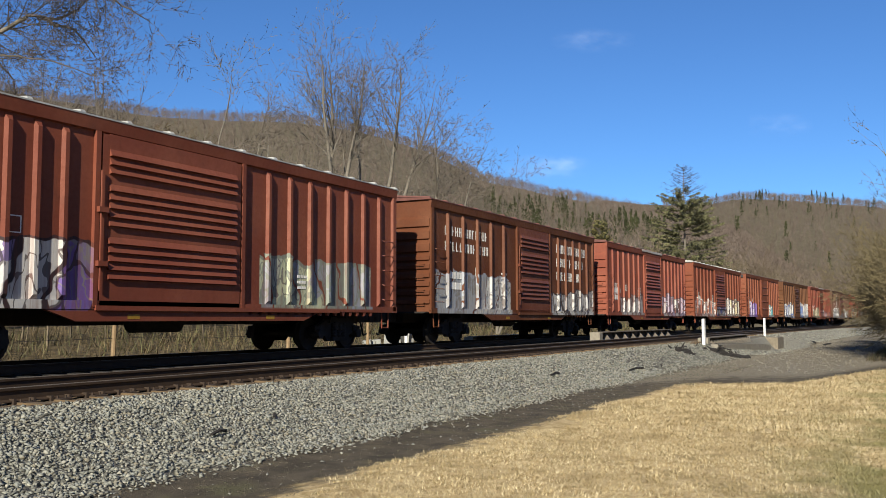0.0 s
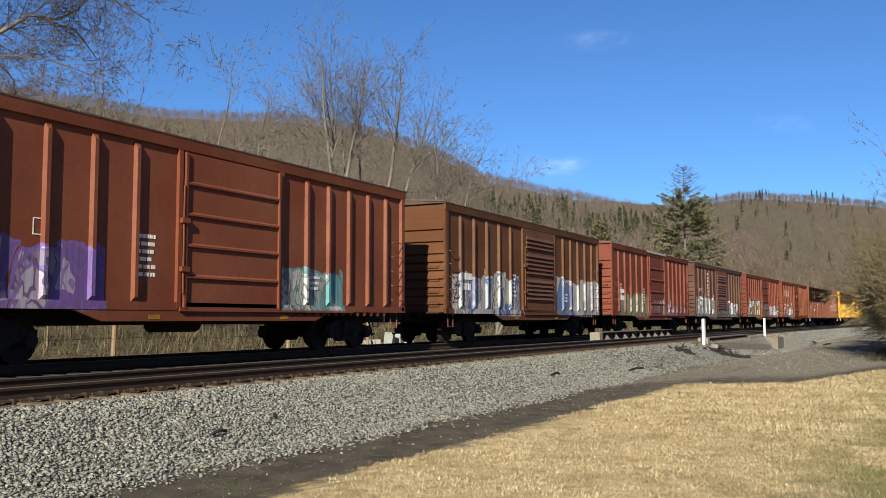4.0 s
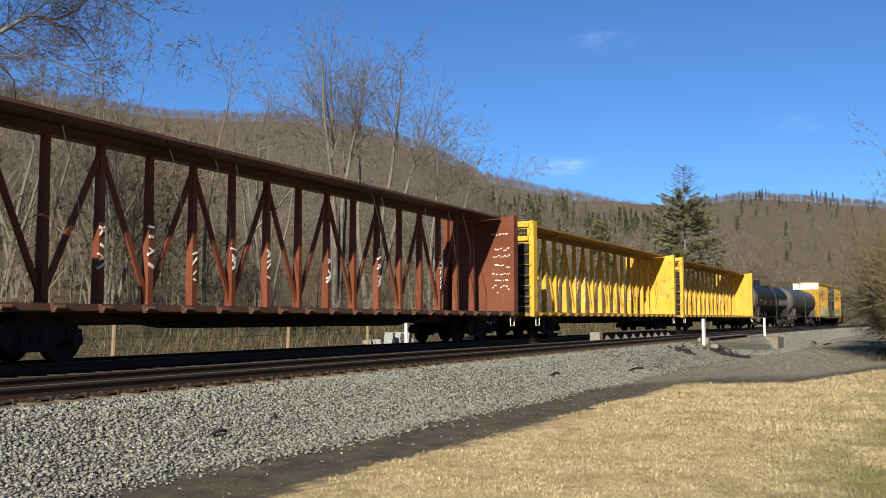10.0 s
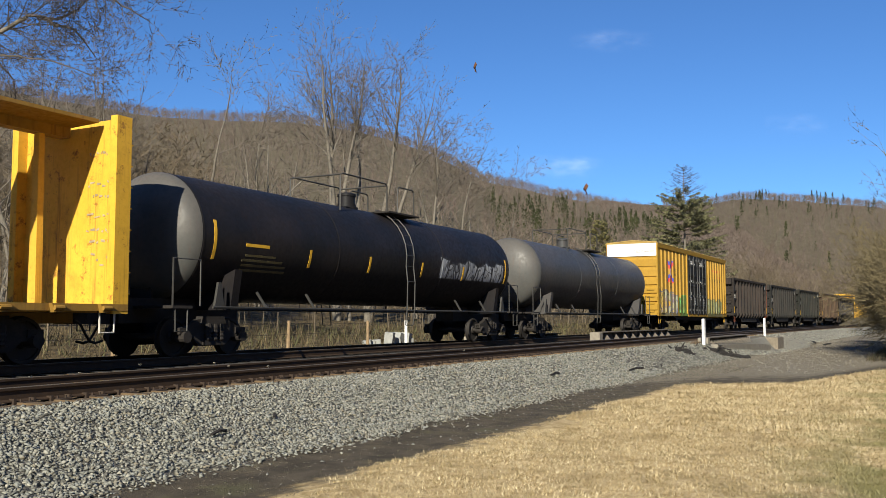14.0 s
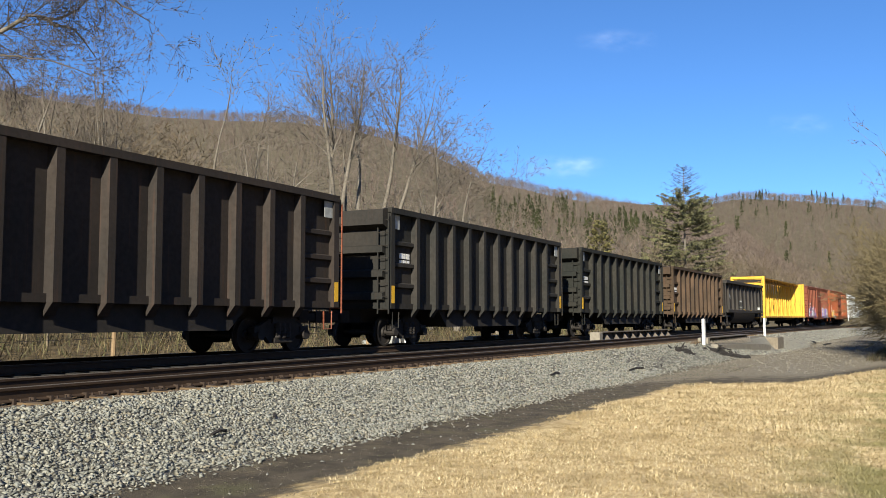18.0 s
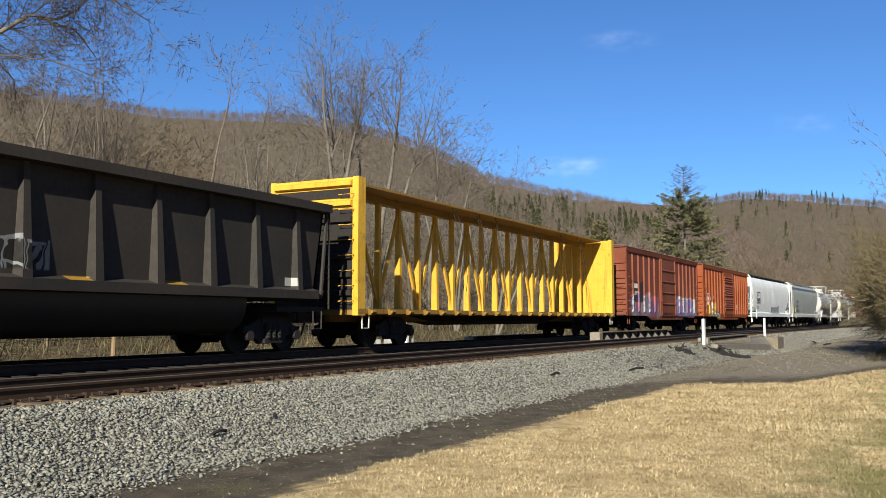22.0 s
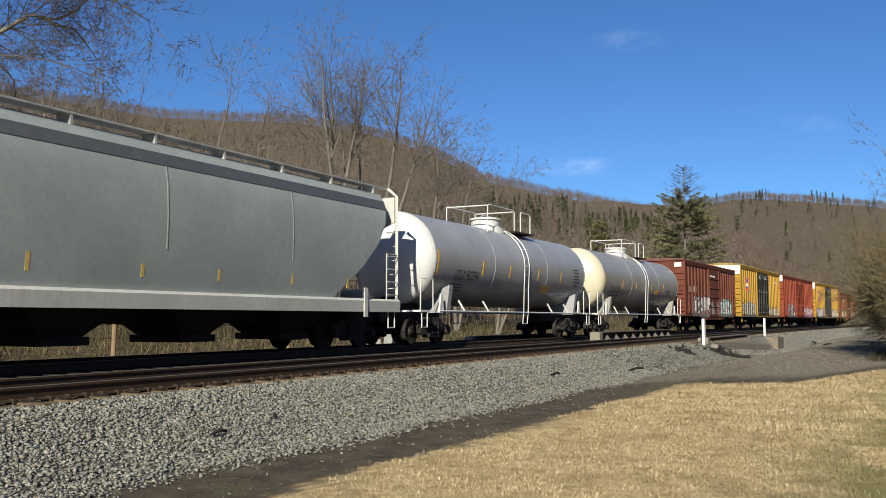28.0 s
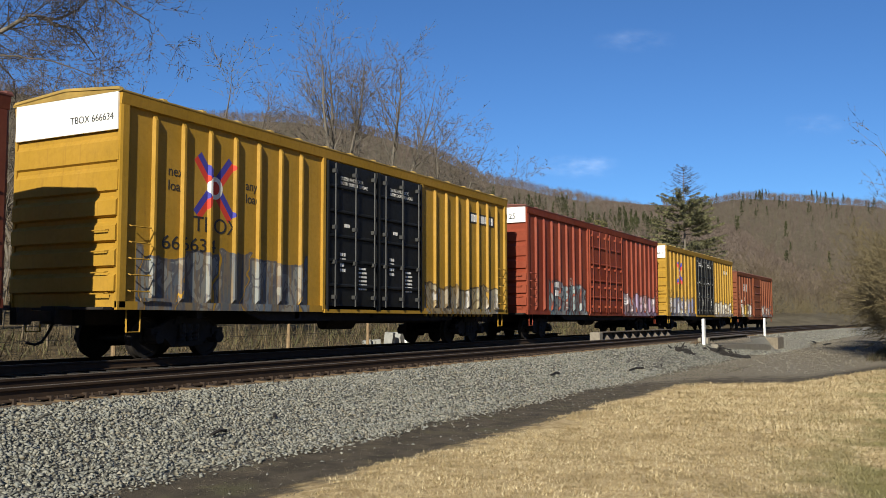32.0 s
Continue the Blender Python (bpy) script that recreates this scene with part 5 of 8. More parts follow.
for k, row in enumerate((3.55, 2.98, 2.41)):
    strokes(3.15, 7.0 - 0.4 * k, row, row + 0.36, SIDE, M_WHITE, c1, 40 + k)
strokes(-6.9, -3.6, 3.50, 3.80, SIDE, M_WHITE, c1, 51)
strokes(-6.9, -3.4, 3.0, 3.30, SIDE, M_WHITE, c1, 52)
c2 = red_boxcar(42.6, 58.3, "pinkish-red boxcar with louvred door and patched roof", (0.30, 0.085, 0.065), "louvre",
                [(-5.6, -1.5, 1.1, 1.95, WHITE, SILVER, INK, 0.6), (2.3, 7.7, 1.05, 2.1, (0.42, 0.36, 0.44), WHITE, INK, 0.8)], 3.0, R_RED, code="EEC", number="3754", ribs=6)
roof_patch(c2, -1.9, 2.2)
c3 = red_boxcar(60.5, 76.2, "orange-red boxcar with cream graffiti and louvred door", (0.235, 0.062, 0.036), "louvre",
                [(-7.6, -1.6, 1.05, 2.05, (0.36, 0.17, 0.13), (0.30, 0.11, 0.08), WHITE, 0.8), (-1.3, 1.9, 1.1, 1.6, BLUE, WHITE, INK, 0.4), (2.0, 7.2, 1.1, 2.35, WHITE, CREAM, INK, 0.8)], 3.5, code="EEC", number="1852", door_x=0.05)
c4 = red_boxcar(78.2, 93.8, "terracotta-red boxcar with purple graffiti and ribbed sliding door", (0.25, 0.075, 0.045), "panel",
                [(-6.7, -3.2, 1.05, 2.15, PURPLE, (0.5, 0.46, 0.6), PURPLE, 0.7), (1.9, 4.7, 1.1, 2.0, TEAL, WHITE, (0.1, 0.28, 0.32), 0.6)], 4, R_BROWN, code="EEC", number="6814")
c5 = red_boxcar(96.4, 112.0, "dark brown boxcar with blue and white graffiti", (0.15, 0.062, 0.028), "louvre",
                [(-7.3, -1.6, 1.0, 2.3, BLUE, WHITE, SILVER, 0.8), (2.1, 7.7, 1.0, 2.45, WHITE, (0.10, 0.19, 0.42), SILVER, 0.8)], 5.0, R_BROWN, soot=0.4)
c6 = red_boxcar(114.0, 129.7, "red boxcar with cream and grey graffiti along its sill", (0.22, 0.052, 0.036), "panel",
                [(-6.8, -1.4, 1.0, 2.05, (0.36, 0.34, 0.24), CREAM, (0.12, 0.13, 0.1), 0.75), (-1.3, 1.8, 1.1, 1.85, WHITE, (0.3, 0.1, 0.08), INK, 0.5), (2.0, 7.4, 1.1, 1.6, (0.28, 0.10, 0.09), (0.4, 0.3, 0.34), INK, 0.6)], 6.0, R_RED, code="EEC", number="314")
roof_patch(c6, -1.7, 2.3)
c7 = red_boxcar(131.4, 147.1, "grimy dark brown boxcar with silver graffiti", (0.105, 0.046, 0.030), "louvre",
                [(-7.4, -1.5, 1.0, 2.2, (0.24, 0.25, 0.27), (0.13, 0.13, 0.15), (0.46, 0.46, 0.45), 0.8), (-1.3, 1.9, 1.0, 1.45, (0.26, 0.26, 0.25), PALE, INK, 0.5), (2.1, 6.2, 1.05, 1.95, (0.34, 0.36, 0.37), (0.07, 0.07, 0.08), (0.5, 0.5, 0.5), 0.6)], 7.0, R_BROWN, 0.6, 0.45, door_col=(0.21, 0.085, 0.06))
for k in range(8):
    s = Shape()
    s.box(-3.95, -3.62, SIDE - 0.004, SIDE + 0.002, 2.15 + k * 0.235, 2.15 + k * 0.235 + (0.12, 0.17, 0.15, 0.18)[k % 4])
    part("company_mark", s, M_WHITE, c7)
lettering("FXE", 0.34, -6.4, 2.65, SIDE, M_WHITE, c7, squeeze=2.2)
c8 = red_boxcar(149.0, 164.7, "red boxcar with gold and silver graffiti and ribbed door", (0.205, 0.045, 0.030), "panel",
                [(-7.6, -1.4, 1.0, 2.25, SILVER, GOLD, INK, 0.8), (-1.3, 1.8, 1.1, 2.1, (0.28, 0.27, 0.24), (0.40, 0.30, 0.12), INK, 0.55), (2.0, 7.0, 1.05, 1.95, WHITE, PALE, INK, 0.6)], 8.0, R_RED, code="EEC", number="169", ribs=6)
c9 = red_boxcar(166.4, 182.2, "orange-brown boxcar with white emblem and white graffiti", (0.225, 0.062, 0.026), "panel",
                [(-7.6, -4.6, 1.0, 1.9, (0.26, 0.12, 0.1), (0.40, 0.34, 0.38), INK, 0.6), (-4.6, -1.5, 1.0, 1.85, WHITE, PALE, INK, 0.6)], 9.5, R_RED, rust=0.25, ribs=6, door_w=2.8, door_x=0.36)
lettering("403 299", 0.36, -5.35, 2.0, SIDE, M_WHITE, c9, squeeze=1.2)
end_marks(c9, 7.9, "403299")
# the railway's emblem as plain white shapes
for k in range(4):
    s = Shape()
    s.box(-6.5, -5.35, SIDE - 0.004, SIDE + 0.002, 3.10 + k * 0.17, 3.19 + k * 0.17)
    part("emblem_stripe", s, M_WHITE, c9)
for x0, x1 in ((-5.28, -4.85), (-4.78, -4.45), (-4.32, -3.95), (-3.88, -3.5)):
    s = Shape()
    s.prism([(x0, 3.05), (x1 - 0.08, 3.05), (x1, 3.72), (x0 + 0.08, 3.72)], "y", SIDE - 0.004, SIDE + 0.002)
    part("emblem", s, M_WHITE, c9)
s = Shape()
s.lathe([(-1.565, 0.001), (-1.565, 0.14), (-1.555, 0.14), (-1.555, 0.001)], "y", 16, (0.35, 0, 3.2))
part("door_disc", s, plain("cream_disc", (0.6, 0.5, 0.3), 0.6), c9, "cream paint disc")

# lumber flats
M_CB_RED = paint("red_flat_paint", (0.20, 0.058, 0.032), 0.4, 0.3, seed=10, spots=0.5)
# worn deck colour, also the painted shade of the top chord
M_CB_DECK = paint("worn_deck_shaded_chord", (0.10, 0.05, 0.034), 0.5, 0.6, seed=11)
M_CB_YEL = paint("yellow_flat_paint", (0.76, 0.425, 0.046), 0.42, 0.28, fade=0.12, seed=12, spots=0.38)
M_CB_BULK = paint("yellow_bulkhead_paint", (0.80, 0.45, 0.042), 0.7, 0.42, fade=0.1, seed=13, spots=0.85)
M_CB_BULK_CLEAN = paint("clean_yellow_bulkhead", (0.79, 0.455, 0.046), 0.5, 0.36, fade=0.1, seed=14, spots=0.4)
# worn sill colour, which also paints the top chord's shade
M_CB_YDECK = paint("yellow_worn_sill_shaded_chord", (0.33, 0.185, 0.034), 0.7, 0.6, seed=15)
c10 = centerbeam(*car_bounds(183.8, 207.2), "red centre-beam lumber flatcar, empty, with white sprayed marks", M_CB_RED, M_CB_RED, M_CB_DECK, letters="panel", seed=5)
c11 = centerbeam(*car_bounds(208.9, 231.5), "yellow centre-beam lumber flatcar, empty, stained with rust", M_CB_YEL, M_CB_BULK, M_CB_YDECK, letters="panel", seed=9)
c12 = centerbeam(*car_bounds(233.3, 256.8), "empty yellow centre-beam lumber flatcar with rust stains", M_CB_YEL, M_CB_BULK, M_CB_YDECK, letters="panel", seed=14)
M_GREYMARK = plain("faded_stencil", (0.45, 0.36, 0.22), 0.7, 0, 0.5, 4, 0.02)
for car, half in ((c10, 11.7), (c11, 11.3), (c12, 11.75)):
    s = Shape()
    rnd = random.Random(half)
    for row, (lo, hi, big) in enumerate(((3.95, 4.02, 0.08), (3.35, 3.45, 0.10), (3.1, 3.2, 0.07), (2.72, 2.84, 0.16), (2.45, 2.52, 0.1), (2.2, 2.3, 0.12), (1.75, 2.05, 0.09))):
        y = -0.45 - rnd.uniform(0, 0.2)
        while y > -1.38:
            w = rnd.uniform(0.3, 1.3) * big
            z = rnd.uniform(lo, hi)
            k = rnd.uniform(-0.02, 0.02)
            s.prism([(y, z), (y - w, z + k), (y - w, z + k + rnd.uniform(0.02, 0.06)), (y, z + rnd.uniform(0.02, 0.06))], "x", half - 0.148, half - 0.138)
            y -= w + rnd.uniform(0.01, 0.08)
    part("bulkhead_stencil", s, M_WHITE if car is c10 else M_GREYMARK, car)["kind"] = "stuff"

# black and grey tank cars
M_TANK_BLACK = paint("black_tank_paint", (0.011, 0.011, 0.013), 0.12, 0.3, 0.5, spec=0.2, fade=0.03, seed=16, tags=[(2.7, 7.7, 2.2, 2.72, (0.50, 0.51, 0.53), (0.34, 0.35, 0.37), (0.03, 0.03, 0.035), 0.55)])
M_TANK_GREYHEAD = paint("grey_tank_end", (0.09, 0.09, 0.085), 0.2, 0.3, 0.46, spec=0.25, fade=0.1, seed=17)
M_TANK_GREY = paint("dark_grey_tank_paint", (0.060, 0.062, 0.064), 0.15, 0.35, 0.46, spec=0.25, fade=0.08, seed=18)
M_GREYMARK_DARK = plain("worn_dark_stencil", (0.11, 0.085, 0.03), 0.7, 0, 0.4, 5, 0.02)
M_GREY_RAIL = plain("grimy_rail", (0.045, 0.042, 0.038), 0.6, 0.1, 0.3, 8)
c13 = tank(267.0, 8.1, "long black tank car with yellow reflector stripes", M_TANK_BLACK, M_TANK_GREYHEAD, 1.42, 2.62, M_GREY_RAIL, 0.65, -0.5, platform="dark", dome_r=0.28, reach=10.0, axle=7.35,
           stripes=[(x, 2.08, 2.52) for x in (-4.2, -1.4, 1.58, 4.4)] + [(-7.7, 2.1, 2.95), (7.85, 2.1, 2.95)])
print_lines(c13, -6.7, -5.6, 2.40, 2.56, 1, 1.42, 2.62, M_YELLOWTAPE, 3)
print_lines(c13, -6.75, -5.0, 1.86, 2.3, 4, 1.42, 2.62, M_GREYMARK_DARK, 4)
c14 = tank(286.0, 7.6, "dark grey tank car with sooty lower shell", M_TANK_GREY, M_TANK_GREYHEAD, 1.42, 2.70, M_GREY_RAIL, -0.6, -1.3, platform="dark", dome_r=0.28, reach=9.45, axle=6.8)


# tall yellow boxcars with black double doors
M_DOOR_BLACK = paint("black_door_paint", (0.009, 0.010, 0.011), 0.05, 0.25, 0.5, fade=0.0, seed=21)
M_LOGO_RED = plain("red_emblem", (0.55, 0.05, 0.03), 0.5, 0, 0.15)
M_END_WHITE = plain("white_end_band", (0.80, 0.79, 0.76), 0.55, 0, 0.08, 4, 0.02)


def yellow_boxcar(a, b, label, tags, seed, number, slogan=False, H=5.18):
    mid, half = car_bounds(a, b)
    mat = paint("yellow_boxcar_paint", (0.43, 0.245, 0.025), 0.3, 0.28, fade=0.12, tags=tags, seed=seed, cross=(-6.45, 3.62, (0.55, 0.05, 0.03), (0.05, 0.05, 0.30), (0.7, 0.68, 0.64)))
    car = boxcar(mid, 2 * half, label, mat, H, rib_w=0.085, ribs=7, door="black2", door_mat=M_DOOR_BLACK, door_w=4.95, door_x=0.12, roof_mat=R_YELLOW, plate=(4.42, 5.16, M_END_WHITE), tall=True)
    y = SIDE
    lettering("next\nload", 0.30, -7.85, 3.72, y, M_BLACK, car)
    lettering("any\nload", 0.30, -5.45, 3.72, y, M_BLACK, car)
    lettering("TBOX", 0.46, -7.1, 2.65, y, M_BLACK, car, squeeze=1.15)
    lettering(number, 0.40, -8.0, 2.22, y, M_BLACK, car, squeeze=1.35)
    yd = -1.53
    for k, x in enumerate((-1.75, 0.75)):
        lettering("CLOSE AND LOCK\nBOTH DOORS BEFORE\nMOVING CAR", 0.13, x, 4.45, yd, M_WHITE, car)
        bars(x, x + 0.25, 2.0, 2.55, yd, M_WHITE, car, 4, 5 + k, "warning_label", 0.4)
        bars(x + 0.9, x + 1.3, 1.55, 2.2, yd, M_WHITE, car, 6, 8 + k, "warning_label", 0.5)
        bars(x + 0.2, x + 0.45, 3.2, 3.3, yd, M_WHITE, car, 1, 9 + k, "warning_label", 0.1)
    if slogan:
        lettering("Railcar Pooling Experts", 0.30, 4.0, 3.45, y, M_BLACK, car, squeeze=1.25)
        for outline in (((4.95, 4.10), (5.95, 4.10), (5.95, 4.26), (4.95, 4.26)), ((5.37, 3.70), (5.55, 3.70), (5.55, 4.10), (5.37, 4.10)), ((5.98, 4.10), (6.60, 4.10), (6.60, 4.26), (5.98, 4.26)),
                        ((6.15, 3.70), (6.33, 3.70), (6.33, 4.10), (6.15, 4.10)), ((6.62, 3.70), (6.82, 3.70), (7.52, 4.26), (7.32, 4.26)), ((6.62, 4.26), (6.82, 4.26), (7.52, 3.70), (7.32, 3.70))):
            s = Shape()
            s.prism(outline, "y", y - 0.004, y + 0.002)
            part("emblem_bar", s, M_LOGO_RED, car)
    else:
        s = Shape()
        s.box(6.1, 8.1, y - 0.004, y + 0.002, 4.05, 4.42)
        part("emblem_field", s, M_BLACK, car)
        bars(6.2, 8.0, 4.1, 4.37, y - 0.006, M_END_WHITE, car, 1, 3, "emblem_stripe", 0.05)
    m = Matrix(((0, 0, -1, -half - 0.037), (-1, 0, 0, -0.15), (0, 1, 0, 4.62), (0, 0, 0, 1)))
    lettering("TBOX " + number, 0.20, 0, 0, 0, M_BLACK, car, rot=m)
    for x in (-half + 0.9, half - 0.9):
        s = Shape()
        s.box(x - 0.35, x + 0.35, -1.565, -1.545, 1.15, 1.21)
        part("safety_rail", s, mat, car)
    return car


c15 = yellow_boxcar(296.0, 314.7, "tall yellow boxcar with black doors and green graffiti",
                    [(-8.9, -4.6, 1.05, 2.35, (0.25, 0.30, 0.22), (0.40, 0.28, 0.06), (0.05, 0.07, 0.16), 0.8), (-4.5, -2.5, 1.05, 2.15, GREEN, (0.02, 0.13, 0.05), (0.03, 0.3, 0.08), 0.7), (2.8, 7.9, 1.05, 2.1, (0.04, 0.12, 0.07), (0.18, 0.22, 0.14), (0.02, 0.05, 0.03), 0.6)], 22, "666384", True)

# coal gondolas
M_GON_BROWN = paint("brown_gondola_paint", (0.028, 0.023, 0.020), 0.3, 0.4, 0.75, fade=0.035, seed=31)
M_GON_DARK = paint("dark_grey_gondola_paint", (0.022, 0.022, 0.020), 0.08, 0.4, 0.75, fade=0.035, seed=32)
M_GON_GREEN = paint("grey_green_gondola_paint", (0.017, 0.019, 0.016), 0.06, 0.4, 0.75, fade=0.035, seed=33)
M_GON_TAN = paint("tan_brown_gondola_paint", (0.060, 0.040, 0.024), 0.5, 0.4, 0.75, fade=0.15, seed=34)
M_GON_BLACK = paint("sooty_black_gondola_paint", (0.034, 0.031, 0.028), 0.06, 0.4, 0.7, fade=0.035, seed=35,
                    plates=[(-0.68, -0.14, 1.5, 1.58, (0.30, 0.17, 0.02)), (1.72, 2.3, 1.5, 1.58, (0.30, 0.17, 0.02)), (5.75, 6.05, 1.6, 1.8, (0.4, 0.4, 0.38))],
                    tags=[(-2.1, -0.9, 1.75, 2.1, (0.016, 0.016, 0.014), (0.02, 0.02, 0.018), (0.22, 0.23, 0.24), 0.42)])
M_RUSTED_LADDER = plain("rust_red_ladder", (0.22, 0.06, 0.025), 0.7, 0, 0.4, 9)
M_PALE_PLATE = plain("pale_worn_plate", (0.34, 0.35, 0.34), 0.6, 0, 0.35, 6)
c16 = gondola(*car_bounds(317.4, 331.2), "dark brown high-sided coal gondola with rusty ladder", M_GON_BROWN, ladder_mat=M_RUSTED_LADDER, corner_plate=M_PALE_PLATE)
c17 = gondola(*car_bounds(333.9, 347.7), "dark grey high-sided coal gondola with pale corner plates", M_GON_DARK, corner_plate=M_PALE_PLATE)
c18 = gondola(*car_bounds(350.4, 364.2), "grey-green high-sided coal gondola streaked with grime", M_GON_GREEN, corner_plate=M_PALE_PLATE)
c19 = gondola(*car_bounds(366.8, 380.6), "tan-brown high-sided coal gondola, rusty at the top", M_GON_TAN)
for car, seed in ((c16, 1), (c17, 2), (c18, 3), (c19, 4)):
    bars(-6.2, -5.6, 2.35, 2.75, -1.366, M_WHITE, car, 2, seed, "car_number", 0.2)
    for sg in (-1, 1):
        s = Shape()
        s.box(sg * 6.82 - 0.08, sg * 6.82 + 0.08, -1.536, -1.530, 1.25, 1.75)
        part("reflector_plate", s, M_YELLOWTAPE, car, "yellow reflector plate")
c20 = tub_gondola(*car_bounds(382.2, 396.9), "sooty black gondola with tapered posts and rounded tub", M_GON_BLACK)
bars(-5.9, -5.3, 2.35, 2.7, -1.336, M_WHITE, c20, 1, 7, "car_number", 0.2)

c21 = centerbeam(*car_bounds(398.3, 421.4), "clean yellow centre-beam lumber flatcar, empty", M_CB_YEL, M_CB_BULK_CLEAN, M_CB_YDECK, seed=23, bays=17)
c22 = red_boxcar(423.4, 439.2, "dusty red boxcar with purple and silver graffiti", (0.24, 0.066, 0.042), "panel",
                 [(-7.2, -1.5, 1.0, 2.1, (0.13, 0.10, 0.24), (0.36, 0.40, 0.46), (0.35, 0.10, 0.12), 0.7), (2.1, 7.5, 1.0, 2.0, PURPLE, (0.30, 0.34, 0.48), SILVER, 0.7)], 36, R_RED, marks=False)
s = Shape()
s.box(-6.75, -4.35, SIDE - 0.003, SIDE + 0.002, 1.72, 2.78)
part("black_panel", s, M_BLACK, c22)
for x0, x1, z in ((-6.6, -5.45, 2.42), ):
    bars(x0, x1, z, z + 0.26, SIDE - 0.006, M_WHITE, c22, 1, 61, "railway_mark", 0.05)
lettering("61194", 0.34, -6.62, 2.06, SIDE - 0.005, M_WHITE, c22, squeeze=1.5)
end_marks(c22, 7.9, "61194", size=0.17)
c23 = red_boxcar(440.8, 456.5, "bright orange-red boxcar with louvred door and small graffiti", (0.36, 0.088, 0.028), "louvre",
                 [(-6.6, -3.6, 1.0, 1.9, GOLD, (0.60, 0.56, 0.42), (0.3, 0.12, 0.05), 0.55), (-5.2, -2.6, 0.95, 1.3, TEAL, CREAM, INK, 0.5)], 37, R_RED, 0.2, 0.15, code="EEC", number="8715", ribs=6)

# covered hoppers
M_HOP_WHITE = paint("white_hopper_paint", (0.90, 0.93, 0.92), 0.06, 0.05, 0.42, spec=0.4, fade=0.05, seed=41, tags=[(-0.8, 3.6, 1.35, 1.85, (0.20, 0.26, 0.30), (0.35, 0.5, 0.55), (0.1, 0.12, 0.15), 0.7)])
M_HOP_GREY = paint("grey_hopper_paint", (0.35, 0.385, 0.37), 0.06, 0.10, 0.42, spec=0.4, fade=0.03, seed=42)
M_HOP_TRIM = paint("pale_grey_hopper_trim", (0.58, 0.58, 0.54), 0.2, 0.25, 0.5, fade=0.04, seed=43)
M_HOP_BAND = plain("dark_grey_band", (0.085, 0.088, 0.09), 0.5, 0, 0.2)
M_HOP_CREAM = plain("cream_roof", (0.55, 0.50, 0.38), 0.5, 0, 0.2, 3)
M_DARK_WALK = plain("dark_walkway", (0.045, 0.04, 0.04), 0.7, 0.2, 0.4, 9)
M_HOP_ROOF = plain("pale_grey_roof", (0.50, 0.52, 0.50), 0.5, 0, 0.15, 3)
c24 = hopper(*car_bounds(457.9, 477.9), "white covered hopper with cream roof edge and grey graffiti", M_HOP_WHITE, M_HOP_WHITE, M_HOP_CREAM, 4.45, 4, M_DARK_WALK)
c25 = hopper(*car_bounds(479.1, 497.5), "light grey covered hopper with white end frames and roof walkway", M_HOP_GREY, M_HOP_TRIM, M_HOP_ROOF, 4.45, 4, M_GALV, M_HOP_BAND)
lettering("ECUX", 0.36, -6.55, 2.55, -1.545, M_BLACK, c25, squeeze=1.1)
lettering("857363", 0.36, -6.65, 2.02, -1.53, M_BLACK, c25, squeeze=1.05)
bars(-6.7, -4.6, 1.6, 1.82, -1.49, M_HOP_BAND, c25, 2, 71, "stencil_line", 0.5)
m = Matrix(((0, 0, -1, -9.14), (-1, 0, 0, -0.25), (0, 1, 0, 3.98), (0, 0, 0, 1)))
lettering("ECUX\n857363", 0.19, 0, 0, 0, M_BLACK, c25, rot=m)
M_PALETAPE = plain("pale_yellow_reflector", (0.62, 0.45, 0.12), 0.5, 0, 0.2, 7, 0.02)
for x, z0, z1 in ((-6.95, 1.60, 2.18), (-3.2, 1.62, 1.95), (-0.6, 1.62, 1.88), (1.6, 1.62, 1.88), (4.2, 1.62, 1.88), (6.6, 1.62, 1.88)):
    s = Shape()
    yy = lambda z: -1.454 - (z - 1.6) * 0.1
    s.prism([(yy(z0), z0), (yy(z0) + 0.02, z0), (yy(z1) + 0.02, z1), (yy(z1), z1)], "x", x - 0.04, x + 0.04)
    part("reflector_stripe", s, M_PALETAPE, c25, "pale yellow reflective stripe")
# framed number on the white hopper
s = Shape()
for x0, x1, z0, z1 in ((-7.55, -6.05, 2.22, 2.25), (-7.55, -6.05, 3.12, 3.15), (-7.55, -7.52, 2.25, 3.12), (-6.08, -6.05, 2.25, 3.12)):
    s.box(x0, x1, -1.548, -1.50, z0, z1)
part("number_frame", s, M_HOP_BAND, c24)
lettering("ECUX", 0.36, -7.45, 2.78, -1.545, M_HOP_BAND, c24, squeeze=1.0)
bars(-7.45, -6.15, 2.34, 2.62, -1.54, M_HOP_BAND, c24, 1, 73, "car_number", 0.1)
bars(-7.5, -6.4, 1.7, 2.05, -1.475, M_HOP_BAND, c24, 3, 74, "stencil_line", 0.6)

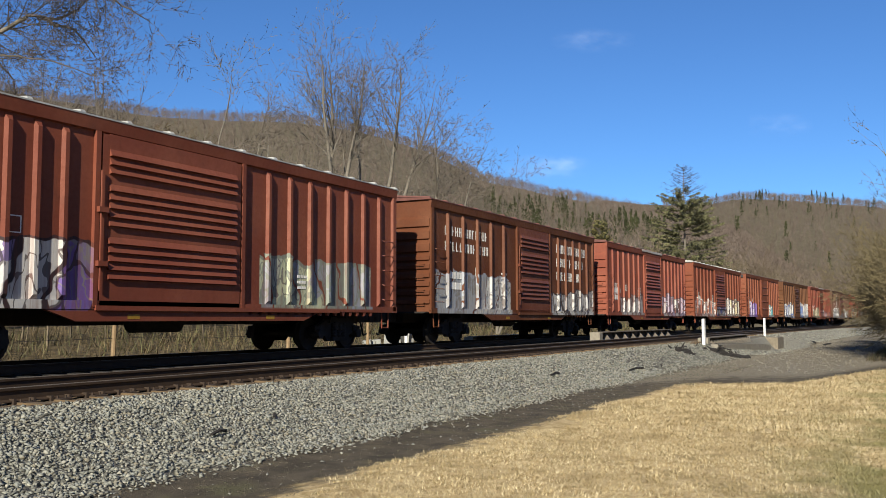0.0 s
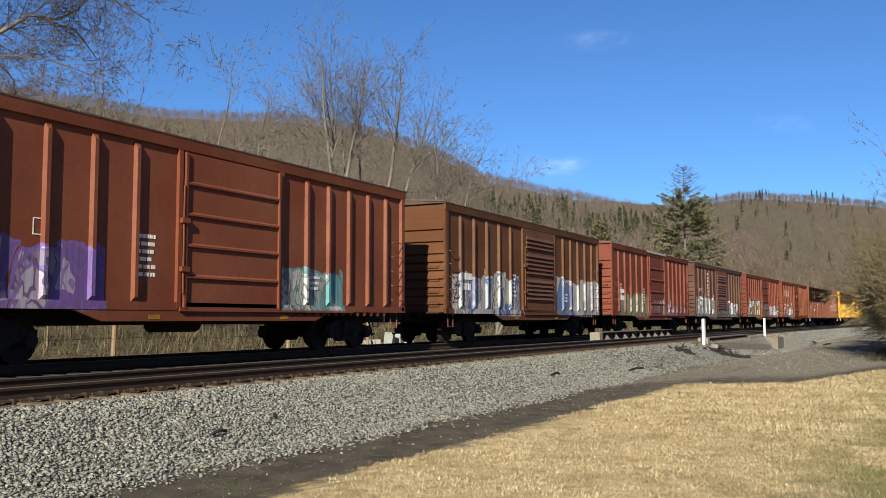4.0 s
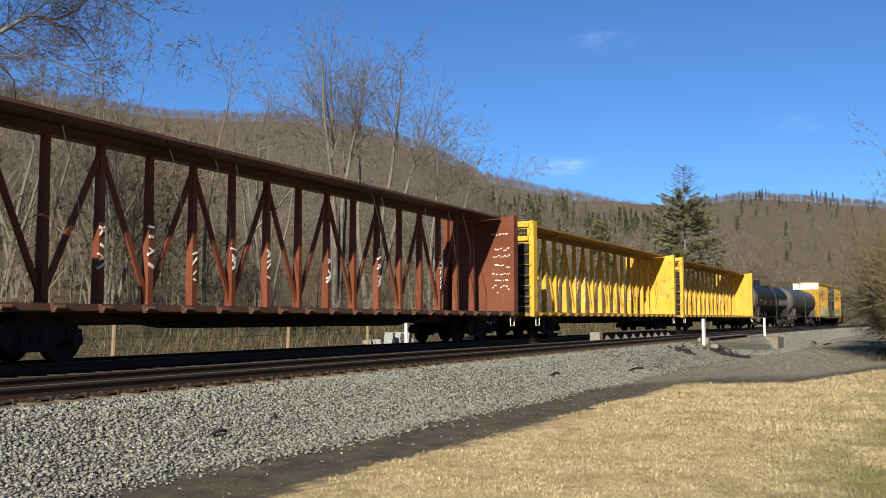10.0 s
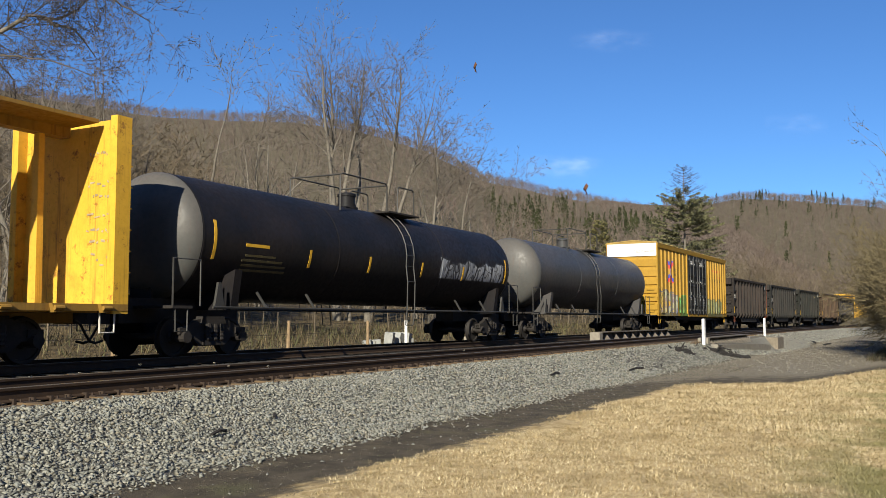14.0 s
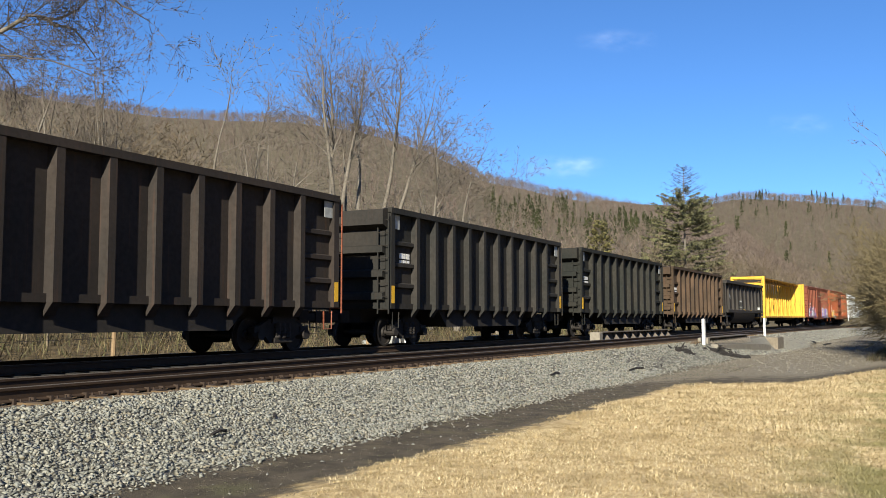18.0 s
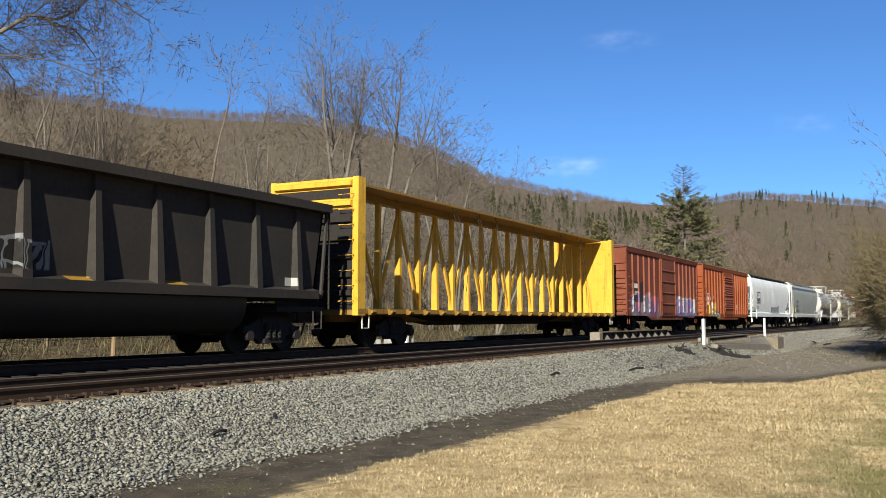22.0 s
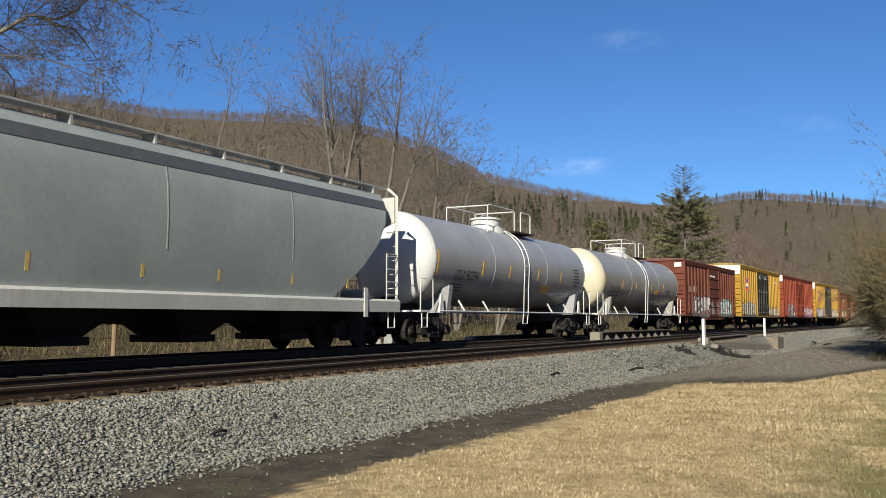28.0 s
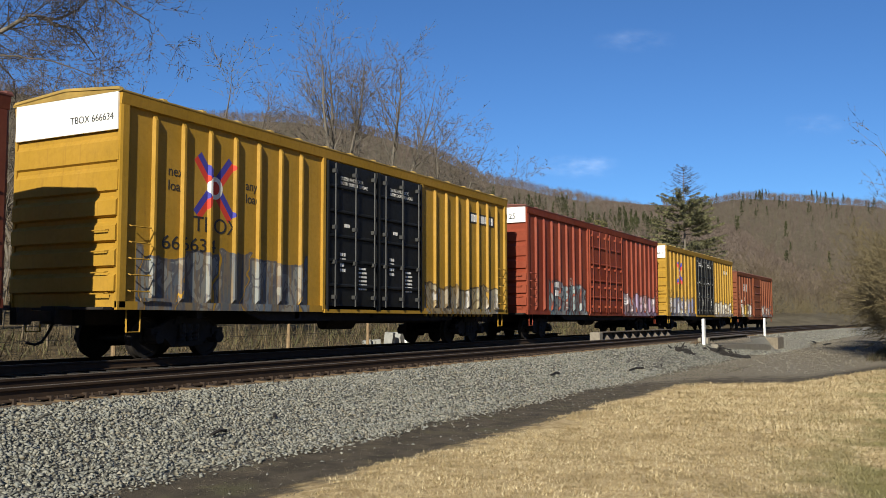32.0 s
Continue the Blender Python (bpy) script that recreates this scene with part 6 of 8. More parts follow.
# white and grey tank cars
M_TANK_SILVER = paint("silver_grey_tank_paint", (0.37, 0.37, 0.38), 0.05, 0.24, 0.34, spec=0.5, fade=0.02, seed=51)
M_TANK_TAUPE = paint("warm_grey_tank_paint", (0.35, 0.335, 0.305), 0.06, 0.24, 0.34, spec=0.5, fade=0.02, seed=52)
M_HEAD_WHITE = paint("white_tank_end", (0.72, 0.72, 0.70), 0.08, 0.06, 0.34, spec=0.5, fade=0.02, seed=53)
M_HEAD_CREAM = paint("cream_tank_end", (0.66, 0.60, 0.44), 0.1, 0.08, 0.34, spec=0.5, fade=0.02, seed=54)
c26 = tank(506.9, 7.1, "silver-grey tank car with white end and railings", M_TANK_SILVER, M_HEAD_WHITE, 1.50, 2.75, M_HEAD_WHITE, 0.15, -0.24, frame_mat=M_RUNNING,
           stripes=[(x, 2.30, 2.78) for x in (-3.55, -1.2, 1.6, 4.1)] + [(-6.9, 2.2, 3.0)])
on_tank("UTLX 902794", 0.48, -5.7, 2.10, c26, 1.50, 2.75, 0.66)
print_lines(c26, -5.65, -4.4, 1.72, 2.0, 3, 1.50, 2.75, M_HOP_BAND, 5)
on_shell("warning_panel", 2.24, 3.08, 1.86, 2.12, M_YELLOWTAPE, c26, 1.50, 2.75, "yellow warning panel")
print_lines(c26, 5.6, 6.6, 2.2, 3.0, 6, 1.50, 2.75, M_HOP_BAND, 6)
c27 = tank(524.0, 7.1, "warm grey tank car with cream end and white railings", M_TANK_TAUPE, M_HEAD_CREAM, 1.50, 2.75, M_HEAD_WHITE, -0.05, -0.6, frame_mat=M_RUNNING,
           stripes=[(x, 2.32, 2.76) for x in (-4.13, -1.7, 1.23, 3.71)] + [(-6.95, 2.15, 3.02)])
on_tank("TILX 401741", 0.46, -6.05, 2.12, c27, 1.50, 2.75, 0.62)
print_lines(c27, -6.0, -4.25, 1.78, 2.02, 2, 1.50, 2.75, M_HOP_BAND, 7)
on_shell("warning_panel", 2.0, 2.84, 2.18, 2.42, M_YELLOWTAPE, c27, 1.50, 2.75, "yellow warning panel")
print_lines(c27, 4.4, 5.6, 2.2, 2.5, 2, 1.50, 2.75, M_HOP_BAND, 8)

c28 = red_boxcar(532.9, 548.5, "dark red boxcar with silver and teal graffiti", (0.165, 0.042, 0.028), "panel",
                 [(-6.0, -1.2, 1.0, 2.2, SILVER, WHITE, INK, 0.85), (-1.2, 1.7, 1.2, 1.95, (0.17, 0.05, 0.04), WHITE, (0.17, 0.05, 0.04), 0.45), (1.8, 6.8, 1.05, 2.2, SILVER, (0.25, 0.42, 0.36), INK, 0.75)], 55, R_RED, 0.25, 0.2, marks=False, ribs=6)
for x, n in ((-6.65, 1), (-5.35, 2)):
    s = Shape()
    s.box(x, x + 0.30 * n + 0.1, SIDE - 0.003, SIDE + 0.002, 2.55, 2.95)
    part("railway_mark", s, M_WHITE, c28)
lettering("139", 0.32, -6.85, 2.1, SIDE - 0.003, M_WHITE, c28)
lettering("20", 0.32, -5.3, 2.1, SIDE - 0.003, M_WHITE, c28)
s = Shape()
s.box(-7.85, -7.83, -1.3, -0.85, 4.12, 4.38)
part("end_plate", s, M_END_WHITE, c28)
bars(-1.0, 0.9, 3.72, 3.84, -1.56, M_WHITE, c28, 1, 77, "door_stencil", 0.1)
c29 = yellow_boxcar(550.9, 569.2, "tall yellow boxcar with black doors and blue-grey graffiti",
                    [(-8.7, -3.0, 1.05, 2.15, (0.24, 0.28, 0.30), (0.10, 0.17, 0.26), (0.06, 0.08, 0.12), 0.85), (2.9, 8.4, 1.05, 1.85, SILVER, (0.30, 0.28, 0.20), INK, 0.6)], 56, "666634")
M_TALL_RED = paint("tall_red_boxcar_paint", (0.30, 0.055, 0.030), 0.2, 0.18, fade=0.12, seed=57,
                   tags=[(-7.3, -2.6, 1.0, 2.25, (0.16, 0.34, 0.38), (0.45, 0.55, 0.55), INK, 0.7), (2.9, 9.2, 1.05, 2.0, (0.62, 0.58, 0.62), (0.36, 0.30, 0.46), INK, 0.6)])
c30 = boxcar(*(lambda m, h: (m, 2 * h))(*car_bounds(571.2, 590.4)), "tall bright red boxcar with double doors and teal graffiti", M_TALL_RED, 5.18, ribs=7, door="plug2", door_w=5.0, door_x=0.15, roof_mat=R_RED, plate=(4.55, 5.16, M_END_WHITE), tall=True)
small_marks(c30, 58)
lettering("125", 0.30, 0, 0, 0, M_BLACK, c30, rot=Matrix(((0, 0, -1, -9.64), (-1, 0, 0, -0.6), (0, 1, 0, 4.7), (0, 0, 0, 1))))
c31 = yellow_boxcar(592.4, 611.6, "tall yellow boxcar with black doors and white graffiti",
                    [(-8.9, -2.6, 1.05, 2.1, WHITE, BLUE, INK, 0.6), (2.7, 9.2, 1.05, 1.95, WHITE, SILVER, INK, 0.5)], 59, "664413")
c32 = red_boxcar(613.2, 628.9, "orange-brown boxcar at the rear of the train", (0.24, 0.068, 0.032), "panel",
                 [(-6.5, -2.0, 1.05, 1.95, GOLD, WHITE, INK, 0.6), (2.4, 7.4, 1.05, 1.9, SILVER, (0.4, 0.2, 0.14), INK, 0.6)], 60, R_RED, 0.2, 0.2)
for k in range(3):
    s = Shape()
    s.box(-5.6, -4.9, SIDE - 0.004, SIDE + 0.002, 3.1 + k * 0.2, 3.2 + k * 0.2)
    part("emblem_stripe", s, M_WHITE, c32)
s = Shape()
s.box(-4.8, -3.8, SIDE - 0.004, SIDE + 0.002, 3.05, 3.65)
part("emblem", s, M_WHITE, c32)


# ---- ties, plates and anchors of the near track ----
def tie_mesh(k):
    rnd = random.Random(k)
    s = Shape()
    j = lambda a: a + rnd.uniform(-0.012, 0.012)
    s.add([(j(-0.115), j(-1.30), -0.36), (j(0.115), j(-1.30), -0.36), (j(0.115), j(1.30), -0.36), (j(-0.115), j(1.30), -0.36),
           (j(-0.11), j(-1.30), j(-0.182)), (j(0.11), j(-1.30), j(-0.182)), (j(0.11), j(1.30), j(-0.182)), (j(-0.11), j(1.30), j(-0.182))],
          [(0, 3, 2, 1), (4, 5, 6, 7), (0, 1, 5, 4), (1, 2, 6, 5), (2, 3, 7, 6), (3, 0, 4, 7)])
    return s.mesh("tie", M_TIE)


def plate_mesh():
    s = Shape()
    s.box(-0.10, 0.10, -0.19, 0.19, -0.184, -0.166)
    for x in (-0.06, 0.06):
        s.rod((x, -0.10, -0.17), (x, -0.10, -0.135), 0.013, n=5)
        s.rod((x, 0.10, -0.17), (x, 0.10, -0.135), 0.013, n=5)
    s.box(-0.15, -0.115, -0.10, 0.02, -0.20, -0.13)
    s.box(0.115, 0.15, -0.10, 0.02, -0.20, -0.13)
    return s.mesh("tie_plate", M_PLATE)


TIES = [tie_mesh(k) for k in range(5)]
ME_PLATE = plate_mesh()
x, k = 2.0, 0
rnd = random.Random(3)
while x < 131.0:
    m = pose(x, NEAR_TRACK - bend(x), 0, 0, 0, turn(x) + rnd.uniform(-0.6, 0.6))
    if not 38.6 < x < 51.4:
        part("tie", TIES[k % 5], None, near_track, at=m)
    if x < 60:
        for side in (-GAUGE, GAUGE):
            part("tie_plate", ME_PLATE, None, near_track, at=m @ pose(0, side, 0))
    x += 0.53 + rnd.uniform(-0.02, 0.02)
    k += 1


def tie_rest(v0, x0, x1):
    s = Shape()
    x = x0
    while x < x1:
        y = v0 - bend(x)
        s.box(x - 0.11, x + 0.11, y - 1.3, y + 1.3, -0.36, -0.186)
        x += 0.53
    return s


part("tie_rest", tie_rest(FAR_TRACK, -12, 200), plain("near_black_tie_wood", (0.014, 0.011, 0.009), 0.9, 0, 0.4, 7, 0.3), far_track)["kind"] = "stuff"
part("tie_rest", tie_rest(NEAR_TRACK, 131, 250), M_TIE, near_track)["kind"] = "stuff"

# ---- bridge over the stream: girders, abutment, marker posts ----
M_GIRDER = plain("grey_brown_girder", (0.15, 0.125, 0.10), 0.8, 0.1, 0.4, 5, 0.2)
M_CONCRETE = plain("weathered_concrete", (0.25, 0.22, 0.175), 0.9, 0, 0.3, 5, 0.3)
M_POST = plain("white_marker_paint", (0.82, 0.81, 0.79), 0.5, 0, 0.06, 6, 0.02)
M_CHAR = plain("charred_debris", (0.022, 0.018, 0.016), 0.95, 0, 0.5, 9, 0.6)


def girder(x0, x1, v, z0, z1, label, teeth, side=-1):
    g = thing("girder", label, "bridge girder")
    y = lambda xx: v - bend(xx)
    s = Shape()
    s.box(x0, x1, y(x0) - 0.02, y(x0) + 0.02, z0, z1)
    part("web", s, M_GIRDER, g)
    s = Shape()
    s.box(x0 - 0.1, x1 + 0.1, y(x0) - 0.22, y(x0) + 0.22, z1, z1 + 0.035)
    part("flange", s, M_GIRDER, g)
    for i in range(teeth):
        xx = x0 + (x1 - x0) * (i + 0.5) / teeth
        s = Shape()
        s.add([(xx - 0.03, y(x0) + side * 0.02, z0), (xx - 0.03, y(x0) + side * 0.42, z0), (xx - 0.03, y(x0) + side * 0.10, z1), (xx - 0.03, y(x0) + side * 0.02, z1),
               (xx + 0.03, y(x0) + side * 0.02, z0), (xx + 0.03, y(x0) + side * 0.42, z0), (xx + 0.03, y(x0) + side * 0.10, z1), (xx + 0.03, y(x0) + side * 0.02, z1)],
              [(0, 1, 2, 3), (7, 6, 5, 4), (0, 4, 5, 1), (1, 5, 6, 2), (2, 6, 7, 3)])
        part("stiffener", s, M_GIRDER, g)
    s = Shape()
    s.box(x0 - 0.5, x0 - 0.1, y(x0) - 0.22, y(x0) + 0.22, z0 - 0.6, z1 + 0.02)
    part("bearing_block", s, M_CONCRETE, g, "concrete bearing block")
    return g


girder(38.7, 51.0, 12.6, -0.20, 0.20, "low grey steel bridge girder with stiffeners between the tracks", 9)
girder(41.0, 51.2, 8.5, -0.42, -0.05, "low steel bridge girder on the near side of the track", 14)
girder(36.5, 47.0, 17.6, -0.35, 0.02, "low steel bridge girder on the far side of the tracks", 8)
s = Shape()
for i in range(24):
    xx = 38.6 + i * 0.54
    s.box(xx - 0.13, xx + 0.13, NEAR_TRACK - bend(xx) - 1.75, NEAR_TRACK - bend(xx) + 1.6, -0.40, -0.184)
solid("bridge_tie", s, M_TIE, "dark timber bridge ties under the near rails", "bridge ties", kind="stuff")
wall = thing("abutment", "weathered concrete bridge abutment with a low wing wall", "abutment")
s = Shape()
s.prism([(39.6, -1.5), (54.5, -1.5), (54.5, -0.66), (50.5, -0.52), (39.6, -0.28)], "y", 7.65, 7.95)
part("wing_wall", s, M_CONCRETE, wall)
s = Shape()
s.prism([(51.6, -1.3), (57.0, -1.3), (57.0, -0.20), (51.6, -0.16)], "y", 8.3, 9.0)
part("seat", s, M_CONCRETE, wall)
s = Shape()
s.box(56.0, 58.4, 7.45, 8.35, -1.6, -0.28)
part("end_block", s, plain("dark_concrete", (0.20, 0.165, 0.12), 0.9, 0, 0.35, 4, 0.3), wall, "darker stained concrete block")
for px, py, z0, z1 in ((39.5, 8.22, -0.72, 0.80), (57.3, 8.35, -0.32, 0.83)):
    s = Shape()
    s.prism([(px - 0.13, py - 0.05), (px + 0.13, py - 0.05), (px + 0.13, py + 0.05), (px - 0.13, py + 0.05)], "z", z0, z1)
    p = solid("marker_post", s, M_POST, "flat white-painted marker post beside the bridge", "marker post", "marker posts")


def debris(name, cx, cy, wx, wy, h, n, seed, label):
    rnd = random.Random(seed)
    s = Shape()
    for i in range(n):
        a, b = rnd.gauss(0, 0.45), rnd.gauss(0, 0.45)
        x, y = cx + a * wx, cy + b * wy
        z = ground_z(y + bend(x)) + stream_dip(x, y + bend(x)) + rnd.uniform(0, h) * max(0.1, 1 - abs(b))
        d = Vector((rnd.uniform(-1, 1), rnd.uniform(-1, 1), rnd.uniform(-0.3, 0.5))).normalized() * rnd.uniform(0.06, 0.22)
        s.rod((x, y, z), (x + d.x, y + d.y, z + d.z), rnd.uniform(0.015, 0.05), rnd.uniform(0.008, 0.02), 5)
    for i in range(n // 2):
        x, y = cx + rnd.gauss(0, 0.4) * wx, cy + rnd.gauss(0, 0.4) * wy
        r = rnd.uniform(0.06, 0.15)
        s.lathe([(-r * 0.6, 0.01), (-r * 0.5, r * 0.7), (0, r), (r * 0.5, r * 0.6), (r * 0.7, 0.01)], "z", 7, (x, y, ground_z(y + bend(x)) + stream_dip(x, y + bend(x)) + r * 0.3))
    return solid(name, s, M_CHAR, label, "debris pile")


debris("debris_pile", 37.9, 7.0, 0.4, 0.95, 0.28, 70, 5, "low heap of charred roots and black ballast spoil")
debris("debris_pile", 37.8, 7.25, 0.25, 0.25, 0.42, 24, 9, "small pointed heap of blackened roots")
debris("debris_pile", 34.0, 7.85, 0.5, 0.42, 0.22, 34, 6, "small heap of black charred spoil on ballast")
rnd = random.Random(12)
for x, y, l, a in ((8.2, 7.3, 0.30, 15), (19.6, 7.5, 0.7, 10), (24.5, 7.1, 1.0, -12), (27.5, 7.0, 0.8, 30), (9.6, 7.5, 0.22, 60), (62.0, 6.0, 3.0, 20), (58.0, 5.2, 2.4, -10)):
    s = Shape()
    d = Vector((math.cos(radians(a)), math.sin(radians(a)) * 0.5, 0.04)) * l
    z = ground_z(y + bend(x)) + 0.05
    s.path([(x, y, z), (x + d.x * 0.5, y + d.y * 0.4, z + 0.03), (x + d.x, y + d.y, z + 0.01)], 0.018 + 0.01 * l, 5)
    solid("stick", s, M_CHAR, "dark broken stick lying on the ballast", "stick", "sticks on the ballast")

# ---- bare trees ----
M_BARK = plain("grey_brown_bark", (0.17, 0.148, 0.118), 0.9, 0, 0.35, 7, 0.3)
M_TWIG = plain("brown_twigs", (0.135, 0.112, 0.088), 0.9, 0, 0.3, 3, 0.0)
M_DARKTWIG = plain("dark_sycamore_twigs", (0.085, 0.068, 0.055), 0.9, 0, 0.3, 3, 0.0)
M_PALEBARK = plain("pale_sycamore_bark", (0.31, 0.275, 0.215), 0.85, 0, 0.45, 2.5, 0.2)


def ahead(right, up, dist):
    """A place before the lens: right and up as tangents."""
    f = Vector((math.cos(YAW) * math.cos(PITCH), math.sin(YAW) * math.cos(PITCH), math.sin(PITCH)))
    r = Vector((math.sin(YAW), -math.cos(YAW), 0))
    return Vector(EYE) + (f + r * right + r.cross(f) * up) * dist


def tubes(name, pieces, mat, sides=4):
    """Round pieces (from, to, radius, radius) as one mesh."""
    vs, fs = [], []
    ring = [(math.cos(2 * math.pi * i / sides), math.sin(2 * math.pi * i / sides)) for i in range(sides)]
    for p, q, a, b in pieces:
        d = (q - p)
        if d.length < 1e-5:
            continue
        d.normalize()
        u = d.orthogonal().normalized()
        w = d.cross(u)
        n = len(vs)
        vs += [p + (u * c + w * s) * a for c, s in ring] + [q + (u * c + w * s) * b for c, s in ring]
        fs += [(n + i, n + (i + 1) % sides, n + sides + (i + 1) % sides, n + sides + i) for i in range(sides)]
    return quick_mesh(name, [tuple(v) for v in vs], fs, mat)


def slivers(name, pieces, mat, seed):
    """Fine twigs (from, to, radius, radius) as thin tapering slivers, one mesh."""
    P, Q = np.array([p for p, _, _, _ in pieces]), np.array([q for _, q, _, _ in pieces])
    w = np.array([[a] for _, _, a, _ in pieces])
    side = np.cross(Q - P, np.random.default_rng(seed).normal(size=P.shape))
    side /= np.linalg.norm(side, axis=1)[:, None] + 1e-9
    V = np.stack([P - side * w, P + side * w, Q + (Q - P) * 0.15], 1).reshape(-1, 3)
    return quick_mesh(name, V, np.arange(len(V)).reshape(-1, 3), mat)


class Growth:
    """How a leafless crown branches: seg, the length of a piece; gap, metres between side branches at each depth (the last is the twigs);
    angle, how far they turn away; rise, how they bend upwards; wig, how crooked they are."""

    def __init__(self, seed, seg=0.45, gap=(0.20, 0.32, 0.55, 0.85), angle=(0.5, 0.9), rise=0.015, wig=0.09, share=0.72, tip=0.012, first=0.3, least=0.16):
        self.rnd, self.seg, self.gap, self.angle, self.rise, self.wig, self.share, self.tip, self.first, self.least = random.Random(seed), seg, gap, angle, rise, wig, share, tip, first, least
        self.out = []

    def side(self, d):
        g = self.rnd.gauss
        e = d.cross(Vector((g(0, 1), g(0, 1), g(0, 1)))).normalized()
        a = self.rnd.uniform(*self.angle)
        return (d * math.cos(a) + e * math.sin(a)).normalized()

    def branch(self, p, d, length, r, depth, first=None):
        rnd = self.rnd
        n = max(2, round(length / min(self.seg, length / 2)))
        step = length / n
        first = self.first if first is None else first
        r_end, r0 = self.tip, r
        wig = self.wig * (0.35 if depth == 4 else 1.0)
        for i in range(n):
            d = (d + Vector((rnd.gauss(0, wig), rnd.gauss(0, wig), rnd.gauss(0, wig) + self.rise))).normalized()
            q = p + d * step
            r1 = max(r_end, r0 * (1 - (i + 1) / n) ** 0.8)
            self.out.append((p, q, r, r1))
            p, r = q, r1
            u = (i + 1) / n
            if depth and u > first:
                k = step / self.gap[depth - 1]
                for _ in range(int(k + rnd.random())):
                    more = (length * (1 - u) * self.share + length * self.least) * rnd.uniform(0.6, 1.1)
                    self.branch(p, self.side(d), more, max(r * rnd.uniform(0.4, 0.62), self.tip), depth - 1, 0.12)

    def along(self, pts, r, depth, first=0.0, length=None):
        """A limb through given places, with side branches on it."""
        rnd = self.rnd
        pts = [Vector(p) for p in pts]
        total = sum((b - a).length for a, b in zip(pts, pts[1:]))
        done, r0 = 0.0, r
        for a, b in zip(pts, pts[1:]):
            n = max(1, round((b - a).length / self.seg))
            d = (b - a).normalized()
            last = a
            for i in range(n):
                q = a.lerp(b, (i + 1) / n) + Vector((rnd.gauss(0, 0.03), rnd.gauss(0, 0.03), rnd.gauss(0, 0.03)))
                r1 = max(r0 * (1 - done / total) ** 0.7, self.tip)
                self.out.append((last, q, r, r1))
                done += (q - last).length
                last, r = q, r1
                if done / total > first:
                    for _ in range(int((b - a).length / n / self.gap[depth - 1] + rnd.random())):
                        self.branch(q, self.side(d), (length or total * 0.4) * rnd.uniform(0.4, 1.1), max(r * rnd.uniform(0.3, 0.5), self.tip), depth - 1, 0.1)

    def build(self, t, bark, twig, limb=0.045, fine=0.018, seed=1):
        big = [o for o in self.out if o[2] > limb]
        mid = [o for o in self.out if fine < o[2] <= limb]
        thin = [o for o in self.out if o[2] <= fine]
        part("trunk", tubes("trunk", big, bark, 6), None, t)
        if mid:
            part("branch_work", tubes("branch_work", mid, twig, 3), None, t)["kind"] = "stuff"
        part("crown", slivers("crown", thin, twig, seed), None, t, "bare crown of fine twigs")["kind"] = "stuff"


def rooted(x, y):
    return pose(x, y, ground_z(y + bend(x)) - 0.15)


def fan_tree(x, y, height, seed, label, stems=((0, 0, 1.0),), r=0.2, clear=0.3, bark=None, twig=None, name="tree", **growth):
    """A leafless tree; stems: (lean along x, lean along y, share of the height)."""
    t = thing(name, label, "tree", "bare trees along the line", at=rooted(x, y))
    g = Growth(seed, **growth)
    for lx, ly, k in stems:
        d = Vector((lx, ly, 1)).normalized()
        g.branch(Vector((lx * 0.4, ly * 0.4, 0)), d, height * k, r * (0.6 + 0.4 * k), 4, clear)
    g.build(t, bark or M_BARK, twig or M_TWIG, seed=seed)
    return t


def to_right(k):
    """A lean across the view, to its right."""
    return (math.sin(YAW) * k, -math.cos(YAW) * k)


UPRIGHT = dict(angle=(0.5, 0.85), rise=0.03, wig=0.10, share=0.46, least=0.17, gap=(0.20, 0.31, 0.45, 0.68), tip=0.015)
GNARLED = dict(angle=(0.5, 1.0), rise=-0.005, wig=0.14, share=0.55, least=0.2, tip=0.016)
fan_tree(49.4, 33.6, 18.6, 11, "tall bare tree with a fan of upright grey limbs", ((*to_right(0.0), 1.0), (*to_right(-0.12), 0.98), (*to_right(0.09), 0.97)), 0.24, 0.56, **UPRIGHT)
fan_tree(51.0, 32.3, 18.4, 12, "tall bare forked tree with fine upright branches", ((*to_right(0.0), 1.0), (*to_right(0.10), 0.98), (*to_right(0.20), 0.90)), 0.24, 0.56, **UPRIGHT)
fan_tree(50.2, 33.2, 15.5, 13, "slender dark bare tree between larger ones", ((*to_right(0.05), 1.0),), 0.13, 0.62, **UPRIGHT)
fan_tree(45.6, 36.2, 16.2, 14, "slender many-stemmed bare tree with pale fine twigs", [(*to_right(k), 1.0 - abs(k)) for k in (-0.22, -0.12, -0.03, 0.05, 0.14)], 0.12, 0.45, angle=(0.45, 0.8), rise=0.03, wig=0.09, share=0.30, least=0.14, tip=0.014)
fan_tree(37.2, 34.0, 14.0, 15, "gnarled dark bare tree leaning over brush", ((*to_right(0.06), 1.0), (*to_right(0.28), 0.9)), 0.14, 0.5, **GNARLED)
fan_tree(51.0, 27.6, 13.6, 16, "bare tree with dark trunk and spreading twigs", ((0.0, 0.0, 1.0), (*to_right(0.12), 0.86)), 0.17, 0.45, angle=(0.5, 0.95), rise=0.02, wig=0.11, share=0.5, least=0.20, tip=0.016)
fan_tree(51.9, 26.3, 12.4, 17, "bare grey tree with fine crooked twigs", ((*to_right(0.03), 1.0), (*to_right(0.26), 0.8)), 0.15, 0.45, angle=(0.55, 1.0), rise=0.01, wig=0.12, share=0.5, least=0.20, tip=0.016)
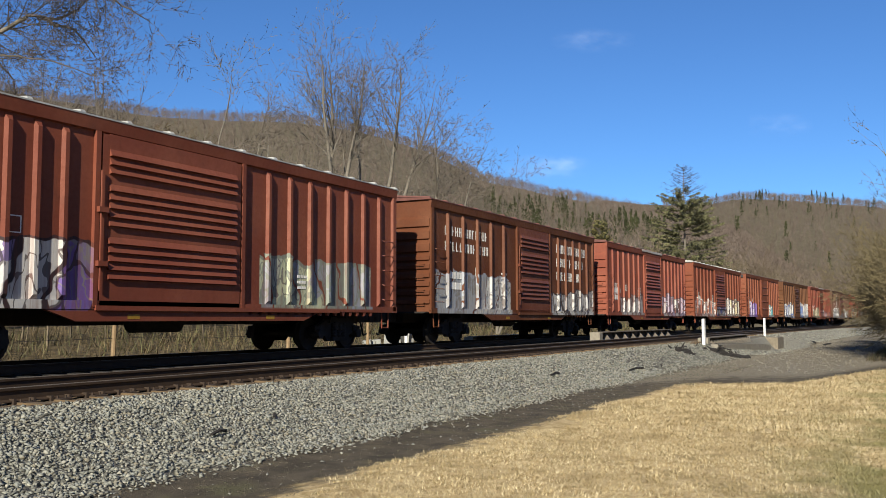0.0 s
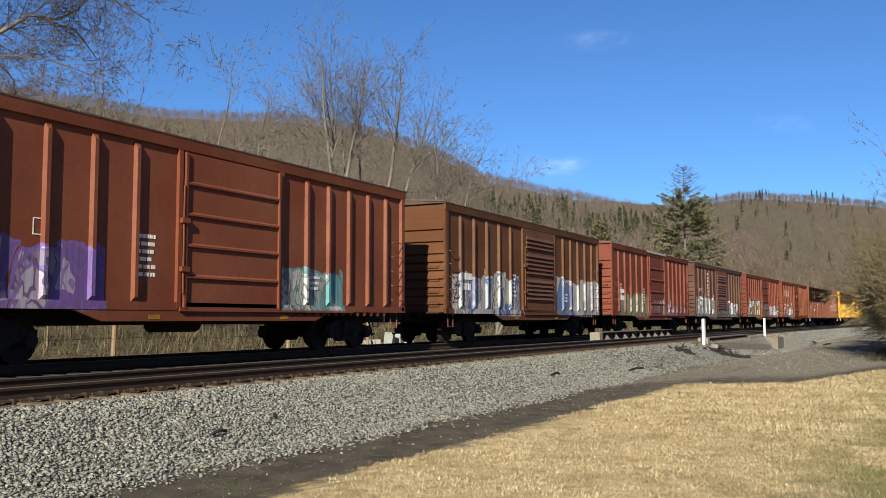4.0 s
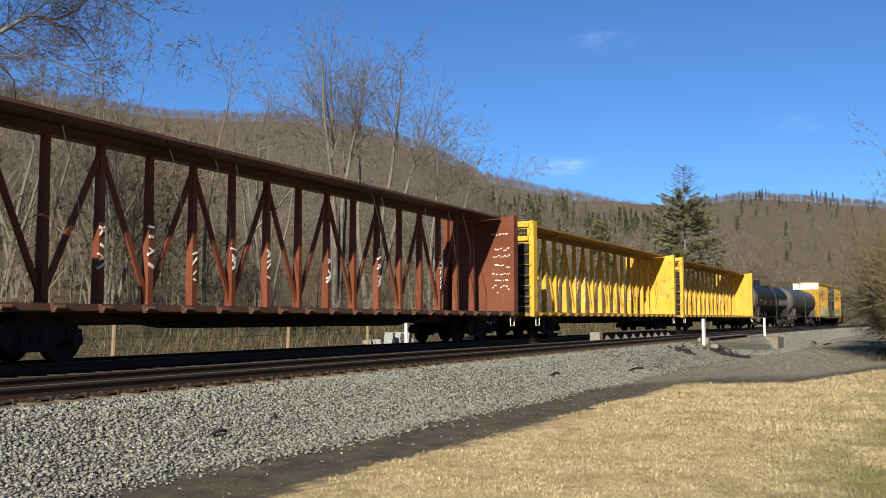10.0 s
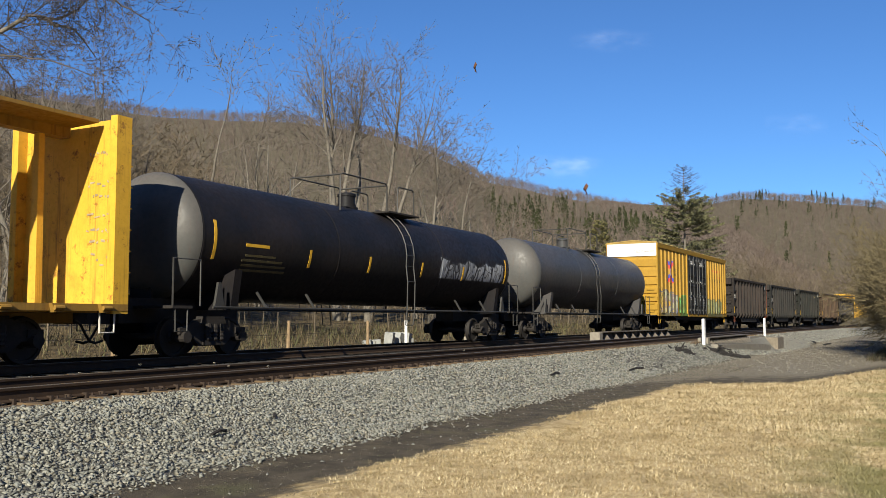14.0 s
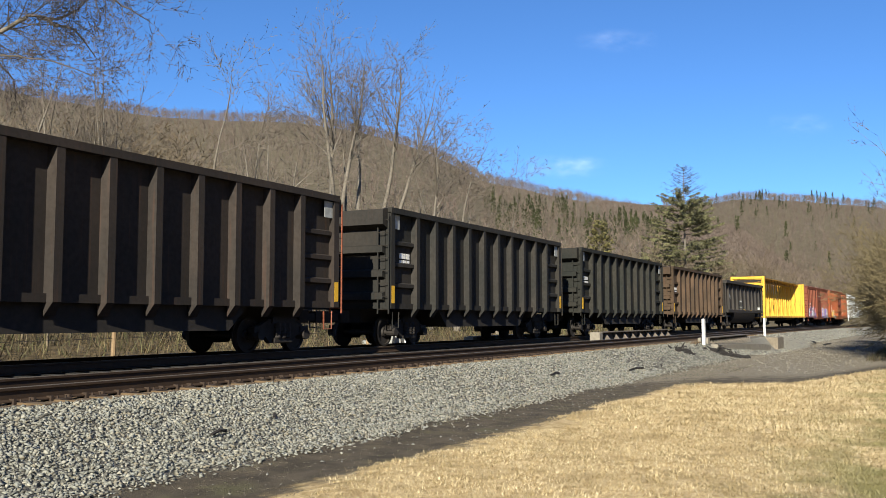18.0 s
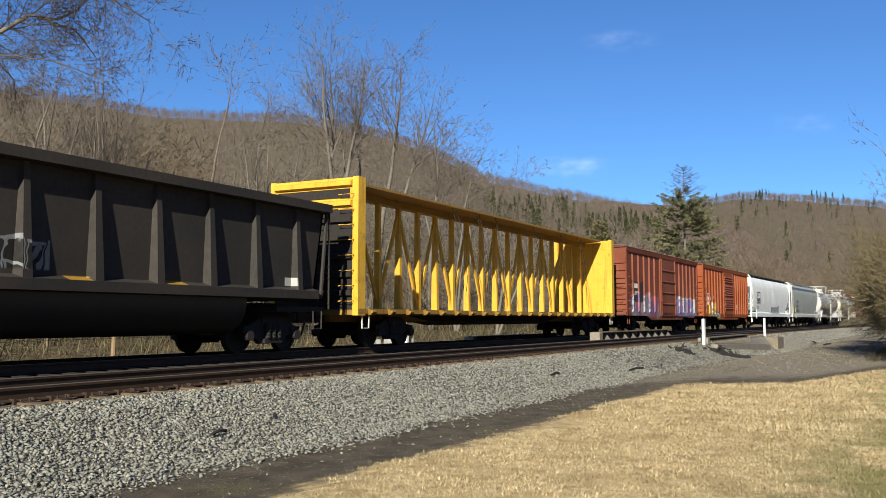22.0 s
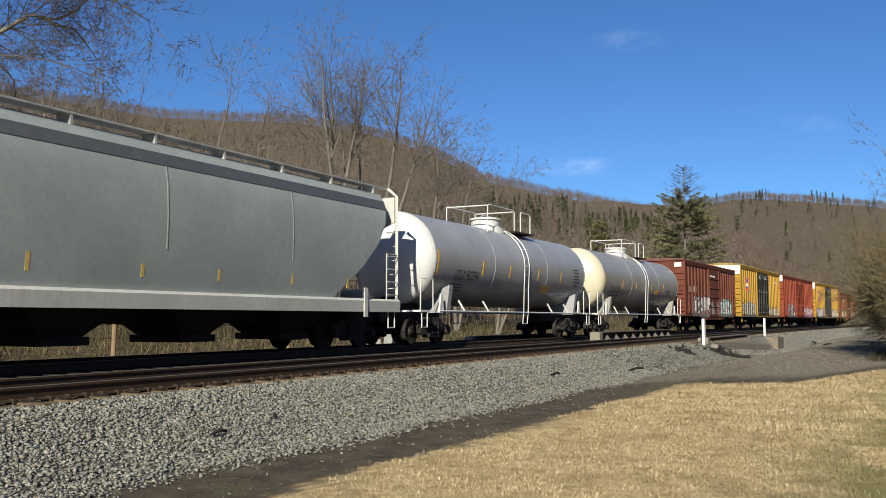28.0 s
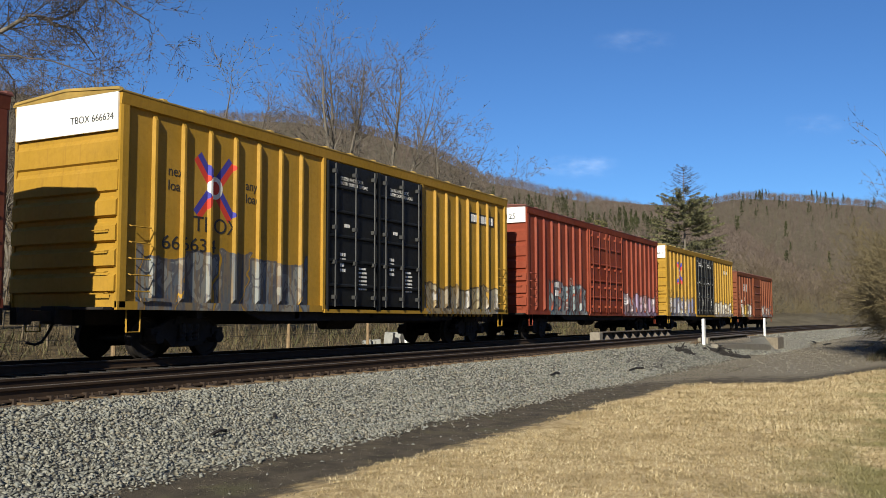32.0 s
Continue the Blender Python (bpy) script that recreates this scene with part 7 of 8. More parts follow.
fan_tree(54.0, 24.4, 10.4, 18, "small leaning bare tree with drooping twigs", ((*to_right(0.10), 1.0), (*to_right(0.30), 0.85)), 0.12, 0.55, angle=(0.5, 1.0), rise=-0.035, wig=0.13, share=0.5, least=0.22, tip=0.016)
for k, (x, y, h, label) in enumerate(((33.5, 44.0, 12.5, "bare brown tree among brush"), (38.0, 43.0, 11.0, "bare brown tree at the wood's edge"), (60.5, 34.0, 11.0, "bare brown tree below the hill"),
                                      (50.5, 41.0, 11.5, "low bare tree with a wide twiggy crown"), (66.0, 29.5, 10.5, "bare brown tree beyond the line"), (42.5, 36.5, 10.5, "low bare tree with tangled brown twigs"),
                                      (30.0, 38.0, 13.5, "bare olive-brown tree beside the sycamore"), (31.5, 35.0, 13.5, "bare brown tree with many crooked stems"), (35.0, 40.0, 14.5, "bare grey-brown tree before the wooded slope"), (27.0, 36.5, 13.0, "bare tangled tree below the sycamore"), (33.0, 36.0, 12.0, "bare brown tree overgrown with vines"), (57.0, 29.0, 9.5, "bare tan tree with a rounded crown"))):
    fan_tree(x, y, h, 30 + k, label, ((0.1, 0, 1.0), (-0.15, 0.1, 0.9), (0.05, -0.2, 0.85)), 0.13, 0.3, share=0.45, tip=0.014)
for x, y, h, seed, label in ((-30.0, -12.0, 20.0, 26, "bare tree on the lawn behind the camera"), (-24.0, -15.5, 18.0, 27, "bare tree on the lawn by the fence")):
    fan_tree(x, y, h, seed, label, ((0, 0, 1.0), (0.2, 0.1, 0.9)), 0.24, 0.3, gap=(0.35, 0.45, 0.6, 0.8), tip=0.012)
fan_tree(47.0, 0.4, 9.6, 24, "bare grey tree behind the thicket", ((0, 0.04, 1.0), (-0.1, 0.12, 0.9)), 0.12, 0.4, **UPRIGHT)
fan_tree(43.0, -0.6, 9.8, 25, "bare slender tree behind the thicket", ((0, 0.06, 1.0), (0.1, 0.0, 0.92)), 0.12, 0.4, **UPRIGHT)

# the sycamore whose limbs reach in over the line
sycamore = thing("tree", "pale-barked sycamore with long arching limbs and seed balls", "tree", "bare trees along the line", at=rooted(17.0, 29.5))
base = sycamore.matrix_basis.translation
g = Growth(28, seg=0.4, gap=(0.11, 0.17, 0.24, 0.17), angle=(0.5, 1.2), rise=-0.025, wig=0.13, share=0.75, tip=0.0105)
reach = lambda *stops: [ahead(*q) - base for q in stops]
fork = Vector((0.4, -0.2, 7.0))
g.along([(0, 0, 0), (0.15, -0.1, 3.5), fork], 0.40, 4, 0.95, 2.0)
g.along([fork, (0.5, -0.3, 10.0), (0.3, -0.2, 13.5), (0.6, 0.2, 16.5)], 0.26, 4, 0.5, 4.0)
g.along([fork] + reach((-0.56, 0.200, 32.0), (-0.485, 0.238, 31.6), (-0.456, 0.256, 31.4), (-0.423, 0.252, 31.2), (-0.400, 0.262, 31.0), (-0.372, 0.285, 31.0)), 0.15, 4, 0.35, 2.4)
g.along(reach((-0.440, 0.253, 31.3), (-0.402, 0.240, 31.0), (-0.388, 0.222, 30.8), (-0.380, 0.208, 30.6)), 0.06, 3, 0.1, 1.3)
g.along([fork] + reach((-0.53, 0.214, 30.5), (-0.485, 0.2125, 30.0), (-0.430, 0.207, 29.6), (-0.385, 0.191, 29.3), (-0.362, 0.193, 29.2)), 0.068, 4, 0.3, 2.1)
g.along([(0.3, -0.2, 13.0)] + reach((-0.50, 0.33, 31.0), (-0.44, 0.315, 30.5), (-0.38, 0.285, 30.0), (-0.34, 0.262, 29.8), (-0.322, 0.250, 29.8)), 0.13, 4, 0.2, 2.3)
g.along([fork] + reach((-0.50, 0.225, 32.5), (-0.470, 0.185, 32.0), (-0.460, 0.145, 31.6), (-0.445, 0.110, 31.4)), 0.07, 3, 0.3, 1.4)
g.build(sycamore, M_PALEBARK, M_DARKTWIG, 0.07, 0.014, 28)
balls = Shape()
rnd = random.Random(5)
for p, q, a, b in rnd.sample([o for o in g.out if o[2] < 0.0125], 700):
    r = rnd.uniform(0.018, 0.032)
    c = q - Vector((0, 0, r))
    balls.add([c + Vector(v) * r for v in ((1, 0, 0), (-1, 0, 0), (0, 1, 0), (0, -1, 0), (0, 0, 1), (0, 0, -1))],
              [(0, 2, 4), (2, 1, 4), (1, 3, 4), (3, 0, 4), (2, 0, 5), (1, 2, 5), (3, 1, 5), (0, 3, 5)])
part("seed_balls", balls, plain("brown_seed_balls", (0.10, 0.06, 0.04), 0.9, 0, 0.3, 30), sycamore)["kind"] = "stuff"

# thicket at the edge of the lawn
M_BRUSH = plain("olive_brown_brush", (0.155, 0.122, 0.062), 0.9, 0, 0.35, 1.2, 0.0)


def shrub(x, y, height, seed, label, stems=8, lean=(0.0, 0.0), spread=0.35, gap=(0.10, 0.16, 0.30), tip=0.012, r=0.035, depth=3, first=0.12):
    rnd = random.Random(seed)
    t = thing("shrub", label, "shrub", "thicket", at=rooted(x, y))
    g = Growth(seed, 0.35, gap, (0.4, 0.9), 0.0, 0.10, 0.6, tip, 0.15)
    for _ in range(stems):
        d = Vector((lean[0] + rnd.gauss(0, spread), lean[1] + rnd.gauss(0, spread), 1)).normalized()
        g.branch(Vector((rnd.uniform(-0.5, 0.5), rnd.uniform(-0.5, 0.5), 0)), d, height * rnd.uniform(0.6, 1.05), r * rnd.uniform(0.7, 1.3), depth, first)
    g.build(t, M_BRUSH, M_BRUSH, max(0.02, tip * 2), max(0.009, tip * 1.4), seed)
    return t


for k, (x, y, h, lean, low) in enumerate(((36.0, -1.3, 4.6, 0.34, 0.5), (39.0, -0.9, 5.2, 0.32, 0.55), (42.0, -0.6, 5.6, 0.28, 0.55), (38.0, -0.2, 3.6, 0.05, 0.12), (41.0, 0.2, 3.8, 0.05, 0.12), (44.5, 0.4, 4.2, 0.03, 0.12),
                                          (48.0, 0.7, 4.4, 0.03, 0.12), (52.0, 1.0, 4.8, 0.02, 0.12), (57.0, 1.2, 5.0, 0.02, 0.12), (40.0, -0.9, 6.4, 0.12, 0.3), (44.0, -0.5, 6.8, 0.12, 0.3), (35.0, -0.8, 3.2, 0.05, 0.12),
                                          (62.0, 1.4, 5.2, 0.0, 0.12), (37.0, -0.6, 4.2, 0.1, 0.12), (46.0, 0.3, 5.6, 0.05, 0.2))):
    shrub(x, y - 0.15, h, 60 + k, "tangled olive-brown thicket of leafless shrubs", 13, (0.0, lean), 0.16, first=low)
# shrubs beside the far curve
for k, (x, y, h) in enumerate(((150, 19.5, 5.5), (158, 17.5, 5.0), (165, 16.5, 6.0), (174, 13.5, 5.5), (182, 12.5, 6.5), (196, 5.5, 6.0), (120, -6.5, 7.0), (105, -4.5, 7.5), (90, -2.6, 7.0), (72, -0.4, 6.0))):
    shrub(x, y, h, 90 + k, "dark green-brown shrub beside the track", 12, gap=(0.3, 0.4, 0.5), tip=0.018, r=0.06, depth=2)

# ---- the old spruce ----
M_NEEDLE = plain("dark_green_needles", (0.165, 0.160, 0.070), 0.8, 0, 0.5, 0.4, 0.0)


def spruce(x, y, height, girth, seed, label, bare=0.2, mat=None, name="spruce", z=None, sparse=1.0):
    """girth: how far boughs reach at a metre below the top; they grow with the root of the depth. bare: share of the top without needles."""
    rnd = random.Random(seed)
    t = thing(name, label, "conifer", at=pose(x, y, (ground_z(y + bend(x)) if z is None else z) - 0.2))
    s = Shape()
    s.rod((0, 0, 0), (0, 0, height), height * 0.012, 0.02, 7)
    wood, vs, fs = [], [], []
    zz = height * 0.10
    while zz < height * 0.985:
        depth = height - zz
        u = depth / height
        for _ in range(rnd.randint(4, 6)):
            a = rnd.uniform(0, 2 * math.pi)
            l = girth * depth ** 0.55 * rnd.uniform(0.55, 1.08)
            d = Vector((math.cos(a), math.sin(a), 0))
            side = Vector((-d.y, d.x, 0))
            up = 0.42 - 0.75 * u
            pts = [Vector((0, 0, zz)) + d * l * q + Vector((0, 0, l * (up * q + 0.22 * q * q - 0.10 * q))) for q in (0, 0.35, 0.7, 1.0)]
            for k in range(3):
                wood.append((pts[k], pts[k + 1], 0.06 * (1 - 0.25 * k), 0.03))
            needled = u > bare * rnd.uniform(0.8, 1.15)
            for k in range(int((14 if not needled else 10 + l * 11) * sparse)):
                q = rnd.uniform(0.15, 1.0) ** 0.8
                i = min(int(q * 3), 2)
                p = pts[i].lerp(pts[i + 1], q * 3 - i if q < 1 else 1.0)
                e = (d * rnd.uniform(0.3, 0.9) + side * rnd.choice((-1, 1)) * rnd.uniform(0.4, 0.9) + Vector((0, 0, rnd.uniform(-0.45, 0.1)))).normalized() * rnd.uniform(0.35, 0.85) * (0.5 + 0.12 * l)
                wood.append((p, p + e, 0.022, 0.008))
                if needled:
                    for m in range(4):
                        c = p + e * rnd.uniform(0.15, 1.0)
                        h = Vector((rnd.gauss(0, 0.16), rnd.gauss(0, 0.16), -rnd.uniform(0.04, 0.34)))
                        w = e.normalized() * rnd.uniform(0.06, 0.13)
                        n = len(vs)
                        vs += [tuple(c - w), tuple(c + w), tuple(c + h)]
                        fs.append((n, n + 1, n + 2))
        zz += 0.42 * rnd.uniform(0.6, 1.4) * (height / 24.5) ** 0.5
    part("trunk", s, M_BARK, t)
    part("branch_work", slivers("branch_work", wood, M_DEADWOOD, seed), None, t)
    part("needles", quick_mesh("needles", vs, fs, mat or M_NEEDLE), None, t, "drooping dark green needles")
    return t


M_DEADWOOD = plain("dark_dead_boughs", (0.075, 0.065, 0.055), 0.9, 0, 0.3, 3)
M_OLIVE = plain("olive_needles", (0.155, 0.135, 0.045), 0.8, 0, 0.4, 0.6, 0.0)
spruce(146.0, 33.0, 24.6, 1.55, 5, "old dark spruce with a thin dead top", 0.22)
spruce(133.4, 42.9, 14.2, 0.85, 6, "olive-green cedar below the wooded hill", 0.03, M_OLIVE, "cedar", sparse=0.45)
spruce(138.0, 51.5, 9.5, 0.7, 7, "yellow-green cedar among bare trees", 0.03, M_OLIVE, "cedar", sparse=0.5)

# ---- wooded hills ----
def azimuth_ridge(a, ridge):
    for (a0, h0), (a1, h1) in zip(ridge, ridge[1:]):
        if a <= a1:
            k = max(0.0, (a - a0) / (a1 - a0))
            k = k * k * (3 - 2 * k) * 0.5 + k * 0.5
            return h0 + (h1 - h0) * k
    return ridge[-1][1]


# bearing in degrees (left of the line), rise of the crest in degrees
RIDGE_NEAR = ((-40, 0.0), (1.0, 0.6), (6.0, 2.6), (10.0, 5.4), (13.0, 6.3), (16.2, 7.1), (20.2, 7.9), (23.5, 8.6), (24.8, 8.9), (26.3, 9.6), (27.8, 10.4), (29.7, 11.1), (31.8, 11.65), (33.7, 12.05), (37.5, 12.4), (44.5, 12.3), (50.9, 12.8), (55.0, 13.2), (75.0, 12.0), (110.0, 9.0))
RIDGE_FAR = ((-60, 5.0), (-12.0, 5.6), (0.0, 6.3), (3.6, 6.9), (6.6, 7.3), (9.3, 7.55), (11.4, 7.25), (14.7, 7.35), (18.0, 7.8), (20.0, 6.8), (26.0, 5.0), (40.0, 4.0), (110, 3.0))


def hill_z(a, d, ridge, d0, d1, trees):
    """Height at bearing a, distance d: it rises from d0 to a crest at d1."""
    top = max(0.0, d1 * math.tan(radians(azimuth_ridge(a, ridge))) - trees)
    u = (d - d0) / (d1 - d0)
    if u <= 0:
        return 0.0
    if u <= 1:
        return top * (0.55 * u + 0.45 * u * u * (3 - 2 * u))
    return top * max(0.0, 1 - (u - 1) * 0.8)


def hill(name, label, ridge, d0, d1, a0, a1, trees):
    vs, na, nd = [], 90, 34
    for i in range(na + 1):
        a = a0 + (a1 - a0) * i / na
        for j in range(nd + 1):
            d = d0 + (d1 * 1.5 - d0) * j / nd
            x, y = d * math.cos(radians(a)), d * math.sin(radians(a))
            z = hill_z(a, d, ridge, d0, d1, trees) + 1.6 * noise.noise((x * 0.03, y * 0.03, 1)) * min(1, (d - d0) / 60)
            vs.append((x, y, z + (0.2 if j else -4.0)))
    fs = [(i * (nd + 1) + j, (i + 1) * (nd + 1) + j, (i + 1) * (nd + 1) + j + 1, i * (nd + 1) + j + 1) for i in range(na) for j in range(nd)]
    n = Nodes("leaf_litter_slope", 0.95, 0, 0.1)
    p = n.place()
    a, b = n.noise(p, 0.25, 6, 0.7), n.noise(p, 0.02, 3)
    c = n.mix(n.step(a, 0.3, 0.7), (0.070, 0.058, 0.037), (0.14, 0.117, 0.078))
    n.put("Base Color", n.mix(n.step(b, 0.35, 0.65, 0, 0.5), c, (0.10, 0.083, 0.055)))
    ob = new(name, quick_mesh(name, vs, fs, n.mat))
    ob.data.shade_smooth()
    return tagged(ob, label, "hillside", kind="structure")


hill("hill_near", "steep hillside of bare brown winter woods", RIDGE_NEAR, 110, 1000, -6, 84, 9)
# added ring out of view, cuts the sky's fill on the car sides
hill("hill_behind", "unseen ring of hills added to hold back low sky light", ((80, 12.0), (130, 13.0), (180, 11.0), (230, 12.0), (290, 14.0), (360, 9.0)), 140, 600, 84, 354, 0)
hill("hill_far", "distant wooded hill with evergreens on its crest", RIDGE_FAR, 420, 1350, -45, 40, 9)


def wood_template(rnd, height, limbs=13, twigs=6, fine=3, wide=1.0):
    """A bare wood tree of thin blades: corners and triangles as arrays."""
    vs, fs = [], []

    def blade(p, q, w):
        d = (q - p)
        u = d.cross(Vector((rnd.gauss(0, 1), rnd.gauss(0, 1), rnd.gauss(0, 1))))
        if u.length < 1e-6:
            return
        u = u.normalized() * w
        n = len(vs)
        vs.extend([tuple(p - u), tuple(p + u), tuple(q)])
        fs.append((n, n + 1, n + 2))

    lean = Vector((rnd.gauss(0, 0.05), rnd.gauss(0, 0.05), 1))
    top = lean * height
    n = len(vs)
    r = height * 0.012
    for k in range(3):
        a = 2 * math.pi * k / 3
        vs.append((r * math.cos(a), r * math.sin(a), -0.5))
    vs.append(tuple(top * 0.9))
    fs.extend([(n, n + 1, n + 3), (n + 1, n + 2, n + 3), (n + 2, n, n + 3)])
    for i in range(limbs):
        u = 0.30 + 0.62 * (i + rnd.random()) / limbs
        p = lean * (height * u)
        a = rnd.uniform(0, 2 * math.pi)
        l = height * (0.42 - 0.30 * u) * rnd.uniform(0.7, 1.3)
        q = p + Vector((math.cos(a) * l * 0.75, math.sin(a) * l * 0.75, l * rnd.uniform(0.5, 1.1)))
        blade(p, q, 0.055 * wide)
        for j in range(twigs):
            p2 = p.lerp(q, rnd.uniform(0.25, 1.0))
            l2 = l * rnd.uniform(0.3, 0.6)
            q2 = p2 + Vector((rnd.gauss(0, 0.5), rnd.gauss(0, 0.5), rnd.uniform(0.1, 1.0))) * l2
            blade(p2, q2, 0.040 * wide)
            for k in range(fine):
                p3 = p2.lerp(q2, rnd.uniform(0.3, 1.0))
                q3 = p3 + Vector((rnd.gauss(0, 0.5), rnd.gauss(0, 0.5), rnd.uniform(-0.1, 0.8))) * l2 * 0.6
                blade(p3, q3, 0.028 * wide)
    return np.array(vs, dtype=np.float32), np.array(fs, dtype=np.int32)


def wood_material(name, a, b, c):
    n = Nodes(name, 0.9, 0, 0.15)
    p = n.place()
    big = n.noise(p, 0.02, 3)
    mid = n.noise(p, 0.16, 3)
    col = n.mix(n.step(mid, 0.3, 0.7), a, b)
    n.put("Base Color", n.mix(n.step(big, 0.45, 0.65, 0, 0.7), col, c))
    return n.mat


M_WOOD = wood_material("bare_wood_twigs", (0.070, 0.054, 0.036), (0.165, 0.132, 0.090), (0.112, 0.082, 0.056))
# greyer and bluer than the near woods: distance haze put into the colour
M_FARWOOD = wood_material("haze_tinted_far_crowns", (0.070, 0.055, 0.046), (0.185, 0.145, 0.115), (0.120, 0.088, 0.074))
M_PINE = wood_material("far_evergreen", (0.030, 0.036, 0.016), (0.055, 0.058, 0.024), (0.040, 0.042, 0.020))


def scatter_woods(name, label, spots, templates, mat, seed):
    """Many trees as one mesh. spots: (x, y, z, scale)."""
    rnd = random.Random(seed)
    vs, fs, n = [], [], 0
    for x, y, z, k in spots:
        v, f = templates[rnd.randrange(len(templates))]
        a = rnd.uniform(0, 2 * math.pi)
        c, s = math.cos(a) * k, math.sin(a) * k
        w = np.empty_like(v)
        w[:, 0] = v[:, 0] * c - v[:, 1] * s + x
        w[:, 1] = v[:, 0] * s + v[:, 1] * c + y
        w[:, 2] = v[:, 2] * k + z
        vs.append(w)
        fs.append(f + n)
        n += len(v)
    ob = new(name, quick_mesh(name, np.concatenate(vs), np.concatenate(fs), mat))
    return tagged(ob, label, "woods", kind="stuff")


rnd = random.Random(77)
FULL = [wood_template(rnd, rnd.uniform(10, 14)) for _ in range(9)]
THIN = [wood_template(rnd, rnd.uniform(9, 13), 5, 4, 0, 2.6) for _ in range(8)]
spots = []
for _ in range(900):
    a, d = rnd.uniform(9, 58), math.sqrt(rnd.uniform(90 ** 2, 230 ** 2))
    x, y = d * math.cos(radians(a)), d * math.sin(radians(a))
    if y + bend(x) > 34:
        spots.append((x, y, hill_z(a, d, RIDGE_NEAR, 110, 1000, 9) - 0.3, rnd.uniform(0.38, 0.7)))
for _ in range(90):
    a, d = rnd.uniform(42, 58), rnd.uniform(58, 95)
    x, y = d * math.cos(radians(a)), d * math.sin(radians(a))
    spots.append((x, y, ground_z(y) - 0.3, rnd.uniform(0.85, 1.15) * (d - 8) / 75))
scatter_woods("woods_near", "dense bare brown woods at the hill's foot", spots, FULL, M_WOOD, 1)
spots = []
for _ in range(9000):
    a, d = rnd.uniform(1, 58), math.sqrt(rnd.uniform(200 ** 2, 1010 ** 2))
    x, y = d * math.cos(radians(a)), d * math.sin(radians(a))
    if y + bend(x) > 34:
        spots.append((x, y, hill_z(a, d, RIDGE_NEAR, 110, 1000, 9) - 0.3, rnd.uniform(0.7, 1.1)))
scatter_woods("woods_upper", "bare winter woods up to the crest", spots, THIN, M_FARWOOD, 2)
spots = []
for _ in range(6500):
    a, d = rnd.uniform(-6, 14), math.sqrt(rnd.uniform(300 ** 2, 1380 ** 2))
    x, y = d * math.cos(radians(a)), d * math.sin(radians(a))
    z = max(hill_z(a, d, RIDGE_FAR, 420, 1350, 9), hill_z(a, d, RIDGE_NEAR, 110, 1000, 9))
    spots.append((x, y, z - 0.3, rnd.uniform(0.8, 1.2)))
scatter_woods("woods_far", "bare woods on the distant hill, haze tinted into their colour", spots, THIN, M_FARWOOD, 3)
spots = []
for _ in range(260):
    a, d = rnd.uniform(-6, 15), rnd.uniform(120, 255)
    x, y = d * math.cos(radians(a)), d * math.sin(radians(a))
    v = y + bend(x)
    if v > 24 or v < 1:
        spots.append((x, y, 0.3, rnd.uniform(0.6, 1.0)))
scatter_woods("woods_valley", "bare trees on the valley floor beside the curve", spots, FULL, M_WOOD, 4)
# brush at the wood's edge behind the train
spots = []
for _ in range(420):
    x, v = rnd.uniform(8, 130), rnd.uniform(25, 42)
    spots.append((x, v - bend(x), ground_z(v) - 0.2, rnd.uniform(0.18, 0.42)))
scatter_woods("brush", "tangle of bare saplings and brush beyond the line", spots, FULL, M_WOOD, 5)


def pine_template(rnd, height):
    vs, fs = [], []
    for i in range(110):
        u = rnd.random() ** 0.8
        z = height * (0.12 + 0.88 * u)
        r = height * 0.17 * (1 - u) + 0.15
        a = rnd.uniform(0, 2 * math.pi)
        p = Vector((math.cos(a) * r * rnd.uniform(0.2, 1), math.sin(a) * r * rnd.uniform(0.2, 1), z))
        n = len(vs)
        for _ in range(3):
            vs.append(tuple(p + Vector((rnd.gauss(0, 0.36), rnd.gauss(0, 0.36), rnd.gauss(0, 0.5)))))
        fs.append((n, n + 1, n + 2))
    return np.array(vs, dtype=np.float32), np.array(fs, dtype=np.int32)


PINES = [pine_template(rnd, rnd.uniform(9, 13)) for _ in range(5)]
spots = []
for k in range(250):
    if k < 170:
        # a belt of them along the middle of the near slope
        a, d = rnd.uniform(13, 25), rnd.gauss(440, 55)
        d += 40 * math.sin(a * 1.3)
    else:
        a, d = rnd.uniform(0, 12.5), 1300 - abs(rnd.gauss(0, 330))
    x, y = d * math.cos(radians(a)), d * math.sin(radians(a))
    z = max(hill_z(a, d, RIDGE_FAR, 420, 1350, 9), hill_z(a, d, RIDGE_NEAR, 110, 1000, 9))
    spots.append((x, y, z, rnd.uniform(0.6, 1.3) * (0.85 if k < 170 else 1.25)))
scatter_woods("evergreens", "scattered dark evergreens among bare woods", spots, PINES, M_PINE, 6)


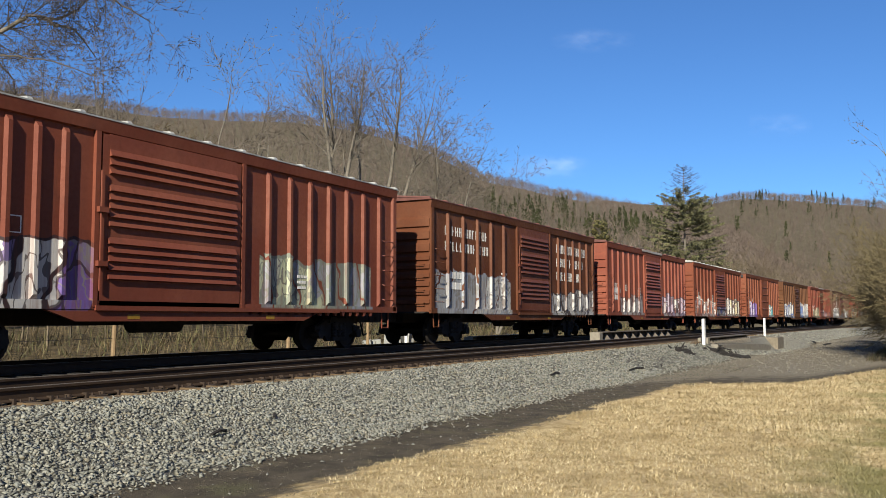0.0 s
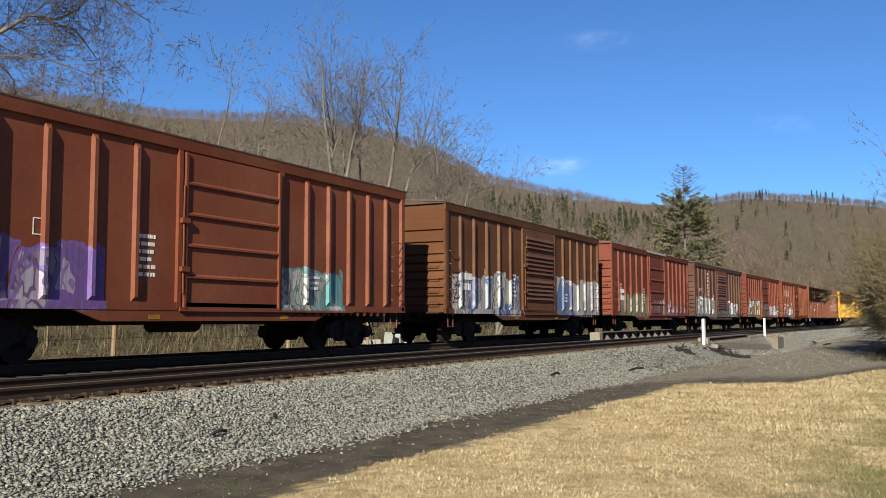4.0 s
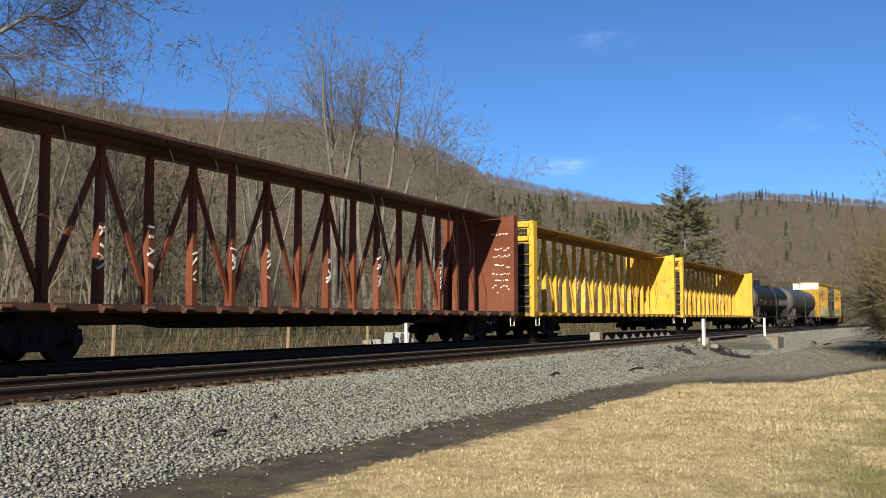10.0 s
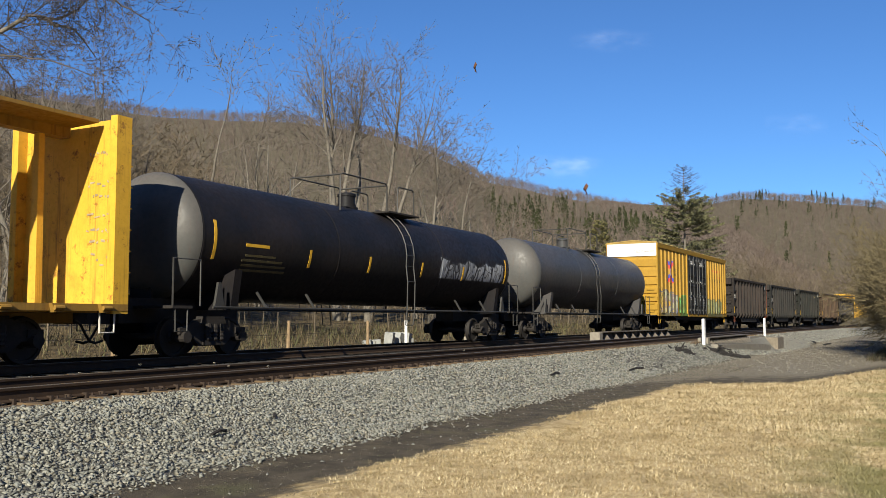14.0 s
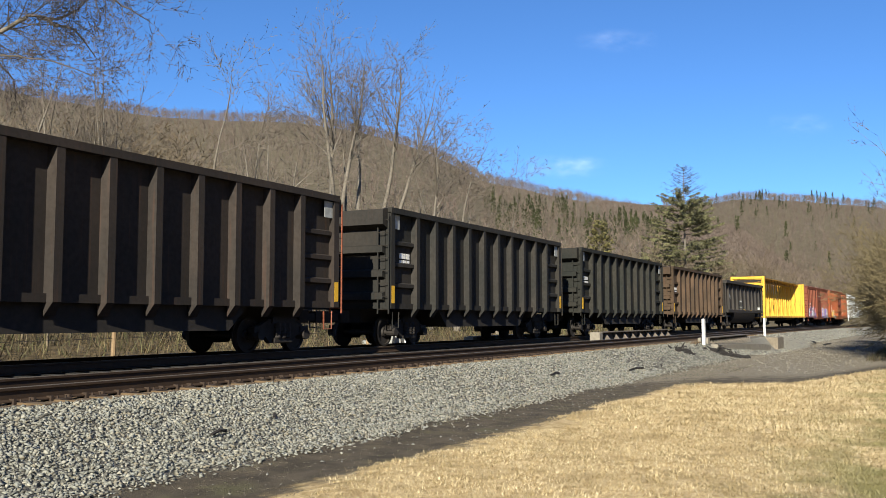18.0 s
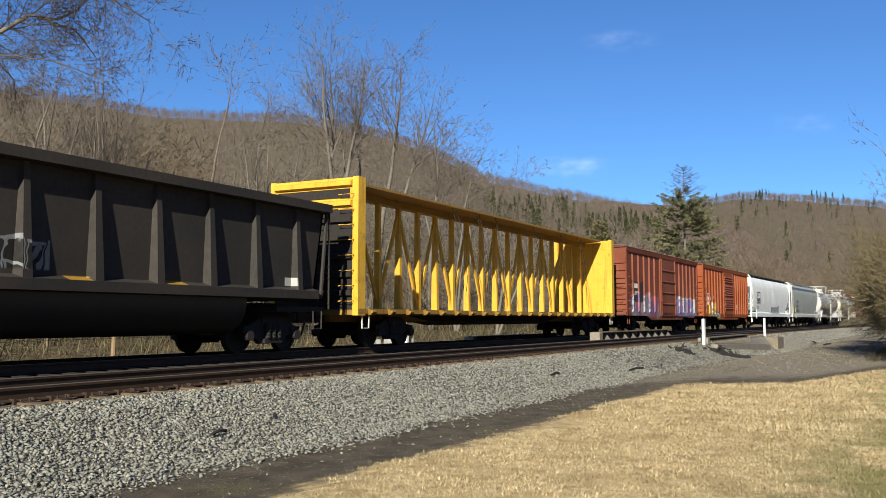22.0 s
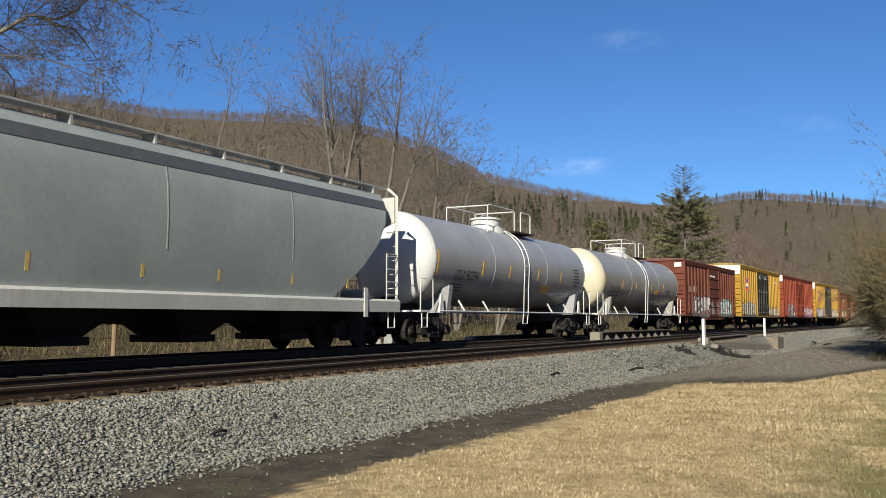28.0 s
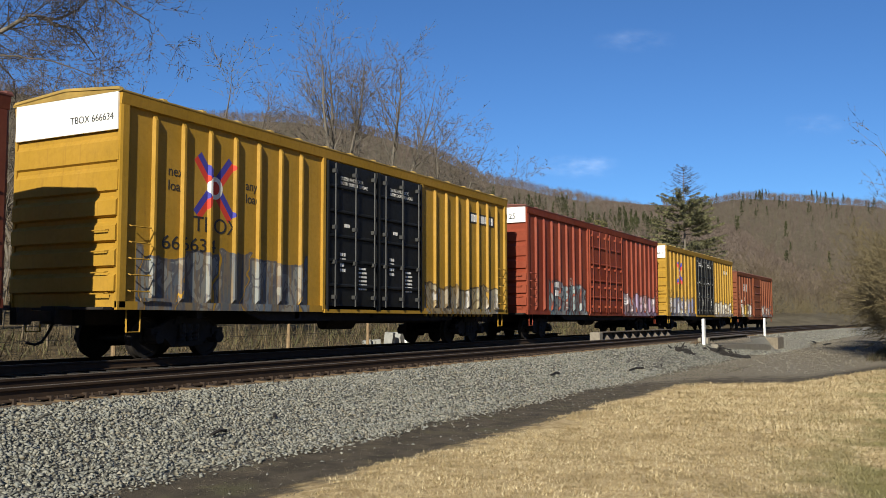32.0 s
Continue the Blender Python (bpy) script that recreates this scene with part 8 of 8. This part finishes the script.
# ---- loose ballast, lawn blades, weeds: too many to count ----
def island_material(name, cols, rough=0.9, patchy=None):
    n = Nodes(name, rough, 0, 0.25)
    r = n.island()
    c = cols[0]
    for k, b in enumerate(cols[1:]):
        e = (k + 1) / len(cols)
        c = n.mix(n.step(r, e - 0.06, e + 0.06), c, b)
    if patchy:
        # browner in worn spots, green where moss and new grass come through
        p = n.place()
        c = n.mix(n.step(n.noise(p, 1.1, 5, 0.65), 0.47, 0.62, 0, 0.7), c, patchy[0])
        c = n.mix(n.math("MULTIPLY", n.step(n.xyz(p)[1], 2.2, 0.2), n.step(n.noise(p, 0.8, 3), 0.4, 0.65, 0, 0.8)), c, patchy[1])
    g = n.noise(n.place(), 45.0, 4, 0.6)
    n.put("Base Color", n.mix(n.step(g, 0.3, 0.8, 0, 0.35), c, (0.10, 0.09, 0.08)))
    return n.mat


M_STONE = island_material("limestone_stones", [(0.145, 0.146, 0.126), (0.205, 0.206, 0.178), (0.24, 0.237, 0.20), (0.20, 0.178, 0.132), (0.215, 0.222, 0.205), (0.32, 0.305, 0.25), (0.09, 0.088, 0.076)])
M_BLADE = island_material("dry_grass_blades", [(0.47, 0.36, 0.185), (0.68, 0.55, 0.32), (0.30, 0.22, 0.105), (0.78, 0.655, 0.42), (0.18, 0.13, 0.06), (0.59, 0.46, 0.25)], patchy=((0.29, 0.215, 0.10), (0.16, 0.155, 0.05)))
M_WEED = island_material("dead_weeds", [(0.085, 0.060, 0.03), (0.17, 0.125, 0.06), (0.045, 0.034, 0.017), (0.085, 0.088, 0.030), (0.12, 0.105, 0.045)])
rng = np.random.default_rng(4)


def ground_np(x, v):
    bank = -0.5 * np.clip((x - 41.0) / 12.0, 0, 1) * np.clip((63.0 - x) / 3.5, 0, 1) * np.clip((v - 5.8) / 1.2, 0, 1) * np.clip((8.3 - v) / 0.4, 0, 1)
    return bank + np.interp(v, [a for a, _ in PROFILE], [b for _, b in PROFILE])


def bend_np(x):
    return 0.5 * CURVE_C * np.maximum(x - CURVE_X, 0) ** 2


def hull_faces(pts):
    bm = bmesh.new()
    for p in pts:
        bm.verts.new(p)
    bmesh.ops.convex_hull(bm, input=bm.verts)
    bm.verts.index_update()
    keep = [v for v in bm.verts if v.link_faces]
    at = {v: i for i, v in enumerate(keep)}
    vs = np.array([tuple(v.co) for v in keep])
    fs = np.array([[at[v] for v in f.verts] for f in bm.faces if len(f.verts) == 3])
    bm.free()
    return vs, fs


STONES = [hull_faces([tuple(p) for p in rng.uniform(-0.85, 0.85, (9, 3)) * np.array([1.15, 0.9, 0.8])]) for k in range(10)]


def scatter_stones(name, label, x, v, size, lift, mat):
    y = v - bend_np(x)
    z = ground_np(x, v) + lift
    vs, fs, n = [], [], 0
    kind = rng.integers(0, len(STONES), len(x))
    for k, (sv, sf) in enumerate(STONES):
        m = np.where(kind == k)[0]
        if not len(m):
            continue
        q = rng.normal(size=(len(m), 4))
        q /= np.linalg.norm(q, axis=1)[:, None]
        w, a, b, c = q.T
        R = np.stack([1 - 2 * (b * b + c * c), 2 * (a * b - c * w), 2 * (a * c + b * w), 2 * (a * b + c * w), 1 - 2 * (a * a + c * c), 2 * (b * c - a * w),
                      2 * (a * c - b * w), 2 * (b * c + a * w), 1 - 2 * (a * a + b * b)], 1).reshape(-1, 3, 3)
        P = np.einsum("nij,kj->nki", R, sv) * size[m][:, None, None]
        P *= np.array([1.0, 1.0, 0.75])
        P += np.stack([x[m], y[m], z[m]], 1)[:, None, :]
        vs.append(P.reshape(-1, 3))
        fs.append((sf[None] + (np.arange(len(m)) * len(sv))[:, None, None] + n).reshape(-1, 3))
        n += len(m) * len(sv)
    ob = new(name, quick_mesh(name, np.concatenate(vs), np.concatenate(fs), mat))
    return tagged(ob, label, "ballast", kind="stuff")


def patch(n, x0, x1, v0, v1):
    return rng.uniform(x0, x1, n), rng.uniform(v0, v1, n)


xs, vs, ss = [], [], []
for n, x0, x1, s0, s1 in ((26000, 4.5, 14.5, 0.016, 0.042), (14000, 14.5, 26, 0.02, 0.048), (6500, 26, 46, 0.03, 0.05), (4500, 46, 105, 0.04, 0.085)):
    x, v = patch(n, x0, x1, 6.2, 8.95)
    wob = 0.07 * np.sin(x * 1.1) + rng.normal(0, 0.13, n)
    keep = (v > 6.50 + wob) & ~((x > 40) & (x < 56) & (v > 7.6))
    xs.append(x[keep]), vs.append(v[keep]), ss.append(rng.uniform(s0, s1, keep.sum()))
for n, x0, x1 in ((150, 4.5, 20), (120, 20, 45)):
    x, v = patch(n, x0, x1, 5.3, 6.7)
    xs.append(x), vs.append(v), ss.append(rng.uniform(0.012, 0.03, n))
x, s = np.concatenate(xs), np.concatenate(ss)
v = np.concatenate(vs)
scatter_stones("ballast_stones", "loose grey crushed limestone along the track shoulder", x, v, s, rng.uniform(-0.2, 0.5, len(x)) * s, M_STONE)

x, v = patch(3600, 27, 72, 1.3, 6.5)
s = rng.uniform(0.018, 0.05, len(x)) * (0.7 + x / 80)
keep = lawn_edge(x, v) > rng.uniform(2, 9, len(x))
M_GRAVEL = island_material("tan_gravel", [(0.19, 0.17, 0.135), (0.16, 0.142, 0.112), (0.12, 0.105, 0.082), (0.23, 0.21, 0.165)])
scatter_stones("gravel_stones", "tan and grey gravel beside the bridge", x[keep], v[keep], s[keep], 0.1 * s[keep], M_GRAVEL)

x, v = patch(6000, 5.0, 32, 4.9, 6.9)
s = rng.uniform(0.006, 0.018, len(x)) * (0.7 + x / 30)
M_CLOD = island_material("brown_soil_clods", [(0.045, 0.036, 0.025), (0.085, 0.068, 0.046), (0.12, 0.098, 0.068), (0.06, 0.06, 0.03), (0.15, 0.135, 0.11)])
scatter_stones("soil_clods", "crumbly brown soil and cinders beside the lawn", x, v, s, 0.0 * s, M_CLOD)
xs, vs, ls = [], [], []
for n, x0, x1, l0, l1, each in ((10000, 6.5, 13, 0.025, 0.065, 13), (11000, 13, 24, 0.035, 0.085, 12), (5000, 24, 40, 0.06, 0.12, 10)):
    cx, cv = patch(n, x0, x1, 0.0, 5.3)
    x, v = np.repeat(cx, each) + rng.normal(0, 0.045, n * each), np.repeat(cv, each) + rng.normal(0, 0.045, n * each)
    edge = 4.95 + 0.28 * np.sin(x * 0.9) + 0.18 * np.sin(x * 2.3 + 1) + 0.12 * np.sin(x * 6.1)
    keep = (v < edge + np.repeat(rng.normal(0, 0.14, n), each)) & (lawn_edge(x, v) < np.repeat(rng.normal(0, 0.5, n), each))
    xs.append(x[keep]), vs.append(v[keep]), ls.append(rng.uniform(l0, l1, keep.sum()))


def scatter_blades(name, label, x, v, length, width, mat, upright, category="grass"):
    n = len(x)
    y = v - bend_np(x)
    z = ground_np(x, v) - 0.01
    a = rng.uniform(0, 2 * np.pi, n)
    tilt = rng.uniform(upright[0], upright[1], n)
    dx, dy = np.cos(a), np.sin(a)
    tip = np.stack([x + dx * length * np.cos(tilt), y + dy * length * np.cos(tilt), z + length * np.sin(tilt)], 1)
    b0 = np.stack([x - dy * width, y + dx * width, z], 1)
    b1 = np.stack([x + dy * width, y - dx * width, z], 1)
    P = np.stack([b0, b1, tip], 1).reshape(-1, 3)
    F = np.arange(3 * n).reshape(-1, 3)
    ob = new(name, quick_mesh(name, P, F, mat))
    return tagged(ob, label, category, kind="stuff")


x, v, l = np.concatenate(xs), np.concatenate(vs), np.concatenate(ls)
scatter_blades("lawn_blades", "short dry tan winter grass", x, v, l, 0.0035 + 0.00028 * x, M_BLADE, (0.05, 0.9))
x, v = patch(15000, 8, 110, 21.4, 29)
scatter_blades("weeds", "dead brown weeds beyond the tracks", x, v, rng.uniform(0.2, 0.85, len(x)) * np.clip((v - 21.2) / 1.5, 0.25, 1.2), 0.016, M_WEED, (0.1, 1.3), "weeds")
x, v = patch(1500, 36, 60, 0.2, 1.9)
scatter_blades("rank_grass", "taller dry grass at the thicket's foot", x, v, rng.uniform(0.1, 0.4, len(x)), 0.015, M_WEED, (0.5, 1.4))

# ---- wire fence beyond the line ----
M_OLDPOST = plain("old_fence_wood", (0.26, 0.18, 0.10), 0.9, 0, 0.3, 9, 0.3)
fence = thing("fence", "old wire fence on weathered wooden posts", "fence")
for k, xx in enumerate((14.5, 19.5, 27.9, 33.5)):
    s = Shape()
    s.rod((xx, 21.2, -0.7), (xx + 0.03 * (k % 3), 21.2, 0.75), 0.075, 0.065, 8)
    part("fence_post", s, M_OLDPOST, fence)
for z in (0.2, 0.6):
    s = Shape()
    s.path([(14.5 + 3.2 * i, 21.2, z + 0.03 * ((i * 7) % 3)) for i in range(7)], 0.008, 4)
    part("wire", s, M_RUNNING, fence)
M_PALESTONE = plain("pale_broken_blocks", (0.30, 0.30, 0.28), 0.85, 0, 0.3, 4, 0.2)
rnd = random.Random(31)
for i in range(7):
    s = Shape()
    w = rnd.uniform(0.15, 0.4)
    s.box(-w, w, -0.2, 0.2, 0, rnd.uniform(0.3, 0.7))
    solid("stone_block", s, M_PALESTONE, "pale broken concrete block lying beyond the tracks", "rubble", "rubble beyond the tracks", at=pose(36.0 + i * 0.55 + rnd.uniform(-0.2, 0.2), 22.6 + rnd.uniform(-0.4, 0.4), -0.5, rnd.uniform(-8, 8), rnd.uniform(-10, 10), rnd.uniform(0, 90)))
s = Shape()
s.rod((37.5, 21.6, -0.6), (37.5, 21.6, 0.75), 0.07, n=8)
solid("short_post", s, M_POST, "short white post beyond the tracks", "post")
# relay cabinet far down the line
cab = thing("relay_cabinet", "small white trackside cabinet with a dark front", "cabinet", at=pose(216, 9.2, -0.4))
s = Shape()
s.box(-1.0, 1.0, -0.9, 0.9, 0, 2.0)
part("case", s, M_POST, cab)
s = Shape()
s.box(-1.02, -1.005, -0.35, 0.05, 0.4, 1.7)
part("panel", s, M_BLACK, cab)

# ---- wind-blown leaves ----
M_LEAF = plain("brown_dead_leaf", (0.15, 0.065, 0.03), 0.8, 0, 0.3, 30, 0.1)
M_PALELEAF = plain("pale_dead_leaf", (0.62, 0.56, 0.44), 0.8, 0, 0.2, 30, 0.1)


def leaf(mat, size, label):
    s = Shape()
    pts = []
    for i in range(10):
        a = 2 * math.pi * i / 10
        r = size * (1.0 if i % 2 == 0 else 0.62)
        pts.append((math.cos(a) * r, math.sin(a) * r * 0.75, size * 0.25 * math.cos(2 * a)))
    n = len(pts)
    s.add([(0, 0, 0)] + pts + [(0, 0, -0.003)] + [(x, y, z - 0.003) for x, y, z in pts],
          [(0, 1 + i, 1 + (i + 1) % n) for i in range(n)] + [(n + 1, n + 2 + (i + 1) % n, n + 2 + i) for i in range(n)] + [(1 + i, n + 2 + i, n + 2 + (i + 1) % n, 1 + (i + 1) % n) for i in range(n)])
    ob = solid("leaf", s, mat, label, "leaf", "leaves in the wind")
    return ob


LEAVES = []


def fly(mat, size, label, stops):
    ob = leaf(mat, size, label)
    rows = []
    for t, right, up, dist, spin in stops:
        p = ahead(right, up, dist)
        rows.append((t, pose(p.x, p.y, p.z, spin, spin * 0.6, spin * 0.3)))
    LEAVES.append((ob, rows))


fly(M_LEAF, 0.10, "curled brown leaf blowing over the train", [(0, 0.60, 0.16, 60, 0), (12.6, 0.55, 0.18, 40, 30), (14.0, 0.036, 0.198, 14, 80), (14.6, -0.55, 0.30, 9, 140), (32, -4, 1, 40, 200)])
fly(M_LEAF, 0.11, "brown leaf tumbling in the wind", [(0, 0.9, 0.02, 70, 0), (13.9, 0.55, 0.04, 14, 20), (14.5, 0.309, 0.092, 8.0, 70), (15.4, -0.2, 0.30, 8, 120), (16.0, -0.8, 0.5, 9, 170), (32, -5, 2, 40, 220)])
fly(M_LEAF, 0.10, "dark curled leaf in the air", [(0, 0.95, 0.1, 70, 0), (15.9, 0.55, 0.10, 14, 30), (16.5, 0.102, 0.151, 7.5, 90), (17.1, -0.7, 0.33, 8, 150), (32, -5, 1, 40, 200)])
fly(M_PALELEAF, 0.07, "pale leaf caught by the sun", [(0, 0.8, 0.1, 60, 0), (14.0, 0.5, 0.05, 20, 40), (14.5, -0.018, 0.146, 14, 90), (15.1, -0.7, 0.3, 12, 150), (32, -5, 1, 40, 210)])

fly(M_LEAF, 0.11, "small dark leaf drifting past the hill", [(0, 0.9, 0.02, 70, 0), (13.5, 0.48, 0.02, 18, 30), (14.0, 0.157, 0.064, 13, 80), (14.7, -0.6, 0.2, 10, 140), (32, -5, 1, 40, 200)])

# pale leaves lifted off the near track by the train's wind
rnd = random.Random(41)
for k, (x, v, z) in enumerate(((11.7, 10.9, 0.12), (12.8, 11.2, 0.06), (14.4, 11.6, 0.26), (15.5, 10.6, 0.05), (15.9, 11.3, 0.16), (15.8, 10.0, 0.02), (24.4, 10.4, 0.08))):
    ob = leaf(M_PALELEAF, rnd.uniform(0.028, 0.042), "small pale dry leaf blown along the track")
    low, t0 = -0.155, 12.2 + 0.05 * k
    spin = rnd.uniform(60, 85)
    LEAVES.append((ob, [(0, pose(x + 2.4, v, low)), (t0, pose(x + 2.4, v, low)), (13.0, pose(x, v, z, spin, 20, 10)), (13.7, pose(x - 2.2, v + 0.2, z * 0.6, spin * 2, 40, 20)), (14.6, pose(x - 3.6, v + 0.3, low, 180, 0, 30)), (32, pose(x - 3.6, v + 0.3, low, 180, 0, 30))]))

# ---- thin clouds far off ----
def cloud_material(seed, thick):
    n = Nodes("thin_cloud", 1.0, 0, 0.0)
    p = n.own()
    d = n.node("VectorMath")
    d.operation = "LENGTH"
    n.link(d.inputs[0], n.scaled(p, (1 / 150.0, 1 / 150.0, 1 / 42.0)))
    f = n.noise(n.moved(n.scaled(p, (1.0, 1.0, 2.0)), (seed * 91.0, 0, 0)), 0.011, 5, 0.6)
    a = n.math("MULTIPLY", n.step(d.outputs["Value"], 1.0, 0.1), n.step(f, 0.35, 0.85, 0, thick))
    n.put("Base Color", (0.85, 0.87, 0.9))
    # a weak glow of its own stands for sunlight scattered in the wisp
    n.put("Emission Color", (0.8, 0.88, 1.0))
    n.put("Emission Strength", 0.45)
    n.put("Alpha", a)
    return n.mat


CLOUDS = []
for k, (right, up, wide, drift) in enumerate(((0.115, 0.090, 1.0, 0.034), (0.165, 0.228, 0.8, 0.045), (0.37, 0.135, 0.6, 0.04))):
    p = ahead(right, up, 2600)
    s = Shape()
    s.add([(-150 * wide, 0, -42), (150 * wide, 0, -42), (150 * wide, 0, 42), (-150 * wide, 0, 42)], [(0, 1, 2, 3)])
    ob = solid("backdrop_cloud", s, cloud_material(k + 1, (0.125, 0.05, 0.04)[k]), "thin white wisp of cloud in blue sky", "cloud", kind="structure")
    turn_z = math.degrees(YAW) - 90
    q = ahead(right + drift, up, 2600)
    CLOUDS.append((ob, [(0, pose(p.x, p.y, p.z, 0, 0, turn_z)), (32, pose(q.x, q.y, q.z, 0, 0, turn_z))]))


# ---- what moves ----
def at_line(s):
    return pose(s, FAR_TRACK - bend(s), 0, 0, 0, turn(s))


def motions():
    times = [0.0] + [float(t) for t in range(1, 32)] + [32.0]
    for car, mid in TRAIN:
        walk(car, [(t, at_line(mid - run(t))) for t in times])
    for w, place, dx in ROLLING:
        rows = []
        for k in range(32 * FPS + 1):
            t = k / FPS
            if -6.0 < place - run(t) < 75.0:
                rows.append((t, pose(dx, 0, 0.42, 0, -math.degrees(run(t) / 0.42) % 360.0, 0)))
        if rows and rows[0][0] > 0.0:
            rows.insert(0, (0.0, rows[0][1]))
        if rows and rows[-1][0] < 32.0:
            rows.append((32.0, rows[-1][1]))
        if not rows:
            continue
        walk(w, rows)
    for ob, rows in LEAVES:
        walk(ob, rows)
    for ob, rows in CLOUDS:
        walk(ob, rows)



motions()
